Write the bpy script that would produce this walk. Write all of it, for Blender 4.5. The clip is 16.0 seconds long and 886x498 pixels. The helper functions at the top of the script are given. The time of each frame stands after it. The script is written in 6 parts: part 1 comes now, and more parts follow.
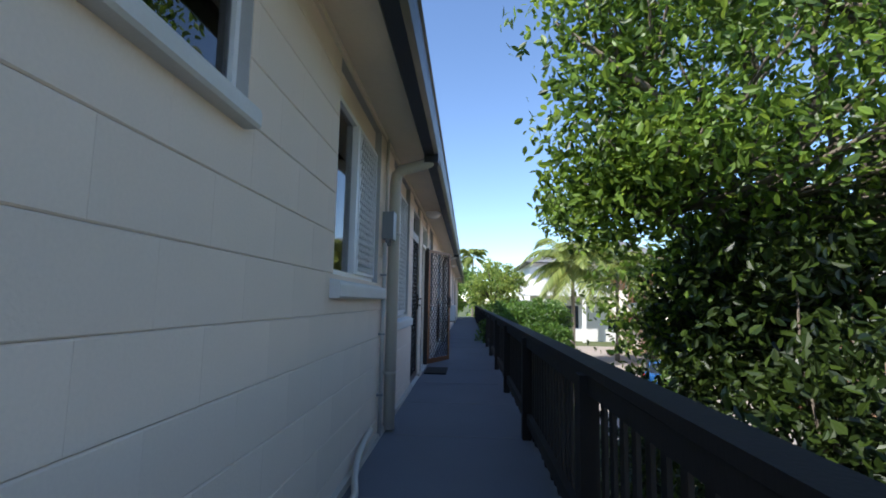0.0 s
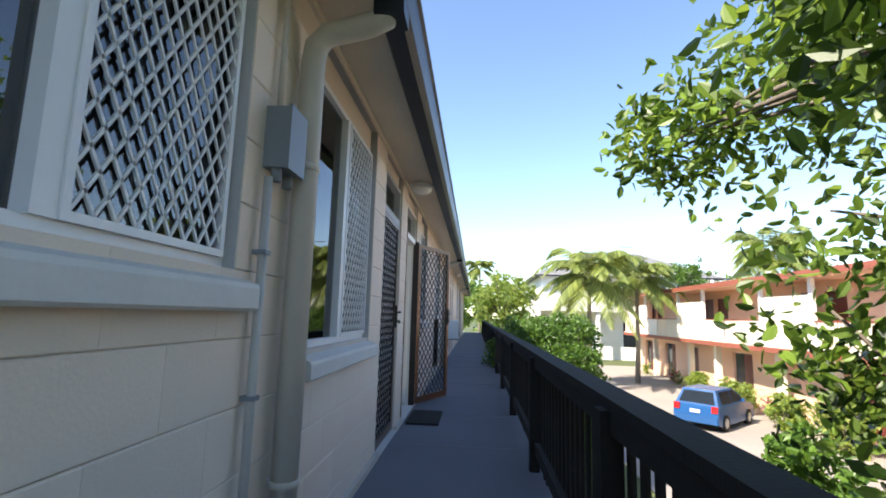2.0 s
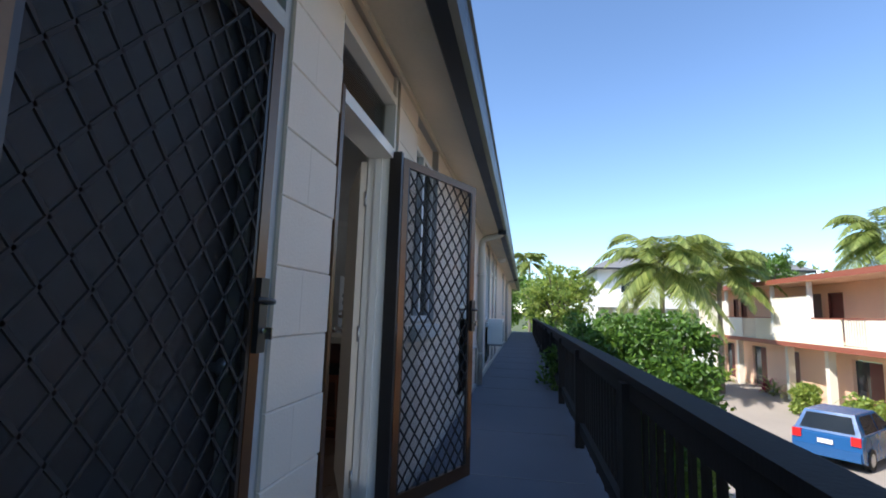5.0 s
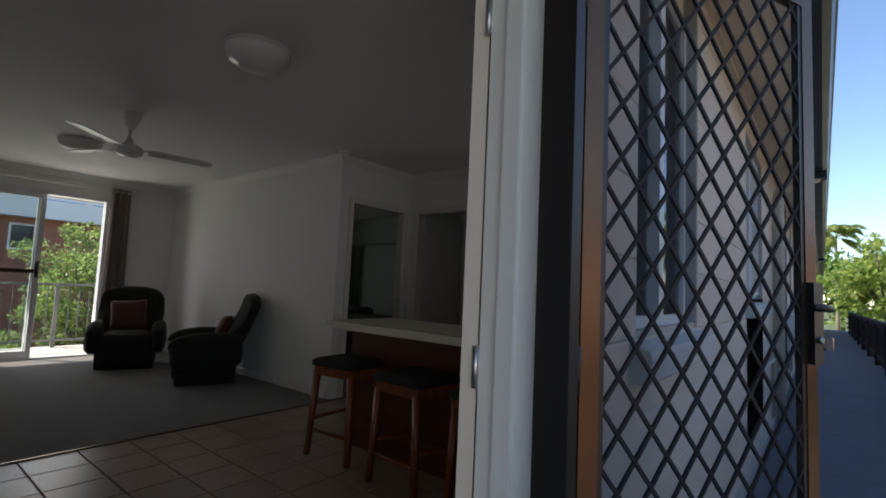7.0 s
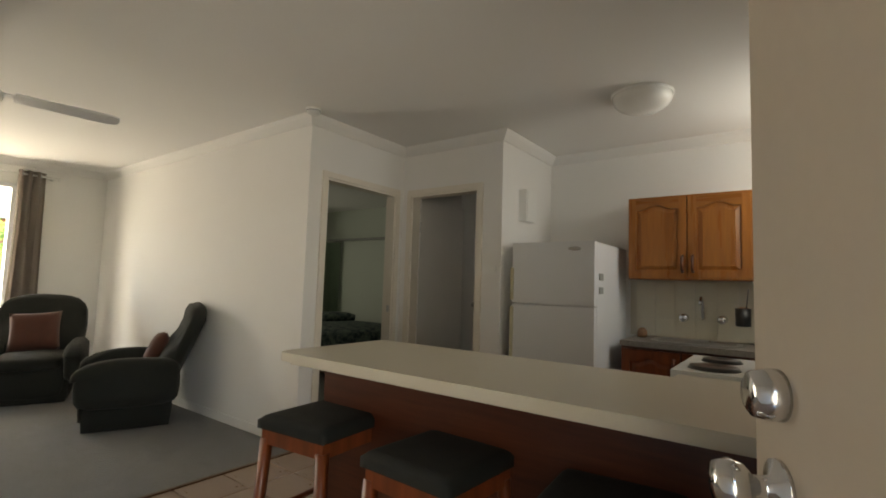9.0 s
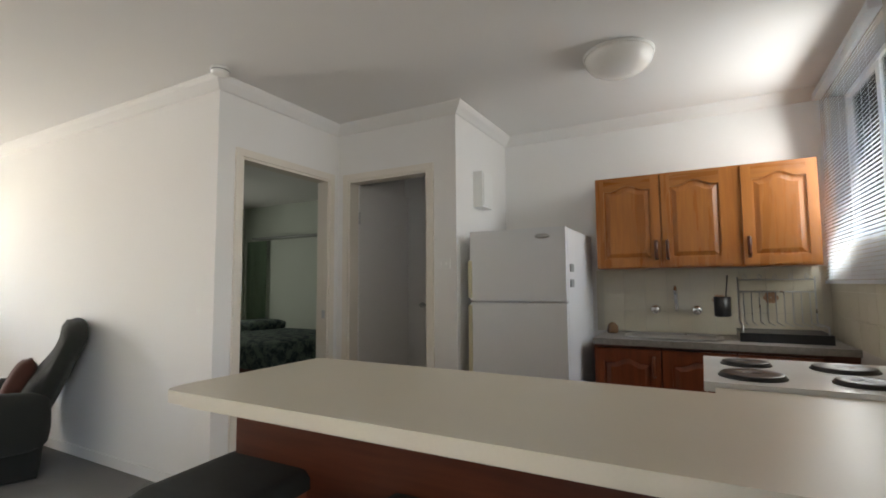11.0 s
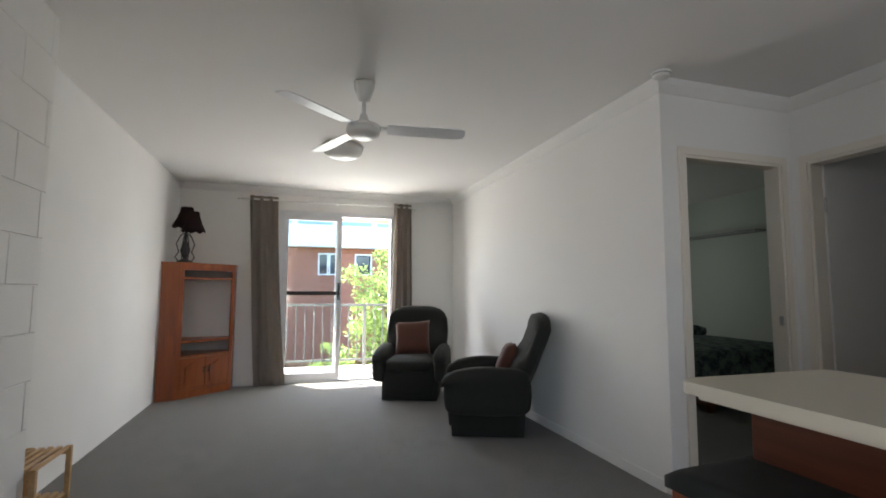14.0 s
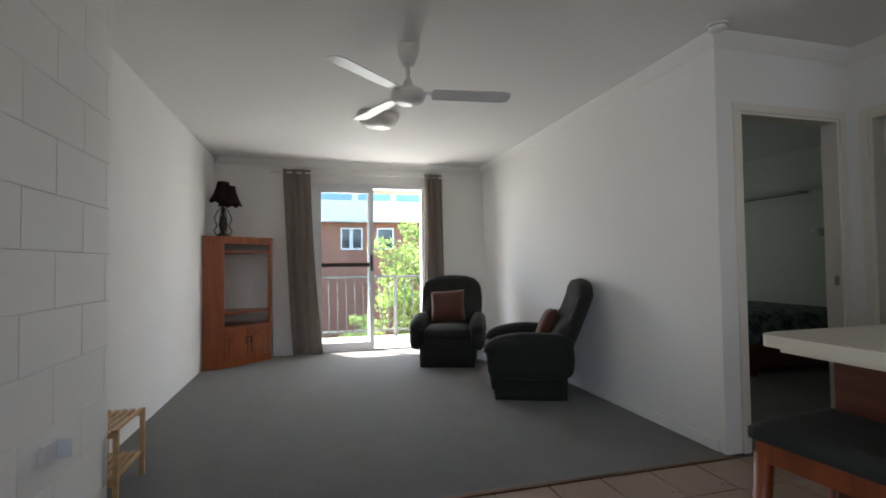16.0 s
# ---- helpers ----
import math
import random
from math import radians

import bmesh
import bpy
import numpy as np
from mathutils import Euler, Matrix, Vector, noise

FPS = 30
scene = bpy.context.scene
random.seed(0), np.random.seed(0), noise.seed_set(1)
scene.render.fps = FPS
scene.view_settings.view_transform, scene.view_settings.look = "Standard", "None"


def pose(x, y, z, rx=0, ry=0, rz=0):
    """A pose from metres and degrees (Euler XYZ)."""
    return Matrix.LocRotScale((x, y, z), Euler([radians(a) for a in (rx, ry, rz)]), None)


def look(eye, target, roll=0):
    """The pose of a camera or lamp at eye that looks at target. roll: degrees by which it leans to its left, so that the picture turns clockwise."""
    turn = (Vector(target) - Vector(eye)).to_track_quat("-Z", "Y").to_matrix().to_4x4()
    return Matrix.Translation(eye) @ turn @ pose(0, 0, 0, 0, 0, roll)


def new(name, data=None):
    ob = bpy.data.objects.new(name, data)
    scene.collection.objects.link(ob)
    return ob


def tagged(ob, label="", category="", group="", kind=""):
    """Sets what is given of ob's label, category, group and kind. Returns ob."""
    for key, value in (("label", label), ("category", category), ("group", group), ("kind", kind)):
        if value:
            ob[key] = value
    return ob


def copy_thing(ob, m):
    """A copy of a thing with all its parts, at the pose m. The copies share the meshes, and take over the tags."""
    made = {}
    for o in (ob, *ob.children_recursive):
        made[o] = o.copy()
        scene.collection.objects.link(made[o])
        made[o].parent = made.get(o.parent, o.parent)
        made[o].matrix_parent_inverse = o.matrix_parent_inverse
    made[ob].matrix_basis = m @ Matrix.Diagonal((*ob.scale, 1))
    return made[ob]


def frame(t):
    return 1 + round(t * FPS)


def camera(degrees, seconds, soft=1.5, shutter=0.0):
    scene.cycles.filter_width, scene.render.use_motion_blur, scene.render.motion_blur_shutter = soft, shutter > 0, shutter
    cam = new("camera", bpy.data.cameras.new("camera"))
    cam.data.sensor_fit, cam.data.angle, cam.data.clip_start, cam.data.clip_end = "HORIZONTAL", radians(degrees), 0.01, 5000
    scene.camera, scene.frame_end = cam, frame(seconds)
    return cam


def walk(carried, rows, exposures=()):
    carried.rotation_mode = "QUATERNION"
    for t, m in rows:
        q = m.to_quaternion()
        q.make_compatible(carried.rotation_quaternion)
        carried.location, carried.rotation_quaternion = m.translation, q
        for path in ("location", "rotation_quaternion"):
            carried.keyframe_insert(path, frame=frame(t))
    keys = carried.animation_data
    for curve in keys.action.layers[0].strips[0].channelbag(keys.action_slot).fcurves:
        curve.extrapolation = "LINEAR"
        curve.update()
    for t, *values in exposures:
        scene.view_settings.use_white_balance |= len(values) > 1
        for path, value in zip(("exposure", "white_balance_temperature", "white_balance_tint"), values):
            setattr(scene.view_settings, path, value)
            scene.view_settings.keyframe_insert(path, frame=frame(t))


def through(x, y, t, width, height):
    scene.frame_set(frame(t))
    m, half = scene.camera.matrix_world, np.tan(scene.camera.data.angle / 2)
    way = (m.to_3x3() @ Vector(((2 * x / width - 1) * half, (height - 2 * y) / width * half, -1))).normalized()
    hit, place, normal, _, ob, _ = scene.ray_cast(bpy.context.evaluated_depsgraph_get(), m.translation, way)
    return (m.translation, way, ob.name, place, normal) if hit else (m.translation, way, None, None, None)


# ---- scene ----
cam = camera(86.2, 16.0, soft=1.8)
# seconds, eye, target, roll
PATH = [
    (0, (1.422, -0.656, 1.142), (1.314, 1.329, 1.362), 1.0),
    (0.5, (1.426, -0.049, 1.15), (1.329, 1.935, 1.382), 1.2),
    (1, (1.442, 0.589, 1.144), (1.295, 2.572, 1.357), 2.4),
    (1.5, (1.471, 1.158, 1.158), (1.349, 3.138, 1.412), 2.5),
    (2, (1.456, 1.752, 1.155), (1.316, 3.728, 1.432), 1.6),
    (2.5, (1.405, 2.361, 1.15), (1.27, 4.336, 1.434), 0.5),
    (3, (1.415, 2.991, 1.152), (1.293, 4.972, 1.4), 0.8),
    (5.5, (1.436, 5.805, 1.16), (0.961, 7.731, 1.413), 2.6),
    (6, (1.315, 6.379, 1.151), (0.654, 8.253, 1.379), 3.1),
    (6.5, (1.235, 6.777, 1.137), (0.28, 8.514, 1.404), 2.8),
    (7, (1.083, 7.021, 1.183), (-0.166, 8.575, 1.342), 2.6),
    (7.5, (0.852, 7.265, 1.147), (-0.465, 8.75, 1.396), 1.7),
    (8, (0.533, 7.522, 1.153), (-0.792, 9.003, 1.381), 0.2),
    (8.5, (0.312, 7.71, 1.227), (-0.956, 9.245, 1.412), 1.1),
    (11, (-0.262, 8.303, 1.224), (-1.217, 10.055, 1.373), -0.4),
    (11.5, (-0.282, 8.286, 1.19), (-1.47, 9.885, 1.369), -0.2),
    (12, (-0.342, 8.262, 1.206), (-1.768, 9.654, 1.379), 0.0),
    (12.5, (-0.394, 8.235, 1.201), (-1.978, 9.444, 1.376), 0.8),
    (13, (-0.428, 8.188, 1.194), (-2.142, 9.2, 1.38), 1.3),
    (13.5, (-0.444, 8.095, 1.191), (-2.265, 8.899, 1.388), 0.9),
    (14, (-0.472, 7.999, 1.189), (-2.375, 8.587, 1.364), 0.3),
    (14.5, (-0.487, 7.924, 1.176), (-2.423, 8.404, 1.33), -0.2),
    (15, (-0.496, 7.871, 1.163), (-2.436, 8.334, 1.305), -0.7),
    (15.5, (-0.494, 7.855, 1.163), (-2.432, 8.335, 1.278), -0.7),
    (16, (-0.525, 7.813, 1.14), (-2.456, 8.333, 1.204), -0.7),
]
ROWS = [(t, look(e, g, r)) for t, e, g, r in PATH]
EXPOSURES = [(0.0, 0.8, 6200, 12), (0.8, 1.4, 6700, 12), (1.5, 1.4, 6900, 12), (3.0, 1.4, 7000, 12), (5.5, 0.7, 6100, 10), (6.3, 0.6, 6200, 10), (7.0, 0.9, 6700, 11), (7.5, 1.75, 6900, 12),
             (8.0, 2.0, 7300, 12), (8.5, 2.65, 8700, 8), (11.0, 3.8, 7200, 10), (12.5, 3.72, 6700, 10), (13.5, 3.28, 6700, 10), (14.5, 2.98, 6500, 10), (16.0, 2.82, 6500, 10)]
walk(cam, ROWS, EXPOSURES)

# ---- world, sun, window light and bedroom fill ----
SUN_WAY = Vector((-0.566, -0.424, 0.707))      # towards the sun
world = bpy.data.worlds.new("sky")
world.use_nodes = True
scene.world = world
wn = world.node_tree.nodes
sky = wn.new("ShaderNodeTexSky")
sky.sky_type, sky.sun_disc = "NISHITA", False
sky.sun_elevation = math.asin(SUN_WAY.z)
sky.sun_rotation = math.atan2(SUN_WAY.x, SUN_WAY.y)
sky.dust_density, sky.ozone_density, sky.air_density = 0.05, 3.5, 0.95
sky.altitude = 300
wn["Background"].inputs["Strength"].default_value = 0.15
world.node_tree.links.new(sky.outputs[0], wn["Background"].inputs["Color"])
sun_data = bpy.data.lights.new("sun", "SUN")
sun_data.energy, sun_data.angle, sun_data.color = 4.5, radians(0.5), (1.0, 0.95, 0.87)
sun = new("sun", sun_data)
sun.matrix_world = look(SUN_WAY * 50, (0, 0, 0))


def fill_lamp(place, aim, wide, high, watts, colour):
    data = bpy.data.lights.new("window_light", "AREA")
    data.shape, data.size, data.size_y, data.energy, data.color = "RECTANGLE", wide, high, watts, colour
    lamp = new("window_light", data)
    lamp.matrix_world = look(place, aim)
    return lamp


# Daylight at the balcony door, kitchen window and front door.
fill_lamp((-7.05, 8.51, 1.2), (0, 8.51, 1.0), 1.45, 2.1, 7.4, (1.0, 0.98, 0.95))
fill_lamp((0.415, 11.5, 1.8), (-2, 11.35, 1.5), 1.05, 1.1, 1.65, (0.88, 0.94, 1.0))
door_light = fill_lamp((0.44, 7.47, 1.15), (-2.6, 10.2, 1.45), 0.8, 1.9, 0.65, (0.95, 0.97, 1.0))
door_light.data.spread = radians(80)
# Unseen fill added to brighten the bedroom; no window is built there.
fill_lamp((-6.8, 11.9, 1.5), (-3, 11.9, 1.2), 1.2, 1.0, 0.7, (0.95, 1.0, 0.96))


# ---- materials ----
def material(name, colour, rough=0.6, spread=0.12, scale=6.0, fine=60.0, bump=0.15, metal=0.0, random_piece=0.0,
             second=None, stretch=(1, 1, 1), sheen=0.0, patch=0.55, depth=0.004):
    """Two scales of variation in colour, fine relief and uneven gloss."""
    m = bpy.data.materials.new(name)
    m.use_nodes = True
    t = m.node_tree
    n, link = t.nodes, t.links.new
    b = n["Principled BSDF"]
    tc = n.new("ShaderNodeTexCoord")
    mp = n.new("ShaderNodeMapping")
    mp.inputs["Scale"].default_value = stretch
    link(tc.outputs["Object"], mp.inputs["Vector"])
    big, small = n.new("ShaderNodeTexNoise"), n.new("ShaderNodeTexNoise")
    big.inputs["Scale"].default_value, big.inputs["Detail"].default_value = scale, 6
    small.inputs["Scale"].default_value, small.inputs["Detail"].default_value = fine, 4
    for q in (big, small):
        link(mp.outputs[0], q.inputs["Vector"])
    ramp = n.new("ShaderNodeValToRGB")
    c = Vector(colour)
    lo = Vector(second) if second else c * (1 - spread)
    hi = c if second else c * (1 + spread * 0.6)
    ramp.color_ramp.elements[0].position, ramp.color_ramp.elements[1].position = 0.5 - patch / 2, 0.5 + patch / 2
    ramp.color_ramp.elements[0].color = (*lo, 1)
    ramp.color_ramp.elements[1].color = (*[min(v, 1) for v in hi], 1)
    mixn = n.new("ShaderNodeMix")
    mixn.data_type = "FLOAT"
    mixn.inputs[0].default_value = 0.35
    link(big.outputs[0], mixn.inputs[2])
    link(small.outputs[0], mixn.inputs[3])
    link(mixn.outputs[0], ramp.inputs[0])
    out = ramp.outputs[0]
    if random_piece:
        info, hsv, mr = n.new("ShaderNodeObjectInfo"), n.new("ShaderNodeHueSaturation"), n.new("ShaderNodeMapRange")
        mr.inputs[3].default_value, mr.inputs[4].default_value = 1 - random_piece, 1 + random_piece
        link(info.outputs["Random"], mr.inputs[0])
        link(mr.outputs[0], hsv.inputs["Value"])
        link(out, hsv.inputs["Color"])
        out = hsv.outputs[0]
    link(out, b.inputs["Base Color"])
    b.inputs["Metallic"].default_value = metal
    rr = n.new("ShaderNodeMapRange")
    rr.inputs[3].default_value, rr.inputs[4].default_value = max(rough - 0.1, 0.02), min(rough + 0.1, 1)
    link(big.outputs[0], rr.inputs[0])
    link(rr.outputs[0], b.inputs["Roughness"])
    if sheen:
        b.inputs["Sheen Weight"].default_value = sheen
    if bump:
        bn = n.new("ShaderNodeBump")
        bn.inputs["Strength"].default_value, bn.inputs["Distance"].default_value = bump, depth
        link(small.outputs[0], bn.inputs["Height"])
        link(bn.outputs[0], b.inputs["Normal"])
    return m


def leaf_material(name, dark, light, through=0.35):
    m = bpy.data.materials.new(name)
    m.use_nodes = True
    t = m.node_tree
    n, link = t.nodes, t.links.new
    b = n["Principled BSDF"]
    geo, ramp = n.new("ShaderNodeNewGeometry"), n.new("ShaderNodeValToRGB")
    ramp.color_ramp.elements[0].color, ramp.color_ramp.elements[1].color = (*dark, 1), (*light, 1)
    link(geo.outputs["Random Per Island"], ramp.inputs[0])
    link(ramp.outputs[0], b.inputs["Base Color"])
    b.inputs["Roughness"].default_value = 0.42
    tr, add = n.new("ShaderNodeBsdfTranslucent"), n.new("ShaderNodeMixShader")
    hsv = n.new("ShaderNodeHueSaturation")
    hsv.inputs["Hue"].default_value, hsv.inputs["Value"].default_value = 0.48, 2.2
    link(ramp.outputs[0], hsv.inputs["Color"])
    link(hsv.outputs[0], tr.inputs["Color"])
    add.inputs[0].default_value = through
    link(b.outputs[0], add.inputs[1])
    link(tr.outputs[0], add.inputs[2])
    link(add.outputs[0], n["Material Output"].inputs["Surface"])
    return m


def wood(name, dark, light, rough=0.4, along="z", scale=3.0, piece=0.0):
    st = {"x": (0.12, 1.6, 1.6), "y": (1.6, 0.12, 1.6), "z": (1.6, 1.6, 0.12)}[along]
    return material(name, light, rough, second=dark, scale=scale * 4, fine=38, bump=0.08, stretch=st, patch=0.35, random_piece=piece)


def glass(name, tint=(1, 1, 1), rough=0.0, ior=1.45):
    """A thin pane: clear with real mirror reflection by angle."""
    m = bpy.data.materials.new(name)
    m.use_nodes = True
    t = m.node_tree
    n, link = t.nodes, t.links.new
    n.remove(n["Principled BSDF"])
    tr, gl, mx, fr = n.new("ShaderNodeBsdfTransparent"), n.new("ShaderNodeBsdfGlossy"), n.new("ShaderNodeMixShader"), n.new("ShaderNodeFresnel")
    tr.inputs[0].default_value = (*tint, 1)
    gl.inputs["Roughness"].default_value = rough
    fr.inputs[0].default_value = ior
    link(fr.outputs[0], mx.inputs[0])
    link(tr.outputs[0], mx.inputs[1])
    link(gl.outputs[0], mx.inputs[2])
    link(mx.outputs[0], n["Material Output"].inputs["Surface"])
    return m


M_BLOCK = material("painted_block", (0.73, 0.62, 0.515), 0.75, 0.10, 1.6, 90, 0.35, random_piece=0.02)
M_JOINT = material("block_joint", (0.50, 0.46, 0.41), 0.85, 0.12, 3, 80, 0.3)
M_REVEAL = material("reveal_paint", (0.42, 0.42, 0.42), 0.7, 0.1, 4, 80, 0.2)
M_SILL = material("sill_paint", (0.60, 0.60, 0.58), 0.6, 0.12, 5, 70, 0.15)
M_SOFFIT = material("soffit_paint", (0.74, 0.65, 0.52), 0.7, 0.12, 2.5, 50, 0.1)
M_GUTTER = material("dark_gutter_steel", (0.018, 0.019, 0.024), 0.4, 0.2, 3, 60, 0.05)
M_ROOF = material("roof_sheet", (0.12, 0.12, 0.13), 0.5, 0.15, 2, 40, 0.1)
M_WALK = material("walkway_concrete", (0.155, 0.165, 0.195), 0.85, 0.28, 1.3, 70, 0.35, second=(0.105, 0.112, 0.135))
M_FENCE = material("black_stained_timber", (0.020, 0.016, 0.014), 0.92, 0.4, 4, 50, 0.4, stretch=(1.5, 1.5, 0.3), random_piece=0.25)
M_WHITE = material("white_wall_paint", (0.80, 0.79, 0.77), 0.8, 0.035, 1.1, 120, 0.10)
M_WBLOCK = material("white_block_paint", (0.78, 0.775, 0.76), 0.75, 0.04, 1.6, 90, 0.22, random_piece=0.012)
M_WJOINT = material("white_block_joint", (0.80, 0.795, 0.78), 0.8, 0.05, 2, 90, 0.2)
M_CEIL = material("ceiling_paint", (0.80, 0.79, 0.77), 0.85, 0.03, 0.9, 150, 0.06)
M_TRIM = material("cream_gloss_trim", (0.78, 0.75, 0.70), 0.4, 0.05, 4, 50, 0.04)
M_GREEN = material("mint_bedroom_paint", (0.56, 0.60, 0.54), 0.8, 0.05, 1.2, 100, 0.08)
M_GREYW = material("bathroom_wall_paint", (0.72, 0.71, 0.69), 0.6, 0.05, 1.2, 100, 0.05)
M_CARPET = material("grey_carpet", (0.168, 0.157, 0.150), 0.95, 0.22, 5.5, 420, 0.9, second=(0.095, 0.089, 0.084), sheen=0.3, depth=0.006)
M_TILE = material("floor_tile", (0.36, 0.25, 0.185), 0.30, 0.16, 5, 60, 0.08, second=(0.30, 0.21, 0.155), random_piece=0.08)
M_GROUT = material("tile_grout", (0.17, 0.14, 0.12), 0.9, 0.1, 5, 90, 0.2)
M_SPLASH = material("cream_wall_tile", (0.68, 0.63, 0.50), 0.18, 0.05, 5, 60, 0.02, random_piece=0.02)
M_SPLASHG = material("wall_tile_grout", (0.60, 0.56, 0.46), 0.85, 0.06, 5, 60, 0.1)
M_SHADOWT = material("tile_flower_print", (0.52, 0.30, 0.18), 0.3, 0.3, 30, 90, 0.0)
M_ALU = material("white_aluminium", (0.74, 0.75, 0.77), 0.35, 0.05, 5, 40, 0.03)
M_ALUMESH = material("white_mesh_paint", (0.68, 0.68, 0.68), 0.45, 0.08, 5, 40, 0.05)
M_BRONZE = material("bronze_anodised_frame", (0.16, 0.085, 0.045), 0.32, 0.25, 3, 50, 0.05, metal=0.75)
M_DARKBR = material("dark_brown_frame", (0.035, 0.024, 0.020), 0.4, 0.25, 3, 50, 0.05)
M_MESH = material("dark_diamond_mesh", (0.020, 0.016, 0.016), 0.8, 0.2, 5, 50, 0.05)
M_FLY = glass("fly_screen", (0.86, 0.86, 0.87), 0.6, 1.05)
M_GLASS = glass("window_glass", (0.45, 0.48, 0.50), 0.0, 2.1)
M_CLEAR = glass("door_glass", (0.93, 0.95, 0.95))
# Near-black colour that stands for the shade inside rooms not built.
M_ROOMSHADE = material("painted_room_shade", (0.05, 0.05, 0.05), 0.9, 0.3, 2, 30, 0.0)
M_CHROME = material("polished_chrome", (0.75, 0.75, 0.76), 0.10, 0.05, 5, 50, 0.0, metal=1.0)
M_STEEL = material("brushed_steel", (0.55, 0.55, 0.55), 0.3, 0.1, 5, 50, 0.03, metal=1.0)
M_BLACK = material("black_plastic", (0.015, 0.015, 0.016), 0.35, 0.2, 5, 50, 0.03)
M_WPLAS = material("white_plastic", (0.80, 0.80, 0.78), 0.35, 0.04, 6, 60, 0.02)
M_FRIDGE = material("fridge_enamel", (0.74, 0.75, 0.76), 0.34, 0.02, 2, 220, 0.02)
M_STOVE = material("white_enamel", (0.80, 0.80, 0.79), 0.2, 0.03, 4, 60, 0.01)
M_BENCH = material("cream_laminate", (0.62, 0.57, 0.47), 0.38, 0.07, 7, 160, 0.02)
M_PINE = wood("honey_pine", (0.24, 0.078, 0.016), (0.42, 0.155, 0.035), 0.28, "z", 2.2)
M_PINEX = wood("honey_pine_rail", (0.22, 0.074, 0.016), (0.40, 0.148, 0.034), 0.28, "x", 2.2)
M_RED = wood("red_stained_panel", (0.05, 0.0125, 0.006), (0.115, 0.031, 0.0125), 0.35, "x", 1.6)
M_STOOL = wood("red_stained_stool", (0.12, 0.028, 0.009), (0.23, 0.056, 0.018), 0.32, "z", 3)
M_CABINET = wood("orange_pine", (0.17, 0.036, 0.008), (0.34, 0.088, 0.018), 0.33, "z", 2)
M_BAMBOO = wood("bamboo_slat", (0.36, 0.20, 0.08), (0.58, 0.36, 0.16), 0.45, "x", 3)
M_SEAT = material("black_vinyl", (0.007, 0.009, 0.008), 0.8, 0.3, 9, 160, 0.35)
M_RECLINER = material("dark_green_chenille", (0.017, 0.018, 0.014), 0.95, 0.35, 16, 260, 0.7, second=(0.008, 0.009, 0.0075), sheen=0.05)
M_CUSHION = material("rust_cushion", (0.085, 0.026, 0.015), 0.9, 0.25, 14, 240, 0.5, sheen=0.15)
M_CURTAIN = material("taupe_curtain", (0.33, 0.285, 0.25), 0.85, 0.10, 5, 320, 0.3, sheen=0.15)
M_LAMPSHADE = material("dark_fringed_shade", (0.030, 0.010, 0.010), 0.8, 0.2, 12, 160, 0.3)
M_OPAL = material("opal_glass", (0.82, 0.81, 0.78), 0.15, 0.02, 3, 50, 0.0)
M_BLIND = material("white_blind_slat", (0.78, 0.80, 0.82), 0.4, 0.04, 5, 50, 0.01)
bn = M_BLIND.node_tree
bt1, bt2 = bn.nodes.new("ShaderNodeBsdfTranslucent"), bn.nodes.new("ShaderNodeMixShader")
bt1.inputs[0].default_value, bt2.inputs[0].default_value = (0.72, 0.78, 0.84, 1), 0.35
bn.links.new(bn.nodes["Principled BSDF"].outputs[0], bt2.inputs[1])
bn.links.new(bt1.outputs[0], bt2.inputs[2])
bn.links.new(bt2.outputs[0], bn.nodes["Material Output"].inputs["Surface"])
M_BED = material("teal_quilt", (0.13, 0.17, 0.15), 0.9, 0.5, 11, 60, 0.5, second=(0.015, 0.03, 0.035), patch=0.15)
M_GREENC = material("pale_green_curtain", (0.45, 0.58, 0.44), 0.85, 0.08, 4, 150, 0.15)
M_STONEB = material("speckled_sink_bench", (0.24, 0.22, 0.20), 0.35, 0.4, 40, 160, 0.03)
M_MAT = material("coir_doormat", (0.016, 0.016, 0.017), 0.95, 0.5, 20, 300, 1.0, depth=0.01)
M_CONDUIT = material("grey_conduit", (0.44, 0.43, 0.41), 0.45, 0.12, 4, 50, 0.05)
M_CASING = material("cream_casing_paint", (0.76, 0.71, 0.63), 0.5, 0.06, 3, 50, 0.04)
M_PIPE = material("painted_downpipe", (0.50, 0.465, 0.41), 0.5, 0.08, 3, 50, 0.05)
M_GREYBOX = material("grey_meter_box", (0.19, 0.21, 0.235), 0.45, 0.1, 6, 50, 0.06)
M_PINK = material("salmon_render", (0.80, 0.52, 0.36), 0.85, 0.07, 1.1, 40, 0.2)
M_CREAMR = material("cream_render", (0.82, 0.74, 0.60), 0.85, 0.06, 1.1, 40, 0.2)
M_REDTRIM = material("red_brown_fascia", (0.30, 0.09, 0.055), 0.55, 0.15, 2, 40, 0.05)
M_MAROON = material("maroon_door_paint", (0.12, 0.022, 0.018), 0.45, 0.15, 4, 40, 0.03)
M_WHITER = material("white_render", (0.82, 0.80, 0.76), 0.8, 0.05, 1.0, 40, 0.15)
M_GREYROOF = material("grey_roof_tile", (0.20, 0.195, 0.19), 0.7, 0.15, 2, 14, 0.5)
M_DRIVE = material("driveway_concrete", (0.35, 0.30, 0.255), 0.85, 0.15, 0.5, 12, 0.3)
M_GRASS = material("lawn_ground", (0.10, 0.12, 0.04), 0.95, 0.4, 0.4, 9, 0.6)
M_BARK = material("grey_bark", (0.16, 0.13, 0.10), 0.9, 0.3, 6, 40, 0.8, stretch=(1, 1, 0.3), depth=0.02)
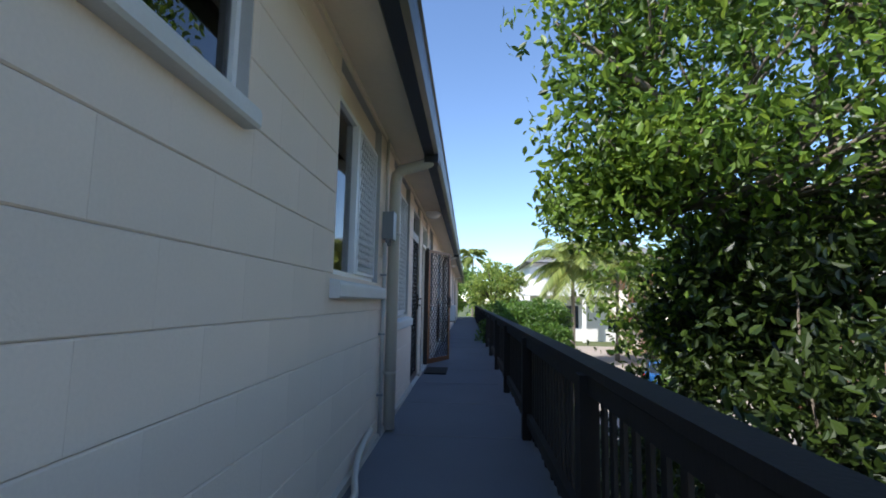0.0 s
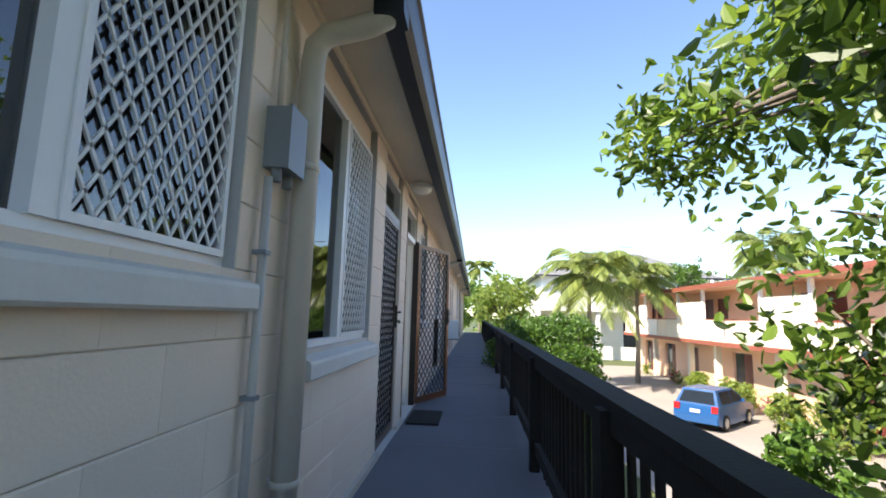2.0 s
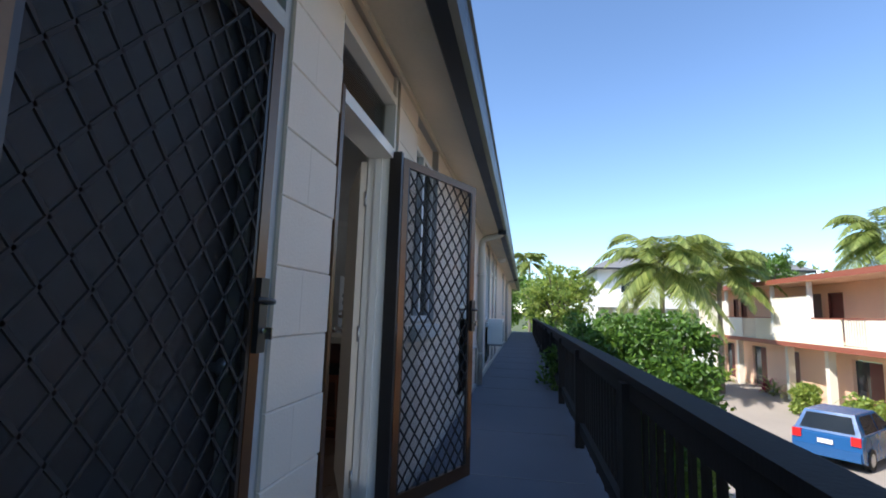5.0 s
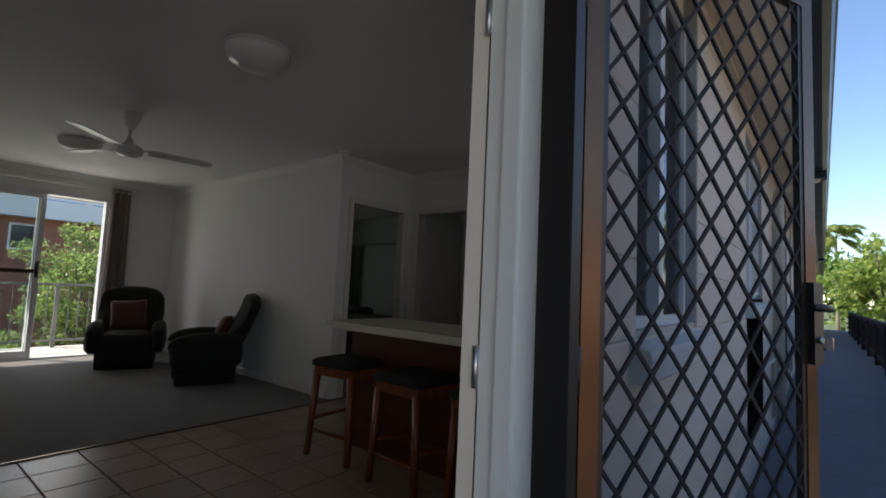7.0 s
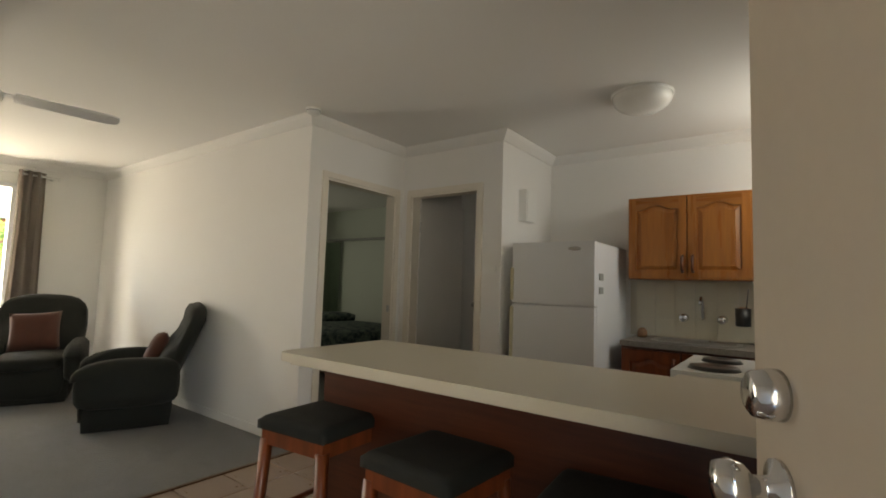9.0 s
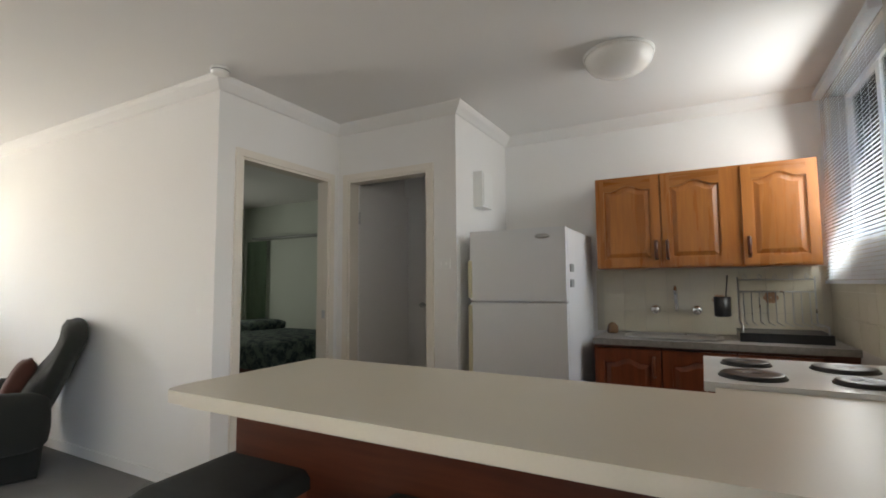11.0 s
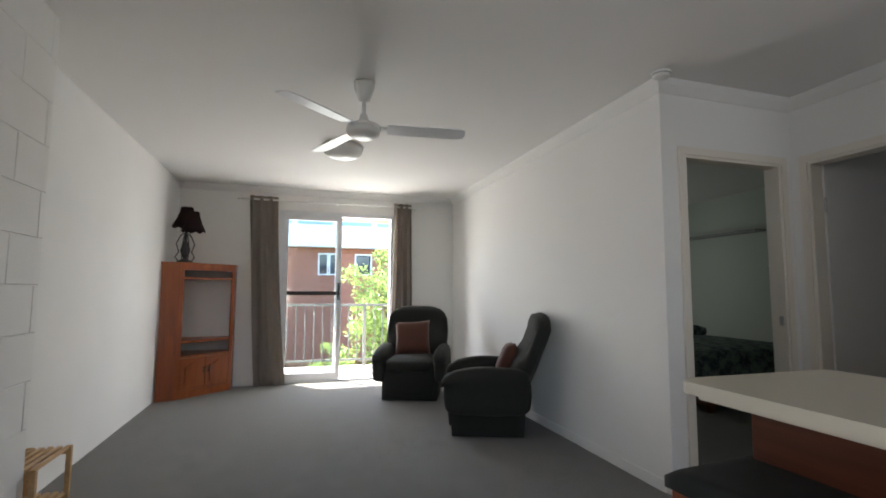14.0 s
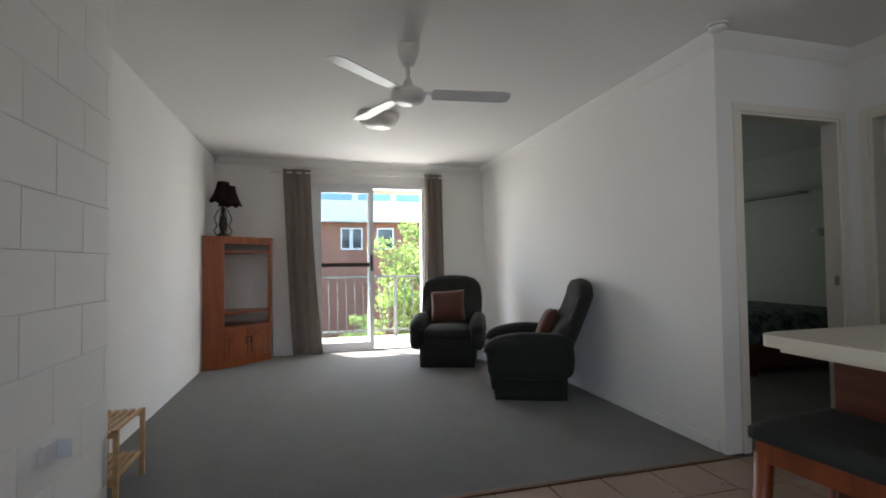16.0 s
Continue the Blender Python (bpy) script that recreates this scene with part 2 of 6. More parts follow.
M_PALMTR = material("palm_trunk_bark", (0.26, 0.22, 0.17), 0.9, 0.25, 4, 30, 0.6, stretch=(0.3, 0.3, 2), depth=0.02)
M_LEAF = leaf_material("tree_leaf", (0.016, 0.042, 0.007), (0.19, 0.30, 0.04), 0.40)
# Darkened leaf colours: the shade under the tree is painted in.
M_LEAF_SHADED = leaf_material("shaded_shrub_leaf", (0.005, 0.013, 0.003), (0.045, 0.075, 0.010), 0.2)
M_LEAF2 = leaf_material("shrub_leaf", (0.035, 0.085, 0.012), (0.12, 0.22, 0.03), 0.3)
M_LEAF3 = leaf_material("frangipani_leaf", (0.10, 0.17, 0.03), (0.30, 0.36, 0.08), 0.4)
M_FROND = leaf_material("palm_frond", (0.11, 0.16, 0.035), (0.30, 0.34, 0.10), 0.35)
M_REDLEAF = leaf_material("cordyline_leaf", (0.20, 0.02, 0.03), (0.42, 0.06, 0.08), 0.25)
M_CARBLUE = material("blue_car_paint", (0.018, 0.085, 0.23), 0.22, 0.03, 2, 30, 0.0)
M_CARGLASS = material("dark_car_glass", (0.03, 0.04, 0.05), 0.06, 0.1, 2, 30, 0.0)
M_TYRE = material("rubber_tyre", (0.02, 0.02, 0.02), 0.8, 0.2, 8, 60, 0.2)
M_TAIL = material("red_lens", (0.55, 0.02, 0.02), 0.15, 0.05, 5, 50, 0.0)
M_BRICKR = material("red_brick_render", (0.36, 0.15, 0.095), 0.85, 0.25, 3, 20, 0.3, stretch=(1, 1, 4))
M_BLUEGLASS = material("blue_tinted_glazing", (0.20, 0.36, 0.50), 0.08, 0.15, 0.6, 10, 0.0)
M_BALRAIL = material("dark_grey_rail", (0.14, 0.145, 0.14), 0.5, 0.1, 5, 50, 0.03)
M_LEAF4 = leaf_material("balcony_leaf", (0.09, 0.16, 0.04), (0.24, 0.33, 0.10), 0.4)
M_RAIL = material("grey_painted_rail", (0.30, 0.31, 0.30), 0.45, 0.1, 5, 50, 0.03)
M_PALING = material("brown_paling", (0.18, 0.10, 0.06), 0.85, 0.25, 4, 40, 0.4, random_piece=0.2)


# ---- building helpers ----
def box(bm, x0, x1, y0, y1, z0, z1, m=None):
    v = [bm.verts.new((x, y, z)) for x in (x0, x1) for y in (y0, y1) for z in (z0, z1)]
    if m is not None:
        for q in v:
            q.co = m @ q.co
    for f in ((0, 1, 3, 2), (4, 6, 7, 5), (0, 4, 5, 1), (2, 3, 7, 6), (0, 2, 6, 4), (1, 5, 7, 3)):
        bm.faces.new([v[i] for i in f])
    return v


def cyl(bm, a, b, r0, r1=None, n=12, caps=True):
    a, b = Vector(a), Vector(b)
    r1 = r0 if r1 is None else r1
    w = (b - a).normalized()
    u = w.orthogonal().normalized()
    s = w.cross(u)
    rings = []
    for p, r in ((a, r0), (b, r1)):
        rings.append([bm.verts.new(p + (u * math.cos(k * math.tau / n) + s * math.sin(k * math.tau / n)) * r) for k in range(n)])
    for k in range(n):
        bm.faces.new((rings[0][k], rings[0][(k + 1) % n], rings[1][(k + 1) % n], rings[1][k])).smooth = True
    if caps:
        bm.faces.new(rings[0][::-1])
        bm.faces.new(rings[1])
    return rings


def tube(bm, pts, r, n=8):
    """A bent round bar through the points."""
    pts = [Vector(p) for p in pts]
    rad = r if isinstance(r, (list, tuple)) else [r] * len(pts)
    prev, up = None, None
    for i, p in enumerate(pts):
        w = (pts[min(i + 1, len(pts) - 1)] - pts[max(i - 1, 0)]).normalized()
        u = w.orthogonal().normalized() if up is None else (up - w * up.dot(w)).normalized()
        up = u
        s = w.cross(u)
        ring = [bm.verts.new(p + (u * math.cos(k * math.tau / n) + s * math.sin(k * math.tau / n)) * rad[i]) for k in range(n)]
        if prev:
            for k in range(n):
                bm.faces.new((prev[k], prev[(k + 1) % n], ring[(k + 1) % n], ring[k])).smooth = True
        else:
            bm.faces.new(ring[::-1])
        prev = ring
    bm.faces.new(prev)


def lathe(bm, profile, centre=(0, 0, 0), n=24, m=None):
    """Turns (radius, height) pairs about an upright axis."""
    c = Vector(centre)
    rings = []
    for r, z in profile:
        rings.append([bm.verts.new(c + Vector((r * math.cos(k * math.tau / n), r * math.sin(k * math.tau / n), z))) for k in range(n)])
    for a, b in zip(rings, rings[1:]):
        for k in range(n):
            bm.faces.new((a[k], a[(k + 1) % n], b[(k + 1) % n], b[k])).smooth = True
    bm.faces.new(rings[0][::-1])
    bm.faces.new(rings[-1])
    if m is not None:
        for ring in rings:
            for v in ring:
                v.co = m @ v.co


def prism(bm, outline, axis, a, b):
    """Sweeps a closed outline of pairs along an axis from a to b."""
    def at(p, w):
        return {"x": (w, p[0], p[1]), "y": (p[0], w, p[1]), "z": (p[0], p[1], w)}[axis]
    lo = [bm.verts.new(at(p, a)) for p in outline]
    hi = [bm.verts.new(at(p, b)) for p in outline]
    k = len(outline)
    bm.faces.new(lo[::-1])
    bm.faces.new(hi)
    for i in range(k):
        bm.faces.new((lo[i], lo[(i + 1) % k], hi[(i + 1) % k], hi[i]))


def bevelled(bm, width, segments=2, angle=30):
    es = [e for e in bm.edges if len(e.link_faces) == 2 and e.calc_face_angle(0) > radians(angle)]
    bmesh.ops.bevel(bm, geom=es, offset=width, segments=segments, affect="EDGES", profile=0.6)
    return bm


def mesh_of(name, bm, mat):
    bmesh.ops.recalc_face_normals(bm, faces=bm.faces)
    me = bpy.data.meshes.new(name)
    bm.to_mesh(me)
    bm.free()
    for q in (mat if isinstance(mat, (list, tuple)) else [mat]):
        me.materials.append(q)
    return me


def part(name, bm, mat, parent=None, label=""):
    ob = new(name, mesh_of(name, bm, mat))
    if parent is not None:
        ob.parent = parent
    return tagged(ob, label)


def thing(name, label, category, at=(0, 0, 0), turn=0.0, group="", kind=""):
    ob = new(name)
    ob.matrix_basis = pose(*at, 0, 0, turn)
    ob.empty_display_size = 0.1
    return tagged(ob, label, category, group, kind)


def solid(name, boxes, mat, label, category, kind="", bevel=0.0, group=""):
    bm = bmesh.new()
    for b in boxes:
        box(bm, *b)
    if bevel:
        bevelled(bm, bevel)
    return tagged(part(name, bm, mat), label, category, group, kind)


def piece(name, boxes, mat, parent, label="", bevel=0.0, seg=2):
    bm = bmesh.new()
    for b in boxes:
        box(bm, *b)
    if bevel:
        bevelled(bm, bevel, seg)
    return part(name, bm, mat, parent, label)


def wall_boxes(axis, t0, t1, a0, a1, z0, z1, holes=()):
    """Boxes of a wall of thickness t0..t1 that runs a0..a1, with openings (a, b, low, high)."""
    cuts = sorted({a0, a1, *[min(max(v, a0), a1) for h in holes for v in h[:2]]})
    out = []
    for a, b in zip(cuts, cuts[1:]):
        if b - a < 1e-6:
            continue
        mid, low = (a + b) / 2, z0
        for h in sorted((h for h in holes if h[0] < mid < h[1]), key=lambda h: h[2]):
            if h[2] > low:
                out.append((a, b, low, h[2]))
            low = max(low, h[3])
        if low < z1:
            out.append((a, b, low, z1))
    if axis == "x":
        return [(t0, t1, a, b, lo, hi) for a, b, lo, hi in out]
    return [(a, b, t0, t1, lo, hi) for a, b, lo, hi in out]


def diamond_mesh(bm, a0, a1, z0, z1, pitch_a, pitch_z, w, at):
    """Flat expanded-metal bars in a rectangle; at(a, z, d) gives the place, d across the thickness."""
    for sign in (1, -1):
        slope = sign * pitch_z / pitch_a
        span = (z1 - z0) / abs(slope)
        k = -int(span / pitch_a) - 2
        while a0 + k * pitch_a < a1 + span + pitch_a:
            s = a0 + k * pitch_a
            k += 1
            pts = []
            za = z0 if sign > 0 else z1
            lo_a, hi_a = max(a0, s), min(a1, s + span)
            if hi_a - lo_a < 0.004:
                continue
            p = (lo_a, za + (lo_a - s) * slope)
            q = (hi_a, za + (hi_a - s) * slope)
            dx, dz = q[0] - p[0], q[1] - p[1]
            length = math.hypot(dx, dz)
            nx, nz = -dz / length * w / 2, dx / length * w / 2
            vs = [bm.verts.new(at(c[0] + e * nx, c[1] + e * nz, d)) for d in (-w * 0.4, w * 0.4) for c in (p, q) for e in (-1, 1)]
            for f in ((0, 1, 3, 2), (4, 6, 7, 5), (0, 2, 6, 4), (1, 5, 7, 3)):
                bm.faces.new([vs[i] for i in f])


# ---- the block of flats: shell ----
OUT, INN, CEIL = 0.67, 0.47, 2.5
FAR, LEFT, RIGHT, BACK = -6.89, 6.60, 10.13, 12.18
NOOK_X, NOOK_Y, STUB_X = -2.81, 11.215, -1.743
# openings of the front wall: along, along, low, high
HOLES = {
    "w1": (-0.42, 0.85, 1.81, 2.58), "w2": (1.945, 3.25, 1.285, 2.58), "w3": (3.94, 5.285, 0.975, 2.58),
    "d1": (5.70, 6.60, 0.0, 2.58), "d2": (7.02, 7.93, 0.0, 2.58), "w4": (8.42, 9.26, 1.08, 2.58), "kitchen": (10.93, 12.07, 1.20, 2.40),
    "w5": (14.75, 15.85, 1.0, 2.58), "d3": (16.4, 17.2, 0.0, 2.58), "d4": (17.65, 18.5, 0.0, 2.58), "w6": (21.9, 23.0, 1.2, 2.58),
    "w7": (25.3, 26.4, 1.0, 2.58), "d5": (27.0, 27.8, 0.0, 2.58),
}
START, END, BASE = -5.0, 34.0, -2.7
wall_front = solid("wall_front", wall_boxes("x", INN, OUT - 0.012, START, END, BASE, 2.66, HOLES.values()), M_JOINT,
                   "cream painted concrete block wall along the walkway", "wall", "structure")
wall_cap = solid("wall_gable", wall_boxes("y", START - 0.2, START, -7.0, OUT, BASE, 2.62) + wall_boxes("y", END, END + 0.2, -7.0, OUT, BASE, 2.62),
                 M_BLOCK, "cream painted end walls of the flats", "wall", "structure")

# living room, kitchen, nook
wall_far = solid("wall_balcony", wall_boxes("x", FAR - 0.2, FAR, START, 13.8, BASE, 2.62, [(7.77, 9.27, 0.0, 2.22)]), M_WHITE,
                 "white painted wall round the balcony door", "wall", "structure")
wall_left = solid("wall_party", [(FAR, -3.13, LEFT - 0.2, LEFT, 0, CEIL), (-3.13, INN, LEFT - 0.2, 6.85, 0, CEIL)], M_WJOINT,
                  "white painted party wall of the living room", "wall", "structure")
wall_right = solid("wall_living", [(FAR, NOOK_X, RIGHT, RIGHT + 0.1, 0, CEIL)], M_WHITE,
                   "smooth white plaster wall of the living room", "wall", "structure")
wall_bed = solid("wall_bedroom_door", wall_boxes("x", NOOK_X - 0.1, NOOK_X, RIGHT + 0.1, NOOK_Y, 0, CEIL, [(10.30, 11.11, 0, 2.05)]), M_WHITE,
                 "white plaster wall with the bedroom doorway", "wall", "structure")
wall_bath = solid("wall_bathroom_door", wall_boxes("y", NOOK_Y, NOOK_Y + 0.1, NOOK_X - 0.1, STUB_X, 0, CEIL, [(-2.70, -1.97, 0, 2.05)]), M_WHITE,
                  "white plaster wall with the bathroom doorway", "wall", "structure")
wall_stub = solid("wall_fridge_side", [(STUB_X - 0.1, STUB_X, NOOK_Y + 0.1, BACK, 0, CEIL)], M_WHITE,
                  "white plaster wall beside the fridge", "wall", "structure")
wall_back = solid("wall_kitchen", [(STUB_X - 0.1, INN, BACK, BACK + 0.15, 0, CEIL)], M_WHITE,
                  "white plaster back wall of the kitchen", "wall", "structure")
wall_bedroom = solid("wall_bedroom", [(FAR, NOOK_X - 0.1, 13.6, 13.8, 0, CEIL), (NOOK_X - 0.1, NOOK_X - 0.02, NOOK_Y + 0.1, 13.6, 0, CEIL),
                                      (FAR, NOOK_X - 0.1, RIGHT + 0.1, RIGHT + 0.112, 0, CEIL), (FAR, FAR + 0.012, RIGHT + 0.112, 13.6, 0, CEIL)],
                     M_GREEN, "mint green bedroom walls", "wall", "structure")
wall_bathroom = solid("wall_bathroom", [(NOOK_X - 0.02, NOOK_X + 0.01, NOOK_Y + 0.1, 13.2, 0, CEIL), (NOOK_X + 0.01, STUB_X - 0.112, 12.18, 12.28, 0, CEIL),
                                        (STUB_X - 0.112, STUB_X - 0.1, NOOK_Y + 0.1, 13.2, 0, CEIL)], M_GREYW,
                      "pale grey bathroom walls", "wall", "structure")
ceiling = solid("ceiling", [(FAR, INN, LEFT - 0.2, 13.8, CEIL, CEIL + 0.1)], M_CEIL, "flat white painted ceiling", "ceiling", "structure")
carpet = solid("carpet", [(FAR, -2.77, LEFT, RIGHT, -0.02, 0.006)], M_CARPET, "grey cut pile carpet in the living room", "carpet", "structure")
floor = solid("floor", [(-7.0, OUT - 0.012, START, 13.8, -0.25, -0.02)], M_GROUT, "floor slab with brown tile grout", "floor", "structure")
floor_bed = solid("floor_bedroom", [(FAR, NOOK_X - 0.1, RIGHT + 0.1, 13.6, -0.02, 0.004)], M_CARPET, "grey bedroom carpet", "carpet", "structure")
floor_bath = solid("floor_bathroom", [(NOOK_X - 0.1, STUB_X, NOOK_Y + 0.1, 13.2, -0.02, 0.002)], M_GREYW, "pale bathroom floor", "floor", "structure")

# dark sheets behind the other openings, painted as the shade of unbuilt rooms
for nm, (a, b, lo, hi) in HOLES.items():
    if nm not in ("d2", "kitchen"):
        solid("backing_" + ("door" if nm[0] == "d" else "window"), [(INN - 0.02, INN, a - 0.05, b + 0.05, lo, hi)], M_ROOMSHADE,
              "dark sheet painted as the shade of an unbuilt room behind an opening", "backing", "structure")

# roof, soffit and gutter
bm = bmesh.new()
prism(bm, [(1.02, 2.71), (1.02, 2.75), (-3.1, 3.42), (-7.9, 2.66), (-7.9, 2.60), (-3.1, 3.34), ], "y", START - 0.4, END + 0.4)
tagged(part("roof", bm, M_ROOF), "low pitched dark metal roof of the flats", "roof", "", "structure")
bm = bmesh.new()
prism(bm, [(OUT - 0.012, 2.598), (1.0, 2.515), (1.0, 2.54), (OUT - 0.012, 2.623)], "y", START - 0.3, END + 0.3)
soffit = tagged(part("soffit", bm, M_SOFFIT), "beige painted sloping eave lining over the walkway", "soffit", "", "structure")
solid("eave_batten", [(OUT, OUT + 0.022, START, END, 2.555, 2.588)], M_SOFFIT, "beige timber bead under the eave", "trim", "structure", 0.004)
bm = bmesh.new()
prism(bm, [(1.0, 2.490), (1.012, 2.475), (1.10, 2.475), (1.135, 2.500), (1.15, 2.560), (1.15, 2.650), (1.165, 2.660), (1.165, 2.675),
           (1.14, 2.675), (1.135, 2.510), (1.10, 2.485), (1.02, 2.485), (1.02, 2.690), (1.0, 2.690)], "y", START - 0.4, END + 0.4)
gutter = tagged(part("gutter", bm, M_GUTTER), "dark steel quad gutter along the eave", "gutter", "", "structure")

# walkway and its edge
walkway = solid("walkway", [(OUT - 0.012, 2.06, START - 1, END + 2, -0.22, 0.0)], M_WALK, "blue grey concrete walkway slab", "walkway", "structure")
bm = bmesh.new()
for k in range(30):
    y = -4.4 + k * 1.32
    box(bm, OUT + 0.14, 1.86, y, y + 0.012, 0.0, 0.003)
tagged(part("walkway_joints", bm, material("joint_mortar", (0.22, 0.22, 0.23), 0.9, 0.2, 5, 60, 0.2)), "pale control joints across the walkway", "joint", "", "structure")
solid("walkway_edge", [(OUT, OUT + 0.035, START, 5.70, 0, 0.05), (OUT, OUT + 0.035, 6.60, 7.02, 0, 0.05), (OUT, OUT + 0.035, 7.93, END, 0, 0.05)],
      M_PIPE, "painted plinth strip at the foot of the wall", "trim", "structure", 0.006)

# ground far below, one sheet to the horizon
bm = bmesh.new()
bmesh.ops.create_grid(bm, x_segments=2, y_segments=2, size=900, matrix=Matrix.Translation((0, 0, -2.72)))
tagged(part("ground", bm, M_GRASS), "lawn and garden ground around the flats", "ground", "", "structure")
solid("driveway", [(5.6, 15.1, -10, 44, -2.74, -2.70)], M_DRIVE, "pale concrete driveway between the buildings", "driveway", "structure")

# ---- outside: windows and doors of the front ----
def sliding_window(a, b, lo, hi, label, screen=True, glass_mat=None, thick=0.135, over=0.06):
    w = thing("window", label, "window", (0, 0, 0), 0, "", "structure")
    x0, x1, f = 0.575, 0.625, 0.035
    up = hi
    if hi > 2.5:
        up = hi - 0.002
        piece("head_panel", [(x0, x1 - 0.012, a, b, 2.40, hi)], M_BLOCK, w, "cream painted head panel")
        hi = 2.40
    mid = (a + b) / 2 - 0.02
    piece("window_frame", [(x0, x1, a, b, lo, lo + f), (x0, x1, a, b, hi - f, hi), (x0, x1, a, a + f, lo + f, hi - f), (x0, x1, b - f, b, lo + f, hi - f)], M_ALU, w, "", 0.004)
    piece("mullion", [(x0 + 0.008, x1 + 0.012, mid - 0.03, mid + 0.03, lo + f, hi - f)], M_ALU, w, "", 0.004)
    for p, q, dx in ((a + f, mid - 0.03, 0.0), (mid + 0.03, b - f, 0.012)):
        g = piece("pane", [(x0 + 0.016 + dx, x0 + 0.02 + dx, p, q, lo + f, hi - f)], glass_mat or M_GLASS, w)
        g.visible_shadow = False
    if screen:
        p, q, xs = mid + 0.03, b - f, x1 + 0.004
        fr = 0.022
        piece("screen_frame", [(xs, xs + 0.014, p, q, lo + f, lo + f + fr), (xs, xs + 0.014, p, q, hi - f - fr, hi - f),
                               (xs, xs + 0.014, p, p + fr, lo + f + fr, hi - f - fr), (xs, xs + 0.014, q - fr, q, lo + f + fr, hi - f - fr)], M_ALU, w, "", 0.002)
        bm = bmesh.new()
        diamond_mesh(bm, p + fr, q - fr, lo + f + fr, hi - f - fr, 0.064, 0.100, 0.0085, lambda u, z, d: (xs + 0.007 + d, u, z))
        part("diamond_mesh", bm, M_ALUMESH, w, "white diamond grille")
    bm = bmesh.new()
    prism(bm, [(0.62, lo - 0.012), (OUT + 0.055, lo - 0.045), (OUT + 0.06, lo - 0.06), (OUT + 0.06, lo - thick + 0.01), (OUT + 0.05, lo - thick), (0.62, lo - thick)], "y", a - over, b + over)
    bevelled(bm, 0.01, 2, 25)
    part("sill", bm, M_SILL, w, "sloping painted concrete sill")
    piece("reveal", [(0.50, OUT - 0.004, a - 0.004, a + 0.006, lo, up), (0.50, OUT - 0.004, b - 0.006, b + 0.004, lo, up), (0.50, OUT - 0.004, a + 0.006, b - 0.006, up - 0.006, up + 0.002)], M_REVEAL, w)
    return w


H = HOLES
sliding_window(*H["w1"], "small high white aluminium window over the walkway", False, None, 0.11, -0.02)
sliding_window(*H["w2"], "white aluminium sliding window with diamond grille")
sliding_window(*H["w3"], "white aluminium sliding window with diamond grille and wide sill")
sliding_window(*H["kitchen"], "kitchen sliding window with diamond grille", True, M_CLEAR)
sliding_window(*H["w4"], "white aluminium window behind the open screen door", False)
for key in ("w5", "w6", "w7"):
    sliding_window(*H[key], "white aluminium sliding window further along the walkway")


def security_leaf(parent, width, height, lock=True):
    """A screen door in its own plane: hinge at 0, free edge at y = width."""
    fw = 0.05
    piece("leaf_frame", [(-0.012, 0.012, 0, fw, 0, height), (-0.012, 0.012, width - fw, width, 0, height),
                         (-0.012, 0.012, fw, width - fw, 0, fw + 0.03), (-0.012, 0.012, fw, width - fw, height - fw, height)], M_BRONZE, parent, "bronze aluminium frame", 0.003)
    piece("inner_bead", [(-0.009, 0.009, fw, fw + 0.016, fw + 0.03, height - fw), (-0.009, 0.009, width - fw - 0.016, width - fw, fw + 0.03, height - fw)], M_DARKBR, parent)
    bm = bmesh.new()
    diamond_mesh(bm, fw, width - fw, fw + 0.03, height - fw, 0.098, 0.118, 0.0085, lambda u, z, d: (0.004 + d, u, z))
    part("diamond_mesh", bm, M_MESH, parent, "dark diamond grille")
    piece("fly_wire", [(-0.004, -0.003, fw, width - fw, fw + 0.03, height - fw)], M_FLY, parent)
    if lock:
        lk = piece("lock", [(0.012, 0.03, width - 0.048, width - 0.004, 0.99, 1.21)], M_BLACK, parent, "black lock plate", 0.006)
        bm = bmesh.new()
        tube(bm, [(0.03, width - 0.026, 1.14), (0.062, width - 0.03, 1.14), (0.068, width - 0.06, 1.142), (0.066, width - 0.13, 1.145)], 0.009)
        part("lever", bm, M_BLACK, lk, "black lever handle")
        bm = bmesh.new()
        cyl(bm, (0.03, width - 0.026, 1.055), (0.04, width - 0.026, 1.055), 0.009)
        box(bm, 0.04, 0.062, width - 0.028, width - 0.024, 1.03, 1.065)
        part("key_cylinder", bm, M_CHROME, lk, "small brass cylinder with a key")
    for z in (0.25, 1.0, 1.8):
        bm = bmesh.new()
        cyl(bm, (0.008, -0.006, z - 0.05), (0.008, -0.006, z + 0.05), 0.009, n=8)
        part("hinge", bm, M_DARKBR, parent)


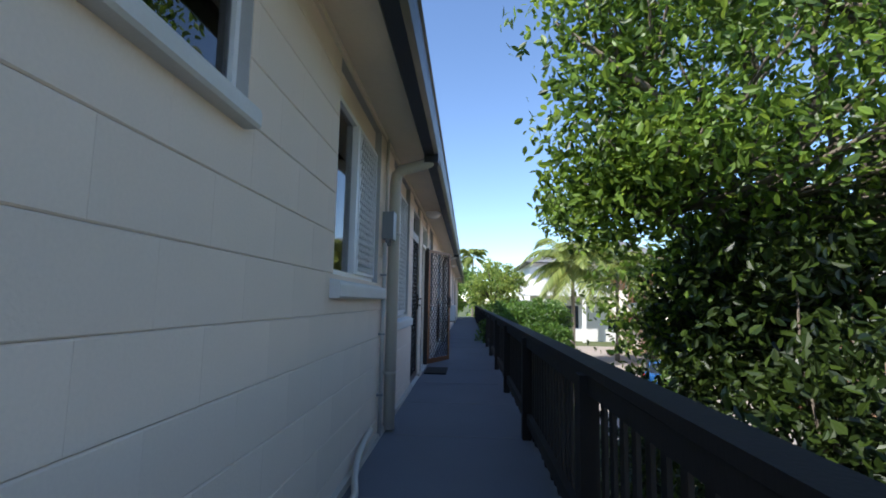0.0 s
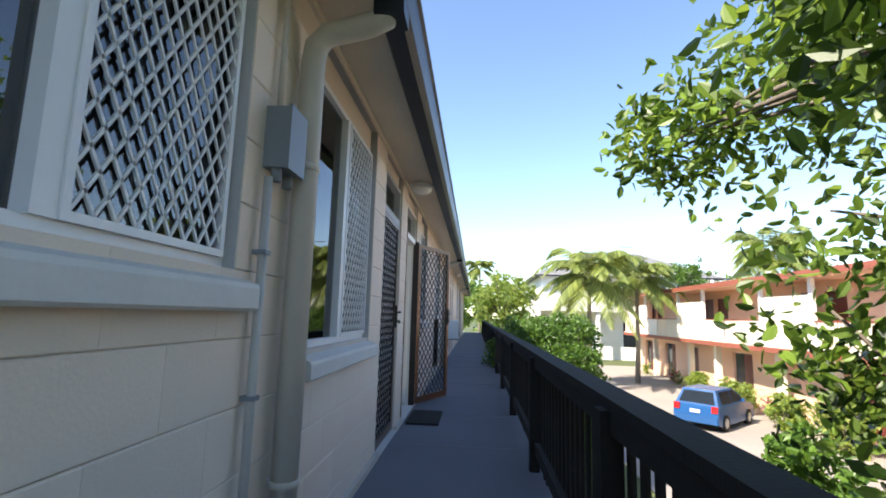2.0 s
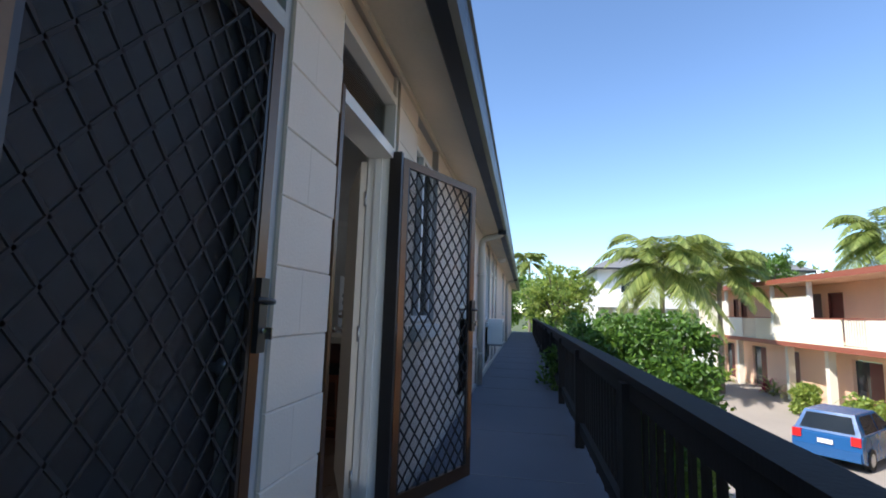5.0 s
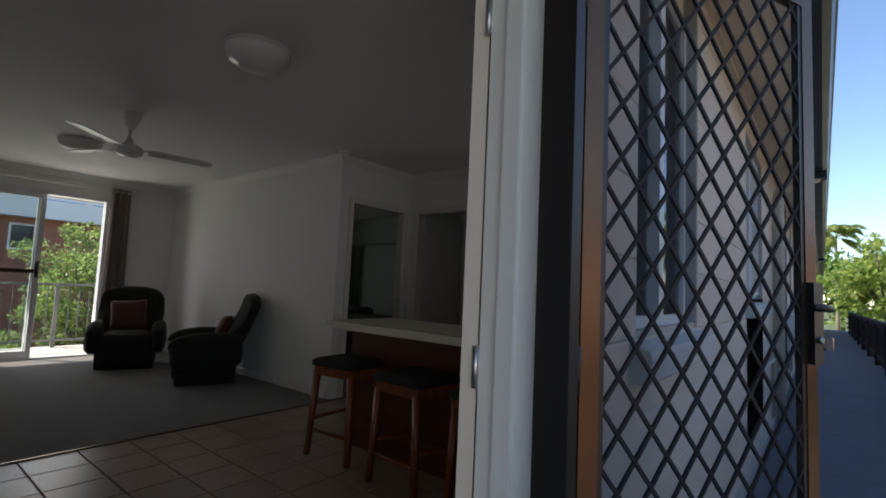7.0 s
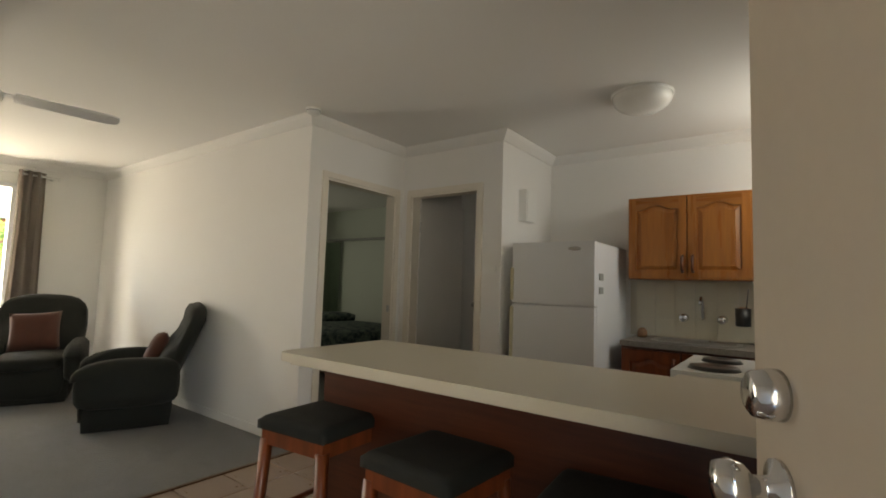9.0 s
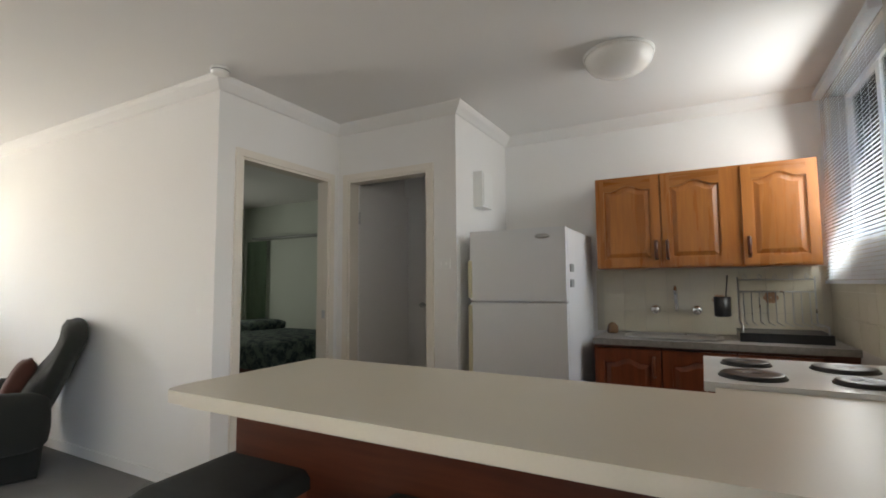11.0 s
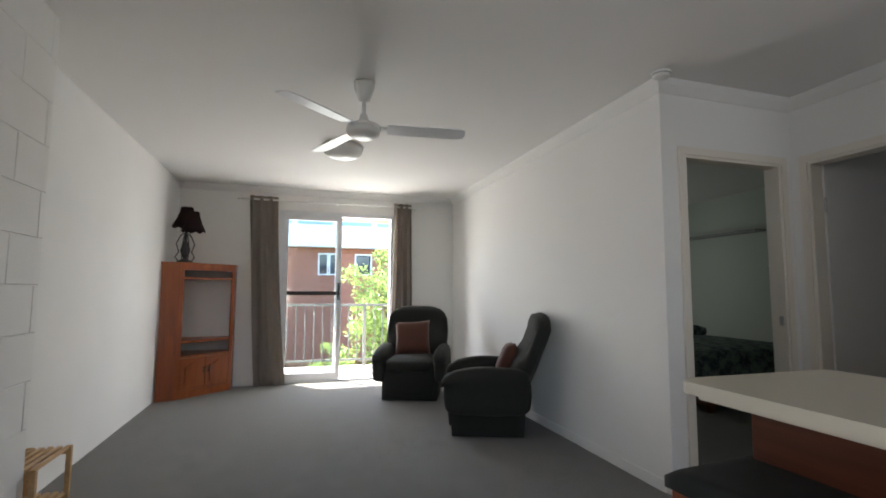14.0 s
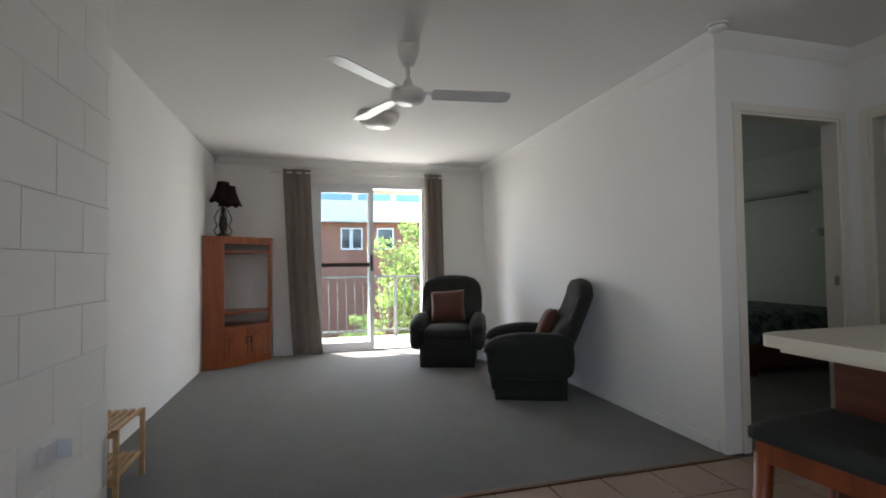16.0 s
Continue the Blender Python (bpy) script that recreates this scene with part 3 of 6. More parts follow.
def door_frame(a, b, hi, frame_mat, label):
    f = thing("door_frame", label, "door frame", (0, 0, 0), 0, "", "structure")
    head = 2.09
    piece("jamb", [(0.55, 0.652, a, a + 0.03, 0.0, 2.58)], frame_mat, f, "", 0.004)
    piece("jamb", [(0.495, 0.652, b - 0.035, b, 0.0, 2.58)], frame_mat, f, "", 0.004)
    piece("door_stop", [(0.545, 0.585, b - 0.05, b - 0.035, 0.0, head - 0.03), (0.545, 0.585, a + 0.035, a + 0.05, 0.0, head - 0.03)], frame_mat, f, "", 0.003)
    piece("head", [(0.50, 0.652, a + 0.035, b - 0.035, head - 0.03, head + 0.03)], frame_mat, f, "", 0.004)
    piece("head_panel", [(0.55, 0.63, a + 0.035, b - 0.035, hi, 2.58)], M_BLOCK, f, "cream painted head panel")
    piece("transom_head", [(0.50, 0.652, a + 0.035, b - 0.035, hi - 0.04, hi)], frame_mat, f, "", 0.004)
    pane = piece("transom_pane", [(0.58, 0.585, a + 0.035, b - 0.035, head + 0.03, hi - 0.04)], M_GLASS, f, "obscure transom pane")
    piece("threshold", [(0.50, OUT + 0.03, a, b, -0.02, 0.022)], M_SILL, f, "worn painted threshold", 0.004)
    return f


door_frame(5.70, 6.60, 2.44, M_REVEAL, "grey blue painted frame of the neighbouring door")
door_frame(7.02, 7.93, 2.44, M_TRIM, "white painted frame of the open front door")
for key in ("d3", "d4", "d5"):
    a, b = H[key][:2]
    door_frame(a, b, 2.44, M_TRIM, "white painted frame of a door further along")
    d = thing("security_door", "closed bronze security screen door of another flat", "door", (0.645, b - 0.02, 0.03), 180, "screen doors")
    security_leaf(d, b - a - 0.04, 2.03, False)

# the neighbour's closed screen door, hinged on its near side
d1 = thing("security_door", "closed bronze security screen door with diamond grille", "door", (0.642, 5.735, 0.03), 0, "screen doors")
security_leaf(d1, 0.83, 2.03)
solid("neighbour_door", [(0.50, 0.535, 5.735, 6.565, 0.03, 2.06)], material("dark_door_paint", (0.075, 0.068, 0.066), 0.6, 0.15, 3, 40, 0.1), "closed dark inner door behind a screen", "door", "structure", 0.003)
bm = bmesh.new()
lathe(bm, [(0.012, 0), (0.012, 0.03), (0.026, 0.045), (0.03, 0.06), (0.02, 0.078), (0.002, 0.08)], (0, 0, 0), 14, pose(0.535, 6.49, 0.98, 0, 90, 0))
tagged(part("door_knob", bm, M_STEEL), "round steel knob on the neighbouring door", "knob")

# the open screen door, swung back towards the wall
d2 = thing("security_door", "open bronze security screen door with diamond grille", "door", (0.695, 7.945, 0.03), -25.7, "screen doors")
security_leaf(d2, 0.84, 2.05)
solid("screen_hinge_stile", [(0.632, 0.705, 7.888, 7.932, 0.02, 2.10)], M_DARKBR, "dark brown hinge stile of the screen door", "frame", "structure", 0.004)
solid("screen_lock_stile", [(0.634, 0.676, 7.018, 7.05, 0.02, 2.10)], M_BRONZE, "dark lock stile of the screen door", "frame", "structure", 0.004)

sk_plate = thing("strike_plate", "dark oval strike plate on the lock stile", "strike plate", (0.655, 7.05, 1.15))
piece("plate", [(-0.014, 0.014, 0, 0.004, -0.07, 0.07)], M_BLACK, sk_plate, "", 0.003)
piece("keeper", [(-0.006, 0.006, 0.004, 0.007, -0.045, 0.045)], M_STEEL, sk_plate, "steel keeper slot")

# the front door, swung in and back
leaf = thing("front_door", "cream painted front door standing wide open", "door", (0.487, 7.900, 0.012), 25.8)
bm = bmesh.new()
box(bm, -0.036, 0.0, 0.0, 0.82, 0.0, 2.03)
bevelled(bm, 0.003)
part("leaf", bm, material("cream_door_paint", (0.60, 0.52, 0.43), 0.45, 0.06, 3, 40, 0.05), leaf)
for z, prof, lab in ((0.995, [(0.032, 0), (0.032, 0.006), (0.013, 0.012), (0.012, 0.03), (0.024, 0.04), (0.029, 0.055), (0.024, 0.07), (0.004, 0.076)], "polished round knob"),
                     (1.10, [(0.03, 0), (0.03, 0.012), (0.026, 0.03), (0.02, 0.034), (0.002, 0.035)], "round deadlock")):
    bm = bmesh.new()
    lathe(bm, prof, (0, 0, 0), 20, Matrix.Translation((-0.036, 0.76, z)) @ pose(0, 0, 0, 0, -90, 0))
    part("knob" if z < 1 else "deadlock", bm, M_CHROME, leaf, lab)
for z in (0.2, 1.0, 1.8):
    bm = bmesh.new()
    cyl(bm, (-0.002, -0.008, z - 0.045), (-0.002, -0.008, z + 0.045), 0.008, n=8)
    part("hinge", bm, M_STEEL, leaf)

bm = bmesh.new()
box(bm, 0.74, 1.09, 6.93, 7.62, 0.0, 0.022)
bevelled(bm, 0.008)
tagged(part("doormat", bm, M_MAT), "flat black doormat on the walkway", "doormat")

# downpipes, meter box, conduit
def downpipe(y, label):
    p = thing("downpipe", label, "downpipe", (0, 0, 0), 0, "downpipes")
    bm = bmesh.new()
    tube(bm, [(0.735, y, 0.02), (0.735, y, 2.22), (0.745, y, 2.30), (0.79, y, 2.355), (0.98, y, 2.40), (1.045, y, 2.43), (1.06, y, 2.49)], 0.052, 16)
    part("pipe", bm, M_PIPE, p)
    for z in (0.5, 1.75):
        bm = bmesh.new()
        lathe(bm, [(0.053, -0.015), (0.057, -0.013), (0.057, 0.013), (0.053, 0.015)], (0.735, y, z), 16)
        box(bm, OUT, 0.70, y - 0.012, y + 0.012, z - 0.012, z + 0.012)
        part("bracket", bm, M_PIPE, p)
    bm = bmesh.new()
    box(bm, 1.005, 1.135, y - 0.07, y + 0.07, 2.415, 2.49)
    bevelled(bm, 0.012)
    part("gutter_outlet", bm, M_GUTTER, p, "dark gutter outlet")
    return p


downpipe(3.635, "cream painted round downpipe on the block wall")
downpipe(12.95, "cream painted round downpipe further along the wall")
downpipe(24.4, "cream painted round downpipe far along the wall")
mb = thing("junction_box", "grey electrical junction box on the wall", "electrical box", (0.67, 3.45, 1.675))
piece("body", [(0, 0.085, -0.075, 0.075, 0, 0.235)], M_GREYBOX, mb, "", 0.012)
piece("lid", [(0.085, 0.10, -0.08, 0.08, -0.005, 0.24)], M_GREYBOX, mb, "pale grey lid", 0.006)
for dy in (-0.05, 0.05):
    bm = bmesh.new()
    cyl(bm, (0.045, dy, 0.0), (0.045, dy, -0.05), 0.02, n=10)
    part("gland", bm, M_GREYBOX, mb)
cd = thing("conduit", "pale grey conduit pipe clipped to the wall", "conduit")
bm = bmesh.new()
tube(bm, [(0.70, 3.37, 1.635), (0.70, 3.37, 0.03)], 0.0165, 10)
part("pipe", bm, M_CONDUIT, cd)
for z in (0.35, 0.85, 1.35):
    piece("clip", [(0.67, 0.721, 3.349, 3.391, z, z + 0.016)], M_GREYBOX, cd, "", 0.003)
cd = thing("conduit", "thin conduit rising to the eave", "conduit")
bm = bmesh.new()
tube(bm, [(0.695, 3.43, 1.91), (0.695, 3.43, 2.58)], 0.013, 10)
part("pipe", bm, M_PIPE, cd)
bm = bmesh.new()
tube(bm, [(0.70, 3.02, 0.165), (0.70, 2.8, 0.15), (0.71, 2.55, 0.12), (0.74, 2.35, 0.06), (0.78, 2.2, 0.02), (0.80, 1.9, 0.016)], 0.022, 10)
tagged(part("drain_pipe", bm, M_PIPE), "painted drain pipe bending along the wall foot", "pipe")
bm = bmesh.new()
tube(bm, [(0.70, 11.6, 0.62), (0.70, 12.75, 0.62), (0.70, 12.81, 0.55), (0.70, 12.81, 0.0)], 0.018, 8)
tagged(part("water_pipe", bm, M_PIPE), "painted water pipe along the wall", "pipe")

# eave lights
def dome_light(name, at, radius, label, drop=0.09, rim=0.012):
    d = thing(name, label, "ceiling light", at, 0, "dome lights")
    bm = bmesh.new()
    lathe(bm, [(radius * 0.9, 0), (radius, -0.004), (radius, -rim), (radius * 0.93, -rim - 0.008)], (0, 0, 0), 32)
    part("base", bm, M_WPLAS, d, "white base ring")
    bm = bmesh.new()
    prof = [(radius * 0.97, -rim - 0.002)]
    for k in range(1, 9):
        a = k / 8 * math.pi / 2
        prof.append((max(radius * 0.97 * math.cos(a) ** 0.8, 0.003), -rim - drop * math.sin(a)))
    lathe(bm, prof, (0, 0, 0), 32)
    part("diffuser", bm, M_OPAL, d, "opal glass bowl")
    return d


dome_light("eave_light", (0.86, 6.67, 2.535), 0.12, "small round opal light under the eave", 0.08, 0.025)
dome_light("eave_light", (0.86, 17.4, 2.535), 0.12, "small round opal light under the eave", 0.08, 0.025)
dome_light("ceiling_light", (-0.62, 11.02, CEIL), 0.19, "round opal ceiling light over the kitchen", 0.11)
dome_light("ceiling_light", (-1.45, 8.38, CEIL), 0.19, "round opal ceiling light inside the front door", 0.11)
dome_light("ceiling_light", (-4.80, 8.37, CEIL), 0.19, "round opal ceiling light beyond the fan", 0.11)

# air conditioner far along the walkway
ac = thing("air_conditioner", "white outdoor air conditioner box on the wall", "air conditioner", (0.70, 15.0, 0.52))
piece("body", [(0, 0.3, 0, 0.75, 0, 0.5)], M_WPLAS, ac, "", 0.015)
for k in range(9):
    piece("louvre", [(0.30, 0.312, 0.06, 0.69, 0.05 + k * 0.045, 0.075 + k * 0.045)], M_RAIL, ac)
for y in (0.1, 0.62):
    piece("bracket", [(-0.03, 0.30, y, y + 0.04, -0.04, 0.0), (-0.03, 0.0, y, y + 0.04, -0.3, -0.04)], M_RAIL, ac)

# ---- fence ----
fence = thing("fence", "black stained timber railing along the walkway", "fence")
FX = 1.93
piece("top_rail", [(FX - 0.01, FX + 0.11, START, END, 0.845, 0.885)], M_FENCE, fence, "flat timber handrail", 0.006)
piece("upper_rail", [(FX - 0.006, FX + 0.034, START, END, 0.768, 0.842)], M_FENCE, fence, "", 0.005)
piece("lower_rail", [(FX - 0.006, FX + 0.034, START, END, 0.13, 0.215)], M_FENCE, fence, "", 0.005)
post_mesh = None
for k in range(19):
    y = -4.8 + k * 2.08
    if post_mesh is None:
        bm = bmesh.new()
        box(bm, 0.012, 0.086, -0.045, 0.045, -0.2, 0.8445)
        bevelled(bm, 0.006)
        post_mesh = mesh_of("post", bm, M_FENCE)
    p = new("post", post_mesh)
    p.parent, p.location = fence, (FX - 0.052, y, 0)
slat_meshes = []
for j in range(4):
    bm = bmesh.new()
    w = 0.020 + 0.0015 * j
    box(bm, 0, 0.016, -w, w, 0.05 - 0.01 * j, 0.842)
    bevelled(bm, 0.003, 1)
    slat_meshes.append(mesh_of("slat", bm, M_FENCE))
rng = random.Random(4)
y = START
while y < END:
    s = new("slat", slat_meshes[rng.randrange(4)])
    s.parent = fence
    s.matrix_basis = pose(FX + 0.036, y, rng.uniform(-0.012, 0.0), rng.uniform(-0.5, 0.5), 0, 0)
    y += 0.122 if y < 13 else 0.17

# ---- inside: room fabric ----
def cornice(runs):
    """Coved lengths, mitred: ends grow at outer corners (1) and shrink at inner ones (-1)."""
    bm = bmesh.new()
    out = [(0, CEIL - 0.075), (0.012, CEIL - 0.07), (0.03, CEIL - 0.052), (0.055, CEIL - 0.03), (0.07, CEIL - 0.01), (0.072, CEIL - 0.0005), (0, CEIL - 0.0005)]
    for axis, w, a, b, side, ea, eb in runs:
        ends = []
        for s, at in ((-ea, a), (eb, b)):
            ends.append([bm.verts.new((w + side * u, at + s * u, z) if axis == "x" else (at + s * u, w + side * u, z)) for u, z in out])
        bm.faces.new(ends[0][::-1])
        bm.faces.new(ends[1])
        for i in range(len(out)):
            bm.faces.new((ends[0][i], ends[0][(i + 1) % len(out)], ends[1][(i + 1) % len(out)], ends[1][i]))
    return tagged(part("cornice", bm, M_CEIL), "white coved plaster cornice", "cornice", "", "structure")


cornice([("x", FAR, LEFT, RIGHT, 1, -1, -1), ("y", RIGHT, FAR, NOOK_X, -1, -1, 1), ("x", NOOK_X, RIGHT, NOOK_Y, 1, 1, -1), ("y", NOOK_Y, NOOK_X, STUB_X, -1, -1, 1),
         ("x", STUB_X, NOOK_Y, BACK, 1, 1, -1), ("y", BACK, STUB_X, INN, -1, -1, 0)])
solid("skirting", [(FAR, -2.86, RIGHT - 0.012, RIGHT, 0.006, 0.075), (FAR, FAR + 0.012, 9.31, RIGHT, 0.006, 0.075), (FAR, FAR + 0.012, LEFT, 7.73, 0.006, 0.075)],
      M_WHITE, "low white skirting board", "skirting", "structure", 0.003)


def architrave(axis, plane, side, a, b, top, depth, label):
    """Doorway casing: faces stand proud on the side given, lining goes through."""
    f = thing("door_casing", label, "door frame", (0, 0, 0), 0, "", "structure")
    w, p0, p1 = 0.048, plane, plane + side * 0.014
    lo, hi = min(p0, p1), max(p0, p1)
    l0, l1 = (plane - side * depth, plane + side * 0.003)
    l0, l1 = min(l0, l1), max(l0, l1)

    def pc(name, u0, u1, q0, q1, z0, z1):
        piece(name, [(q0, q1, u0, u1, z0, z1) if axis == "x" else (u0, u1, q0, q1, z0, z1)], M_CASING, f, "", 0.004)
    pc("architrave", a - w, a, lo, hi, 0, top + w)
    pc("architrave", b, b + w, lo, hi, 0, top + w)
    pc("architrave", a, b, lo, hi, top, top + w)
    pc("lining", a - 0.001, a + 0.018, l0, l1, 0, top)
    pc("lining", b - 0.018, b + 0.001, l0, l1, 0, top)
    pc("lining", a + 0.018, b - 0.018, l0, l1, top - 0.018, top + 0.001)
    return f


architrave("x", NOOK_X, 1, 10.30, 11.11, 2.05, 0.1, "cream painted bedroom door casing")
architrave("y", NOOK_Y, -1, -2.70, -1.97, 2.05, 0.1, "cream painted bathroom door casing")
sp = thing("strike_plate", "small brass strike plate on the bedroom jamb", "strike plate", (NOOK_X - 0.03, 11.09, 1.0))
piece("plate", [(-0.015, 0.015, 0, 0.003, -0.03, 0.03)], M_STEEL, sp)

# bathroom door leaf, ajar
bl = thing("bathroom_door", "pale grey bathroom door standing wide open", "door", (-2.672, NOOK_Y + 0.102, 0.012), -1.5)
bm = bmesh.new()
box(bm, -0.035, 0, 0, 0.70, 0, 2.02)
bevelled(bm, 0.003)
part("leaf", bm, M_GREYW, bl)
for z in (0.2, 1.75):
    bm = bmesh.new()
    cyl(bm, (0.004, -0.004, z - 0.05), (0.004, -0.004, z + 0.05), 0.008, n=8)
    part("hinge", bm, M_STEEL, bl)
tr = thing("towel_rail", "dull metal towel rail on the bathroom wall", "towel rail", (-2.60, 12.18, 1.03))
bm = bmesh.new()
tube(bm, [(0.0, 0.0, 0.0), (0.0, -0.05, 0.0), (0.02, -0.07, 0.006), (0.60, -0.07, 0.012)], 0.011)
part("bar", bm, M_RAIL, tr)
bm = bmesh.new()
cyl(bm, (0.0, -0.012, 0.0), (0.0, 0.0, 0.0), 0.026, n=16)
part("mount", bm, M_RAIL, tr)

# switch and tiles by the bathroom door, powerpoint on the block wall
ls = thing("light_switch", "white double light switch plate", "light switch", (-1.845, NOOK_Y, 1.37))
piece("plate", [(-0.055, 0.055, -0.01, 0, -0.036, 0.036)], M_WPLAS, ls, "", 0.004)
for dx in (-0.02, 0.02):
    piece("rocker", [(dx - 0.007, dx + 0.007, -0.015, -0.01, -0.012, 0.012)], M_WPLAS, ls, "", 0.002)
pp = thing("power_outlet", "white double power outlet on the block wall", "power outlet", (-2.60, 6.862, 0.47))
piece("plate", [(-0.058, 0.058, 0, 0.012, -0.036, 0.036)], M_WPLAS, pp, "", 0.004)
piece("plug", [(-0.105, -0.04, 0.0, 0.06, -0.04, 0.03)], M_WPLAS, pp, "white plug adaptor", 0.006)
sd = thing("smoke_alarm", "round white smoke alarm on the ceiling", "smoke alarm", (-2.70, 10.05, CEIL))
bm = bmesh.new()
lathe(bm, [(0.055, 0), (0.055, -0.012), (0.052, -0.016), (0.05, -0.03), (0.036, -0.036), (0.002, -0.037)], (0, 0, 0), 24)
part("body", bm, M_WPLAS, sd)
bm = bmesh.new()
lathe(bm, [(0.0535, -0.014), (0.0542, -0.016), (0.0542, -0.019), (0.053, -0.021)], (0, 0, 0), 24)
part("vent", bm, M_RAIL, sd)
wb = thing("wall_vent_box", "white wall mounted chime box", "wall box", (STUB_X, 11.60, 1.80))
piece("body", [(0, 0.075, -0.10, 0.10, 0, 0.27)], M_WPLAS, wb, "", 0.008)
piece("cover", [(0.075, 0.082, -0.085, 0.085, 0.015, 0.255)], M_WPLAS, wb, "", 0.003)

# ---- balcony door, curtains ----
sl = thing("balcony_door", "white aluminium sliding glass door standing half open", "sliding door", (0, 0, 0), 0, "", "structure")
Y0, Y1, TOP = 7.77, 9.27, 2.22
piece("door_frame", [(FAR - 0.14, FAR - 0.02, Y0, Y0 + 0.04, 0, TOP), (FAR - 0.14, FAR - 0.02, Y1 - 0.04, Y1, 0, TOP),
                     (FAR - 0.14, FAR - 0.02, Y0 + 0.04, Y1 - 0.04, TOP - 0.05, TOP), (FAR - 0.16, FAR + 0.0, Y0 + 0.04, Y1 - 0.04, 0, 0.03)], M_ALU, sl, "", 0.004)


def slider(name, a, b, x, mat_frame, lab):
    p = piece(name, [(x - 0.018, x + 0.018, a, a + 0.055, 0.03, TOP - 0.05), (x - 0.018, x + 0.018, b - 0.055, b, 0.03, TOP - 0.05),
                     (x - 0.018, x + 0.018, a + 0.055, b - 0.055, 0.03, 0.12), (x - 0.018, x + 0.018, a + 0.055, b - 0.055, TOP - 0.11, TOP - 0.05)], mat_frame, sl, lab, 0.004)
    g = piece("pane", [(x - 0.003, x + 0.003, a + 0.055, b - 0.055, 0.12, TOP - 0.11)], M_CLEAR, p)
    g.visible_shadow = False
    return p


slider("fixed_panel", Y0 + 0.04, 8.550, FAR - 0.11, M_ALU, "fixed glass panel")
ps = slider("sliding_panel", Y0 + 0.06, 8.570, FAR - 0.06, M_ALU, "sliding glass panel pushed open")
piece("mid_rail", [(FAR - 0.09, FAR - 0.03, Y0 + 0.115, 8.515, 1.12, 1.17)], M_DARKBR, sl, "dark bronze mid rail", 0.003)
bm = bmesh.new()
tube(bm, [(FAR - 0.042, 8.545, 1.08), (FAR + 0.0, 8.545, 1.09), (FAR + 0.006, 8.545, 1.17), (FAR - 0.002, 8.545, 1.25), (FAR - 0.042, 8.545, 1.26)], 0.011)
box(bm, FAR - 0.044, FAR - 0.036, 8.525, 8.565, 1.06, 1.28)
part("pull_handle", bm, M_BLACK, sl, "black pull handle")


def curtain(name, ya0, ya1, yb0, yb1, z0, z1, x, folds, seed, label):
    """A gathered drop: folds swing in and out and the hem spreads."""
    r = random.Random(seed)
    c = thing(name, label, "curtain", (0, 0, 0), 0, "curtains")
    bm = bmesh.new()
    nu, nz = folds * 10, 26
    ph = [r.uniform(-0.5, 0.5) for _ in range(folds + 2)]
    grid = []
    for i in range(nz + 1):
        v = i / nz
        row = []
        a, b = ya0 + (yb0 - ya0) * v ** 1.3, ya1 + (yb1 - ya1) * v ** 1.3
        for k in range(nu + 1):
            u = k / nu
            f = u * folds
            amp = 0.042 * (0.75 + 0.35 * math.sin(f * 0.9 + seed)) * (1 + 0.25 * v)
            wob = 0.22 * math.sin(v * 3.1 + ph[int(f)] * 3) * v
            row.append(bm.verts.new((x + amp * math.sin((f + wob) * math.tau), a + (b - a) * u + 0.006 * math.sin(f * 9 + v * 5), z1 + (z0 - z1) * v)))
        grid.append(row)
    for p, q in zip(grid, grid[1:]):
        for k in range(nu):
            bm.faces.new((p[k], p[k + 1], q[k + 1], q[k])).smooth = True
    bmesh.ops.solidify(bm, geom=bm.faces[:], thickness=0.003)
    part("drape", bm, M_CURTAIN, c)
    for k in range(folds):
        yy = ya0 + (ya1 - ya0) * (k + 0.5) / folds
        bm = bmesh.new()
        lathe(bm, [(0.017, -0.002), (0.024, -0.002), (0.024, 0.002), (0.017, 0.002)], (0, 0, 0), 14, Matrix.Translation((x, yy, z1 - 0.045)) @ pose(0, 0, 0, 90, 0, 0))
        part("eyelet", bm, M_STEEL, c)
    return c


curtain("curtain", 7.415, 7.745, 7.545, 7.90, 0.015, 2.37, FAR + 0.10, 3, 3, "taupe eyelet curtain hanging open beside the balcony door")
curtain("curtain", 9.245, 9.485, 9.215, 9.545, 0.015, 2.37, FAR + 0.10, 3, 8, "taupe eyelet curtain gathered behind the armchair")
rod = thing("curtain_rod", "thin white curtain rod over the balcony door", "curtain rod")
bm = bmesh.new()
cyl(bm, (FAR + 0.10, 7.29, 2.325), (FAR + 0.10, 9.61, 2.325), 0.011, n=10)
part("rod", bm, M_WPLAS, rod)
for y in (7.29, 9.61):
    bm = bmesh.new()
    lathe(bm, [(0.002, -0.02), (0.014, -0.012), (0.018, 0), (0.014, 0.012), (0.002, 0.02)], (FAR + 0.10, y, 2.325), 12)
    part("finial", bm, M_WPLAS, rod)
for y in (7.35, 8.5, 9.56):
    piece("bracket", [(FAR, FAR + 0.10, y - 0.006, y + 0.006, 2.305, 2.318), (FAR, FAR + 0.006, y - 0.015, y + 0.015, 2.28, 2.34)], M_WPLAS, rod)

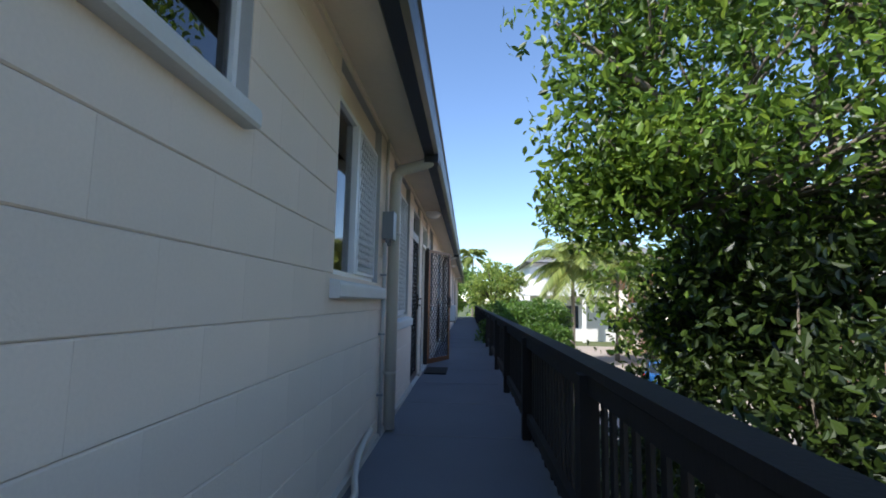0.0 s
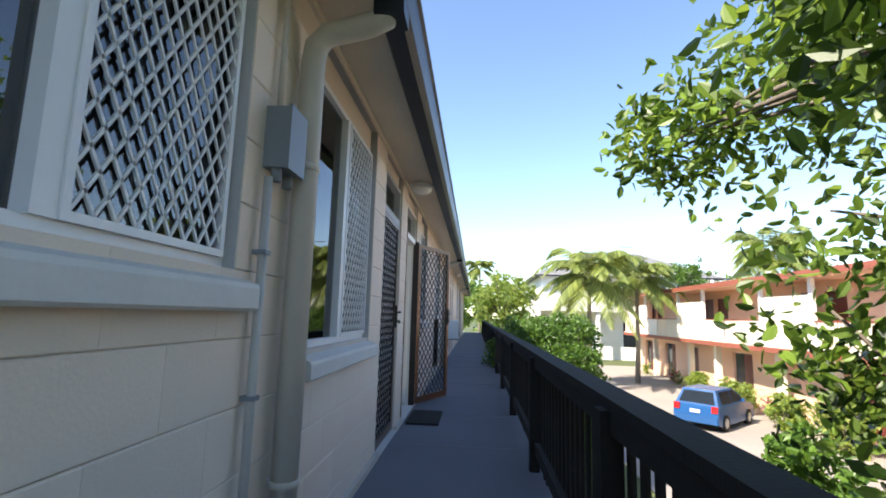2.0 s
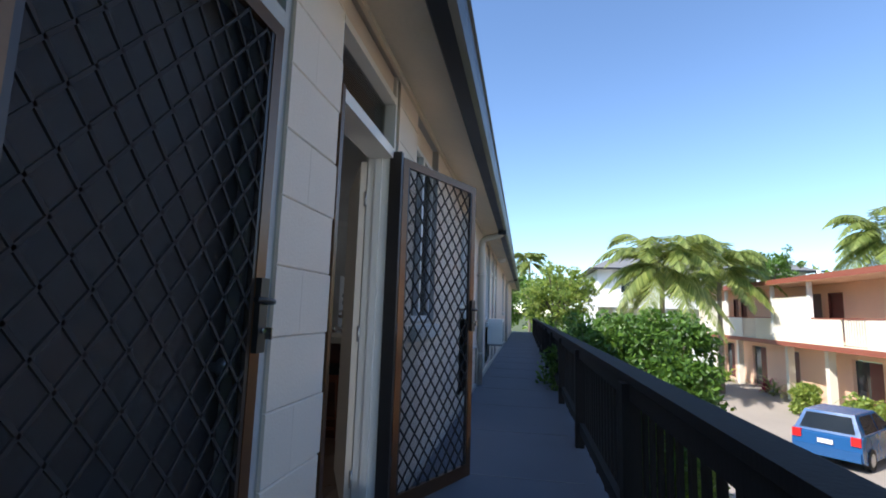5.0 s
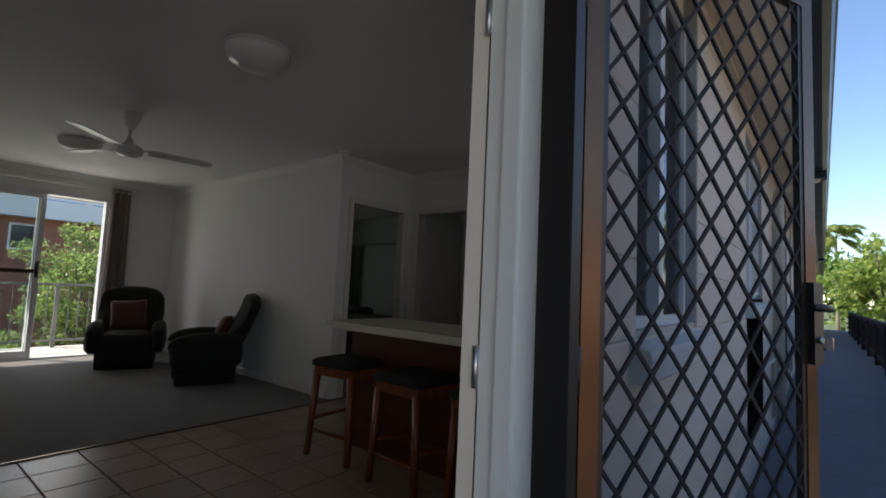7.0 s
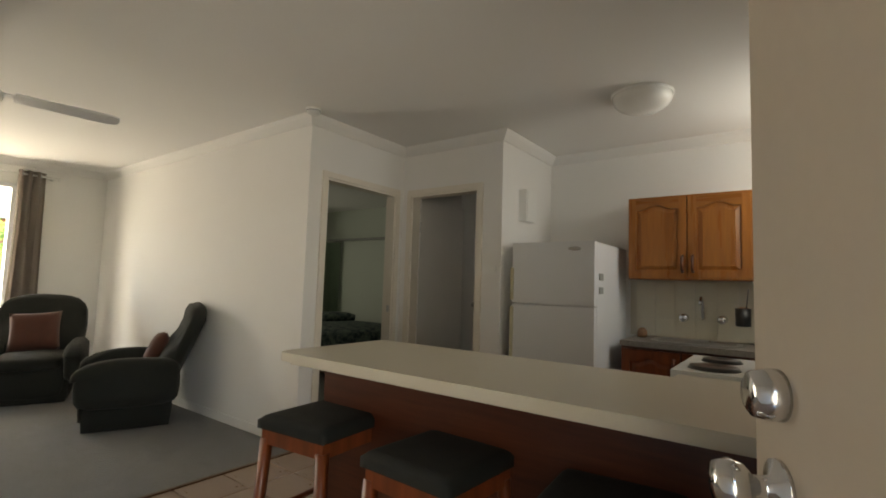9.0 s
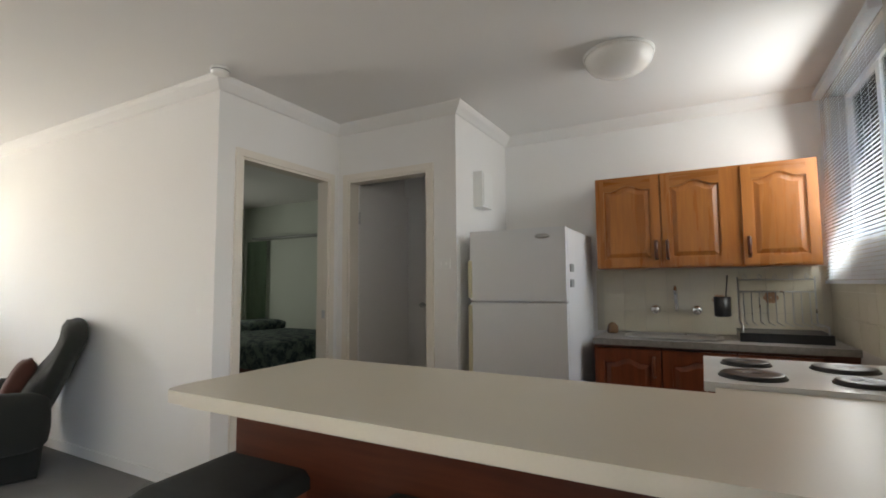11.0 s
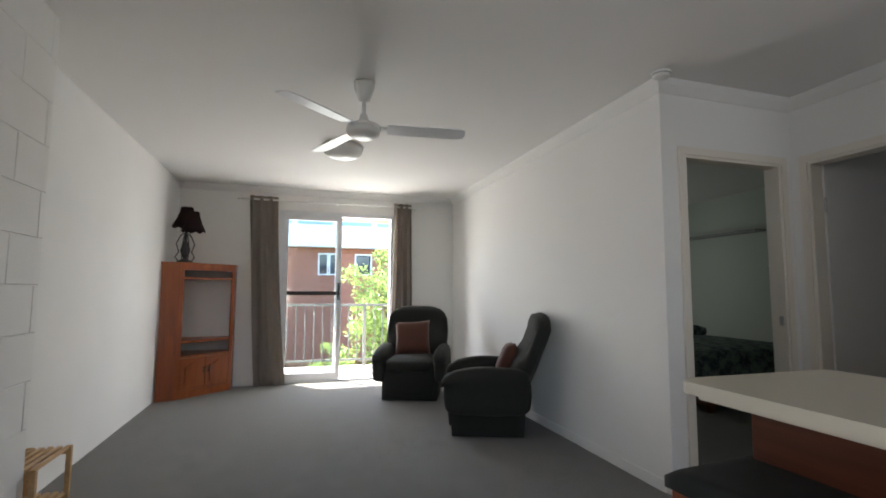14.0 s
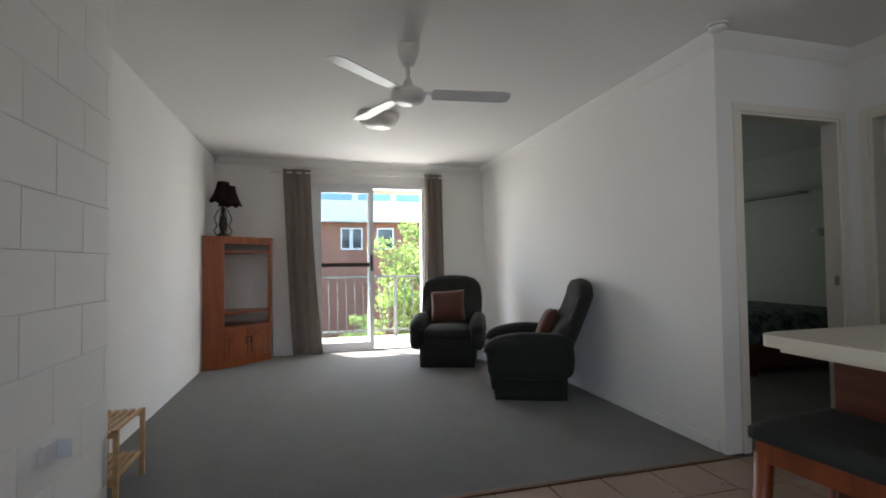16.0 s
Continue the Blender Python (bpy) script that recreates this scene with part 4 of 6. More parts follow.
# ---- kitchen ----
def panel_door(parent, x0, x1, z0, z1, y, name="door", arch=0.035, handle_x=None, handle_low=True):
    """A frame and raised panel door in a plane y, front towards -y, arched at the top of its panel."""
    st = 0.055
    d = piece(name, [(x0, x0 + st, y - 0.02, y, z0, z1), (x1 - st, x1, y - 0.02, y, z0, z1), (x0 + st, x1 - st, y - 0.02, y, z0, z0 + st)], M_PINE, parent, "", 0.003)
    xm, n = (x0 + x1) / 2, 12
    top = []
    for k in range(n + 1):
        u = k / n
        s = min(max((abs(u - 0.5) - 0.0) / 0.5, 0), 1)
        lift = arch * (0.5 + 0.5 * math.cos(math.pi * min(s * 1.35, 1)))
        top.append((x0 + st + (x1 - x0 - 2 * st) * u, z1 - st - arch + lift))
    bm = bmesh.new()
    prism(bm, top + [(x1 - st, z1), (x0 + st, z1)], "y", y - 0.02, y)
    part("top_rail", bm, M_PINEX, d)
    bm = bmesh.new()
    g = 0.0
    loop0 = [(x0 + st, z0 + st), (x1 - st, z0 + st)] + [(a, b) for a, b in reversed(top)]
    cx, cz = xm, (z0 + z1) / 2 - 0.01
    hw, hh = (x1 - x0) / 2 - st, (z1 - z0) / 2 - st
    rings = []
    for inset, yy in ((0.0, y - 0.006), (0.012, y - 0.005), (0.04, y - 0.016), (0.046, y - 0.016)):
        ring = []
        for a, b in loop0:
            ring.append(bm.verts.new((cx + (a - cx) * (1 - inset / hw), yy, cz + (b - cz) * (1 - inset / hh))))
        rings.append(ring)
    for p, q in zip(rings, rings[1:]):
        for k in range(len(p)):
            bm.faces.new((p[k], p[(k + 1) % len(p)], q[(k + 1) % len(p)], q[k]))
    bm.faces.new(rings[-1])
    part("raised_panel", bm, M_PINE, d)
    if handle_x is not None:
        hz = z0 + 0.05 if handle_low else z1 - 0.17
        bm = bmesh.new()
        tube(bm, [(handle_x, y - 0.02, hz), (handle_x, y - 0.045, hz + 0.012), (handle_x, y - 0.05, hz + 0.06), (handle_x, y - 0.045, hz + 0.108), (handle_x, y - 0.02, hz + 0.12)], 0.011, 8)
        part("handle", bm, M_RED, d, "dark timber pull handle")
    return d


uc = thing("wall_cupboard", "honey pine wall cupboard with three arched doors", "cupboard")
UX0, UX1, UY, UZ0, UZ1 = -0.92, 0.375, 11.84, 1.325, 1.975
piece("carcass", [(UX0, UX1, UY, BACK, UZ0, UZ1)], M_PINE, uc, "", 0.003)
panel_door(uc, UX0 + 0.005, -0.495, UZ0 + 0.012, UZ1 - 0.012, UY, "door", 0.035, -0.525)
panel_door(uc, -0.485, -0.085, UZ0 + 0.012, UZ1 - 0.012, UY, "door", 0.035, -0.455)
panel_door(uc, -0.02, 0.37, UZ0 + 0.012, UZ1 - 0.012, UY, "door", 0.035, 0.01)

# sink run along the back wall
sk = thing("sink_cabinet", "red brown timber base cabinet below the sink", "cabinet")
SX0, SX1, SY = -0.92, INN, 11.62
piece("carcass", [(SX0, SX1, SY + 0.02, BACK, 0.1, 0.82), (SX0, SX1, SY + 0.07, BACK, 0, 0.1)], M_RED, sk, "", 0.002)
for a in (SX0 + 0.01, SX0 + 0.42, SX0 + 0.83):
    d = panel_door(sk, a, a + 0.40, 0.12, 0.80, SY + 0.02, "door", 0.035, a + 0.36, False)
    for o in (d, *d.children):
        o.data.materials[0] = M_STOOL
bt = solid("sink_benchtop", [(SX0, SX1, SY - 0.02, BACK, 0.82, 0.86)], M_STONEB, "speckled grey sink benchtop", "benchtop", "", 0.004)
sink = thing("sink", "stainless steel drop in sink", "sink")
bm = bmesh.new()
cx, cy = -0.45, 11.88
rim = [(0.30, 0.20, 0.866), (0.30, 0.20, 0.868), (0.265, 0.165, 0.868), (0.255, 0.155, 0.855), (0.245, 0.145, 0.72), (0.05, 0.04, 0.715)]
rings = []
for hx, hy, z in rim:
    ring = []
    for k in range(24):
        a = k * math.tau / 24
        ca, sa = math.cos(a), math.sin(a)
        s = 1 / max(abs(ca) ** 4 + abs(sa) ** 4, 1e-6) ** 0.25
        ring.append(bm.verts.new((cx + hx * ca * s, cy + hy * sa * s, z)))
    rings.append(ring)
for p, q in zip(rings, rings[1:]):
    for k in range(24):
        bm.faces.new((p[k], p[(k + 1) % 24], q[(k + 1) % 24], q[k]))
bm.faces.new(rings[-1])
part("bowl", bm, M_STEEL, sink)
tp = thing("sink_taps", "chrome wall mounted sink taps and spout", "tap", (-0.43, BACK - 0.008, 1.03))
bm = bmesh.new()
tube(bm, [(0, 0, 0), (0, -0.05, 0.0), (0, -0.07, 0.02), (0, -0.075, 0.12), (0, -0.10, 0.16), (0, -0.15, 0.165), (0, -0.185, 0.14), (0, -0.19, 0.11)], 0.0115, 10)
part("spout", bm, M_CHROME, tp)
for dx in (-0.14, 0.13):
    bm = bmesh.new()
    lathe(bm, [(0.034, 0), (0.03, 0.012), (0.016, 0.02), (0.014, 0.045), (0.03, 0.055), (0.033, 0.07), (0.026, 0.082), (0.003, 0.085)], (0, 0, 0), 16, Matrix.Translation((dx, 0, 0)) @ pose(0, 0, 0, 90, 0, 0))
    part("tap_handle", bm, M_CHROME, tp)

rk = thing("dish_rack", "steel wire dish rack beside the sink", "dish rack", (0.16, 11.93, 0.86))
bm = bmesh.new()
for x in (-0.21, 0.21):
    tube(bm, [(x, -0.15, 0.02), (x, -0.15, 0.10), (x, 0.16, 0.10), (x, 0.17, 0.40)], 0.005, 6)
for z in (0.30, 0.38):
    tube(bm, [(-0.21, 0.168, z), (0.21, 0.168, z)], 0.004, 6)
part("frame", bm, M_STEEL, rk)
for k in range(9):
    bm = bmesh.new()
    x = -0.18 + k * 0.045
    tube(bm, [(x, -0.15, 0.10), (x, 0.16, 0.10), (x, 0.166, 0.30)], 0.003, 5)
    part("wire", bm, M_STEEL, rk)
for k in range(5):
    bm = bmesh.new()
    x = -0.17 + k * 0.085
    tube(bm, [(x, 0.168, 0.38), (x - 0.012, 0.168, 0.40), (x, 0.168, 0.418), (x + 0.012, 0.168, 0.40), (x, 0.168, 0.38)], 0.003, 5)
    part("hook", bm, M_STEEL, rk)
piece("drip_tray", [(-0.23, 0.23, -0.17, 0.18, 0.0, 0.055)], M_BLACK, rk, "black plastic tray", 0.012)
cc = thing("utensil_cup", "black utensil holder hanging on the rack", "utensil holder", (-0.15, 11.93, 1.0))
bm = bmesh.new()
lathe(bm, [(0.04, 0), (0.048, 0.005), (0.05, 0.13), (0.044, 0.13), (0.042, 0.01)], (0, 0, 0), 16)
part("cup", bm, M_BLACK, cc)
bm = bmesh.new()
tube(bm, [(0.01, 0, 0.02), (0.035, 0.01, 0.27)], 0.004, 6)
part("utensil", bm, M_BLACK, cc)
bm = bmesh.new()
lathe(bm, [(0.03, 0), (0.04, 0.01), (0.038, 0.05), (0.02, 0.075), (0.003, 0.08)], (-0.85, 11.98, 0.86), 14)
tagged(part("scrub_pot", bm, wood("brown_pot", (0.10, 0.05, 0.02), (0.22, 0.11, 0.05))), "small brown scourer pot on the benchtop", "pot")

# wall tiles behind the benches
splash = thing("splashback", "glossy cream wall tiles behind the benches", "tiles", (0, 0, 0), 0, "", "structure")
piece("grout_bed", [(STUB_X + 0.75, INN, BACK - 0.005, BACK, 0.86, UZ0)], M_SPLASHG, splash)
piece("grout_bed", [(INN - 0.005, INN, 9.15, BACK - 0.005, 0.86, 1.45)], M_SPLASHG, splash)
bm = bmesh.new()
box(bm, 0, 0.148, -0.006, 0, 0, 0.148)
bevelled(bm, 0.0025, 1)
tile_back = mesh_of("tile", bm, M_SPLASH)
bm = bmesh.new()
box(bm, -0.006, 0, 0, 0.148, 0, 0.148)
bevelled(bm, 0.0025, 1)
tile_side = mesh_of("tile", bm, M_SPLASH)
for i in range(9):
    for k in range(3):
        t = new("tile", tile_back)
        t.parent, t.location = splash, (-0.94 + i * 0.151, BACK - 0.005, 0.865 + k * 0.151)
for i in range(20):
    for k in range(4):
        t = new("tile", tile_side)
        if k > 1 and 9.17 + i * 0.151 > 10.72:
            if k > 2:
                bpy.data.objects.remove(t)
                continue
        t.parent, t.location = splash, (INN - 0.005, 9.15 + i * 0.151, 0.865 + k * 0.151)
for x, z in ((-0.16, 1.10), (0.14, 1.12)):
    bm = bmesh.new()
    for k in range(6):
        a = k * math.tau / 6
        lathe(bm, [(0.019, 0), (0.019, 0.0008)], (0, 0, 0), 10, Matrix.Translation((x + 0.026 * math.cos(a), BACK - 0.0112, z + 0.022 * math.sin(a))) @ pose(0, 0, 0, 90, 0, 0))
    part("flower_print", bm, M_SHADOWT, splash, "brown printed flower on a tile")

# breakfast bar
BX0, BF, BB = -1.785, 9.215, 9.93
bar = thing("breakfast_bar", "red stained timber breakfast bar with laminate top", "breakfast bar")
piece("front_panel", [(-1.68, INN, 9.42, 9.46, 0.0, 0.858)], M_RED, bar, "", 0.003)
piece("end_panel", [(-1.68, -1.65, 9.46, 9.88, 0.0, 0.858)], M_RED, bar, "", 0.003)
piece("back_panel", [(-1.65, -0.25, 9.84, 9.88, 0.08, 0.858)], M_RED, bar)
bm = bmesh.new()
r, ring = 0.05, []
for cx, cy, a0 in ((BX0 + r, BF + r + 0.05, 180), (INN - 0.006, BF, 270)):
    if a0 == 180:
        for k in range(7):
            a = radians(180 + 90 * k / 6)
            ring.append((cx + r * math.cos(a), cy + (r + 0.05) * math.sin(a)))
ring += [(INN - 0.012, BF), (INN - 0.012, 10.02), (-0.24, 10.02), (-0.24, BB)]
for k in range(5):
    a = radians(90 + 90 * k / 4)
    ring.append((BX0 + 0.04 + 0.04 * math.cos(a), BB - 0.04 + 0.04 * math.sin(a)))
prism(bm, ring, "z", 0.862, 0.90)
bevelled(bm, 0.012, 3, 50)
bench = thing("bar_benchtop", "cream laminate benchtop with rounded edge", "benchtop")
part("top", bm, M_BENCH, bench)
piece("edge_strip", [(BX0 + 0.07, INN - 0.012, BF + 0.03, BF + 0.05, 0.846, 0.862)], M_BENCH, bench, "", 0.003)

# stove
sv = thing("stove", "white enamel upright stove with four solid plates", "stove")
piece("body", [(-0.20, 0.44, 10.03, 10.60, 0.0, 0.885)], M_STOVE, sv, "", 0.006)
piece("hob", [(-0.27, 0.455, 10.025, 10.62, 0.885, 0.915)], M_STOVE, sv, "", 0.01)
piece("control_strip", [(-0.21, -0.20, 10.04, 10.59, 0.76, 0.885)], M_STOVE, sv, "", 0.004)
piece("oven_door", [(-0.225, -0.20, 10.05, 10.58, 0.16, 0.74)], M_BLACK, sv, "dark oven door", 0.006)
for i in range(5):
    bm = bmesh.new()
    lathe(bm, [(0.018, 0), (0.018, 0.02), (0.012, 0.026), (0.002, 0.027)], (0, 0, 0), 14, Matrix.Translation((-0.21, 10.1 + i * 0.1, 0.82)) @ pose(0, 0, 0, 0, -90, 0))
    part("control_knob", bm, M_BLACK, sv)
for x, y, q in ((-0.13, 10.17, 0.092), (-0.13, 10.44, 0.078), (0.16, 10.17, 0.078), (0.16, 10.44, 0.092)):
    bm = bmesh.new()
    lathe(bm, [(q + 0.006, 0), (q + 0.006, 0.004), (q, 0.006), (q, 0.012), (q - 0.008, 0.014), (q * 0.3, 0.0135), (q * 0.25, 0.011), (0.002, 0.011)], (x, y, 0.915), 28)
    part("hotplate", bm, M_BLACK, sv, "black solid hotplate")
mg = solid("oven_towel", [(-0.26, -0.262, 10.06, 10.14, 0.70, 0.885)], material("white_cloth", (0.75, 0.74, 0.72), 0.9, 0.08, 8, 160, 0.4), "white cloth hanging on the stove front", "cloth", "", 0.006)

# fridge
fr = thing("fridge", "white two door fridge with freezer on top", "fridge")
FXA, FXB, FY = -1.665, -1.005, 11.27
piece("cabinet", [(FXA, FXB, FY + 0.055, 12.08, 0.03, 1.58)], M_FRIDGE, fr, "", 0.008)
for nm, a, b in (("freezer_door", 1.112, 1.585), ("fridge_door", 0.07, 1.10)):
    d = piece(nm, [(FXA, FXB, FY, FY + 0.05, a, b)], M_FRIDGE, fr, "", 0.012, 3)
    piece("seal", [(FXA + 0.01, FXB - 0.01, FY + 0.05, FY + 0.055, a + 0.01, b - 0.01)], M_RAIL, d)
    piece("handle", [(FXA - 0.012, FXA + 0.012, FY - 0.012, FY + 0.03, a + (0.02 if a > 1 else 0.45), b - (0.2 if a > 1 else 0.02))],
          material("aged_ivory_plastic", (0.62, 0.56, 0.38), 0.4, 0.08, 6, 50, 0.02), d, "yellowed edge handle", 0.005)
bm = bmesh.new()
lathe(bm, [(0.05, 0), (0.048, 0.003), (0.002, 0.0035)], (0, 0, 0), 24, Matrix.Translation((FXB - 0.15, FY, 1.53)) @ pose(0, 0, 0, 90, 0, 0) @ Matrix.Diagonal((1, 0.32, 1, 1)))
part("badge", bm, M_STEEL, fr, "oval metal badge")
for z in (1.20, 1.30):
    piece("hinge_cover", [(FXB, FXB + 0.008, FY + 0.10, FY + 0.18, z, z + 0.05)], M_RAIL, fr, "grey clip on the side", 0.003)
for x in (FXA + 0.06, FXB - 0.06):
    bm = bmesh.new()
    cyl(bm, (x, FY + 0.12, 0), (x, FY + 0.12, 0.03), 0.02, n=10)
    part("foot", bm, M_BLACK, fr)

# kitchen blind
vb = thing("venetian_blind", "white slatted venetian blind over the kitchen window", "blind", (INN - 0.035, 10.91, 0))
piece("headrail", [(-0.02, 0.03, 0, 1.18, 2.40, 2.44)], M_BLIND, vb, "", 0.003)
bm = bmesh.new()
prof = [(-0.0075, -0.0100), (0.0008, 0.0008), (0.0075, 0.0100), (0.0070, 0.0104), (0.0002, 0.0013), (-0.0080, -0.0096)]
prism(bm, [(a, b) for a, b in prof], "y", 0.005, 1.175)
slat = mesh_of("slat", bm, M_BLIND)
for k in range(56):
    s = new("slat", slat)
    s.parent, s.location = vb, (0, 0, 1.245 + k * 0.0206)
piece("bottom_rail", [(-0.013, 0.013, 0.0, 1.18, 1.212, 1.232)], M_BLIND, vb, "", 0.003)
for y in (0.2, 0.59, 0.98):
    piece("ladder_cord", [(-0.014, -0.013, y - 0.001, y + 0.001, 1.23, 2.40), (0.013, 0.014, y - 0.001, y + 0.001, 1.23, 2.40)], M_BLIND, vb)
clk = thing("wall_clock", "round wall clock between door and window", "clock", (INN, 10.62, 1.98))
bm = bmesh.new()
lathe(bm, [(0.12, 0), (0.125, 0.01), (0.125, 0.03), (0.115, 0.036), (0.108, 0.03), (0.002, 0.03)], (0, 0, 0), 32, pose(0, 0, 0, 0, -90, 0))
part("case", bm, M_RAIL, clk, "grey plastic case")
bm = bmesh.new()
lathe(bm, [(0.106, 0.031), (0.002, 0.0315)], (0, 0, 0), 32, pose(0, 0, 0, 0, -90, 0))
part("face", bm, M_WPLAS, clk, "white dial")
for ang, ln in ((20, 0.08), (140, 0.055)):
    bm = bmesh.new()
    box(bm, -0.0345, -0.033, -0.004, 0.004, -0.01, ln, pose(0, 0, 0, ang, 0, 0))
    part("pointer", bm, M_BLACK, clk)
ib = thing("intercom_box", "white control box on the tiled wall", "wall box", (INN, 10.66, 1.42))
piece("body", [(-0.045, 0, -0.06, 0.06, 0, 0.13)], M_WPLAS, ib, "", 0.006)

# stools
def stool(at, turn):
    s = thing("bar_stool", "red stained timber bar stool with black vinyl seat", "stool", at, turn, "stools at the breakfast bar")
    h, w = 0.645, 0.178
    for sx in (-1, 1):
        for sy in (-1, 1):
            bm = bmesh.new()
            cyl(bm, (sx * (w - 0.015), sy * (w - 0.015), 0.56), (sx * (w + 0.012), sy * (w + 0.012), 0.0), 0.027, 0.02, 4)
            part("leg", bm, M_STOOL, s)
    fr0 = [(-w, w, -w, -w + 0.022, 0.54, 0.605), (-w, w, w - 0.022, w, 0.54, 0.605), (-w, -w + 0.022, -w + 0.022, w - 0.022, 0.54, 0.605), (w - 0.022, w, -w + 0.022, w - 0.022, 0.54, 0.605)]
    piece("seat_frame", fr0, M_STOOL, s, "", 0.003)
    for a, b in (((-w, -w), (w, -w)), ((-w, w), (w, w))):
        bm = bmesh.new()
        cyl(bm, (a[0], a[1], 0.17), (b[0], b[1], 0.17), 0.013, n=8)
        part("stretcher", bm, M_STOOL, s)
    for sx in (-1, 1):
        bm = bmesh.new()
        cyl(bm, (sx * w, -w, 0.24), (sx * w, w, 0.24), 0.013, n=8)
        part("stretcher", bm, M_STOOL, s)
    bm = bmesh.new()
    n, q = 18, w + 0.014
    grid = [[None] * (n + 1) for _ in range(n + 1)]
    for i in range(n + 1):
        for k in range(n + 1):
            u, v = i / n * 2 - 1, k / n * 2 - 1
            z = 0.636 + 0.022 * (1 - abs(u) ** 14) ** 0.5 * (1 - abs(v) ** 14) ** 0.5
            grid[i][k] = bm.verts.new((u * q, v * q, z))
    for i in range(n):
        for k in range(n):
            bm.faces.new((grid[i][k], grid[i + 1][k], grid[i + 1][k + 1], grid[i][k + 1])).smooth = True
    edge = [e for e in bm.edges if e.is_boundary]
    got = bmesh.ops.extrude_edge_only(bm, edges=edge)
    for v in got["geom"]:
        if isinstance(v, bmesh.types.BMVert):
            v.co.z = 0.603
    part("seat", bm, M_SEAT, s, "black vinyl padded seat")
    return s


st0 = stool((-1.52, 9.29, 0.0), 5)
copy_thing(st0, pose(-0.86, 9.25, 0.0, 0, 0, -3))
copy_thing(st0, pose(-0.27, 9.24, 0.0, 0, 0, 5))

# ---- ceiling fan ----
fan = thing("ceiling_fan", "white three blade ceiling fan at rest", "ceiling fan", (-3.40, 8.375, CEIL))
bm = bmesh.new()
lathe(bm, [(0.02, -0.13), (0.035, -0.12), (0.062, -0.05), (0.068, -0.012), (0.068, 0.0)], (0, 0, 0), 24)
part("canopy", bm, M_WPLAS, fan)
bm = bmesh.new()
cyl(bm, (0, 0, -0.26), (0, 0, -0.11), 0.013, n=12)
part("downrod", bm, M_WPLAS, fan)
bm = bmesh.new()
lathe(bm, [(0.02, -0.36), (0.07, -0.355), (0.10, -0.337), (0.108, -0.31), (0.10, -0.28), (0.06, -0.26), (0.03, -0.245), (0.024, -0.21), (0.02, -0.205)], (0, 0, 0), 28)
part("motor", bm, M_WPLAS, fan, "white round motor housing")
for ang in (83, -48, 203):
    m = pose(0, 0, -0.295, 0, 0, ang) @ pose(0, 0, 0, -10, 0, 0)
    bm = bmesh.new()
    prism(bm, [(0.15, -0.05), (0.16, -0.058), (0.60, -0.066), (0.645, -0.05), (0.655, 0), (0.645, 0.05), (0.60, 0.066), (0.16, 0.058), (0.15, 0.05)], "z", -0.003, 0.003)
    for v in bm.verts:
        v.co = m @ v.co
    b = part("blade", bm, M_ALU, fan, "pale grey blade")
    bm = bmesh.new()
    box(bm, 0.09, 0.21, -0.018, 0.018, 0.003, 0.009, m)
    box(bm, 0.06, 0.11, -0.014, 0.014, -0.012, 0.012, m)
    part("blade_iron", bm, M_ALU, b)

# ---- armchairs ----
def padded(bm, x0, x1, y0, y1, z0, z1, r, m=None, n=4):
    """A soft block: rounded edges and slightly swollen faces."""
    sub = bmesh.new()
    box(sub, x0, x1, y0, y1, z0, z1)
    bmesh.ops.subdivide_edges(sub, edges=sub.edges[:], cuts=n, use_grid_fill=True)
    c = Vector(((x0 + x1) / 2, (y0 + y1) / 2, (z0 + z1) / 2))
    h = Vector(((x1 - x0) / 2, (y1 - y0) / 2, (z1 - z0) / 2))
    for v in sub.verts:
        d = v.co - c
        inner = Vector([max(-(h[i] - r), min(h[i] - r, d[i])) for i in range(3)])
        off = d - inner
        if off.length > 1e-6:
            v.co = c + inner + off.normalized() * r
        s = [1 - min(abs(d[i]) / h[i], 1) ** 2 for i in range(3)]
        for i in range(3):
            if abs(abs(d[i]) - h[i]) < 1e-5:
                a, b = [s[k] for k in range(3) if k != i]
                v.co[i] += math.copysign(0.018 * a * b, d[i])
        v.co += Vector(noise.noise_vector(v.co * 7)) * 0.004
    for f in sub.faces:
        f.smooth = True
    if m is not None:
        for v in sub.verts:
            v.co = m @ v.co
    tmp = bpy.data.meshes.new("tmp")
    sub.to_mesh(tmp)
    sub.free()
    bm.from_mesh(tmp)
    bpy.data.meshes.remove(tmp)


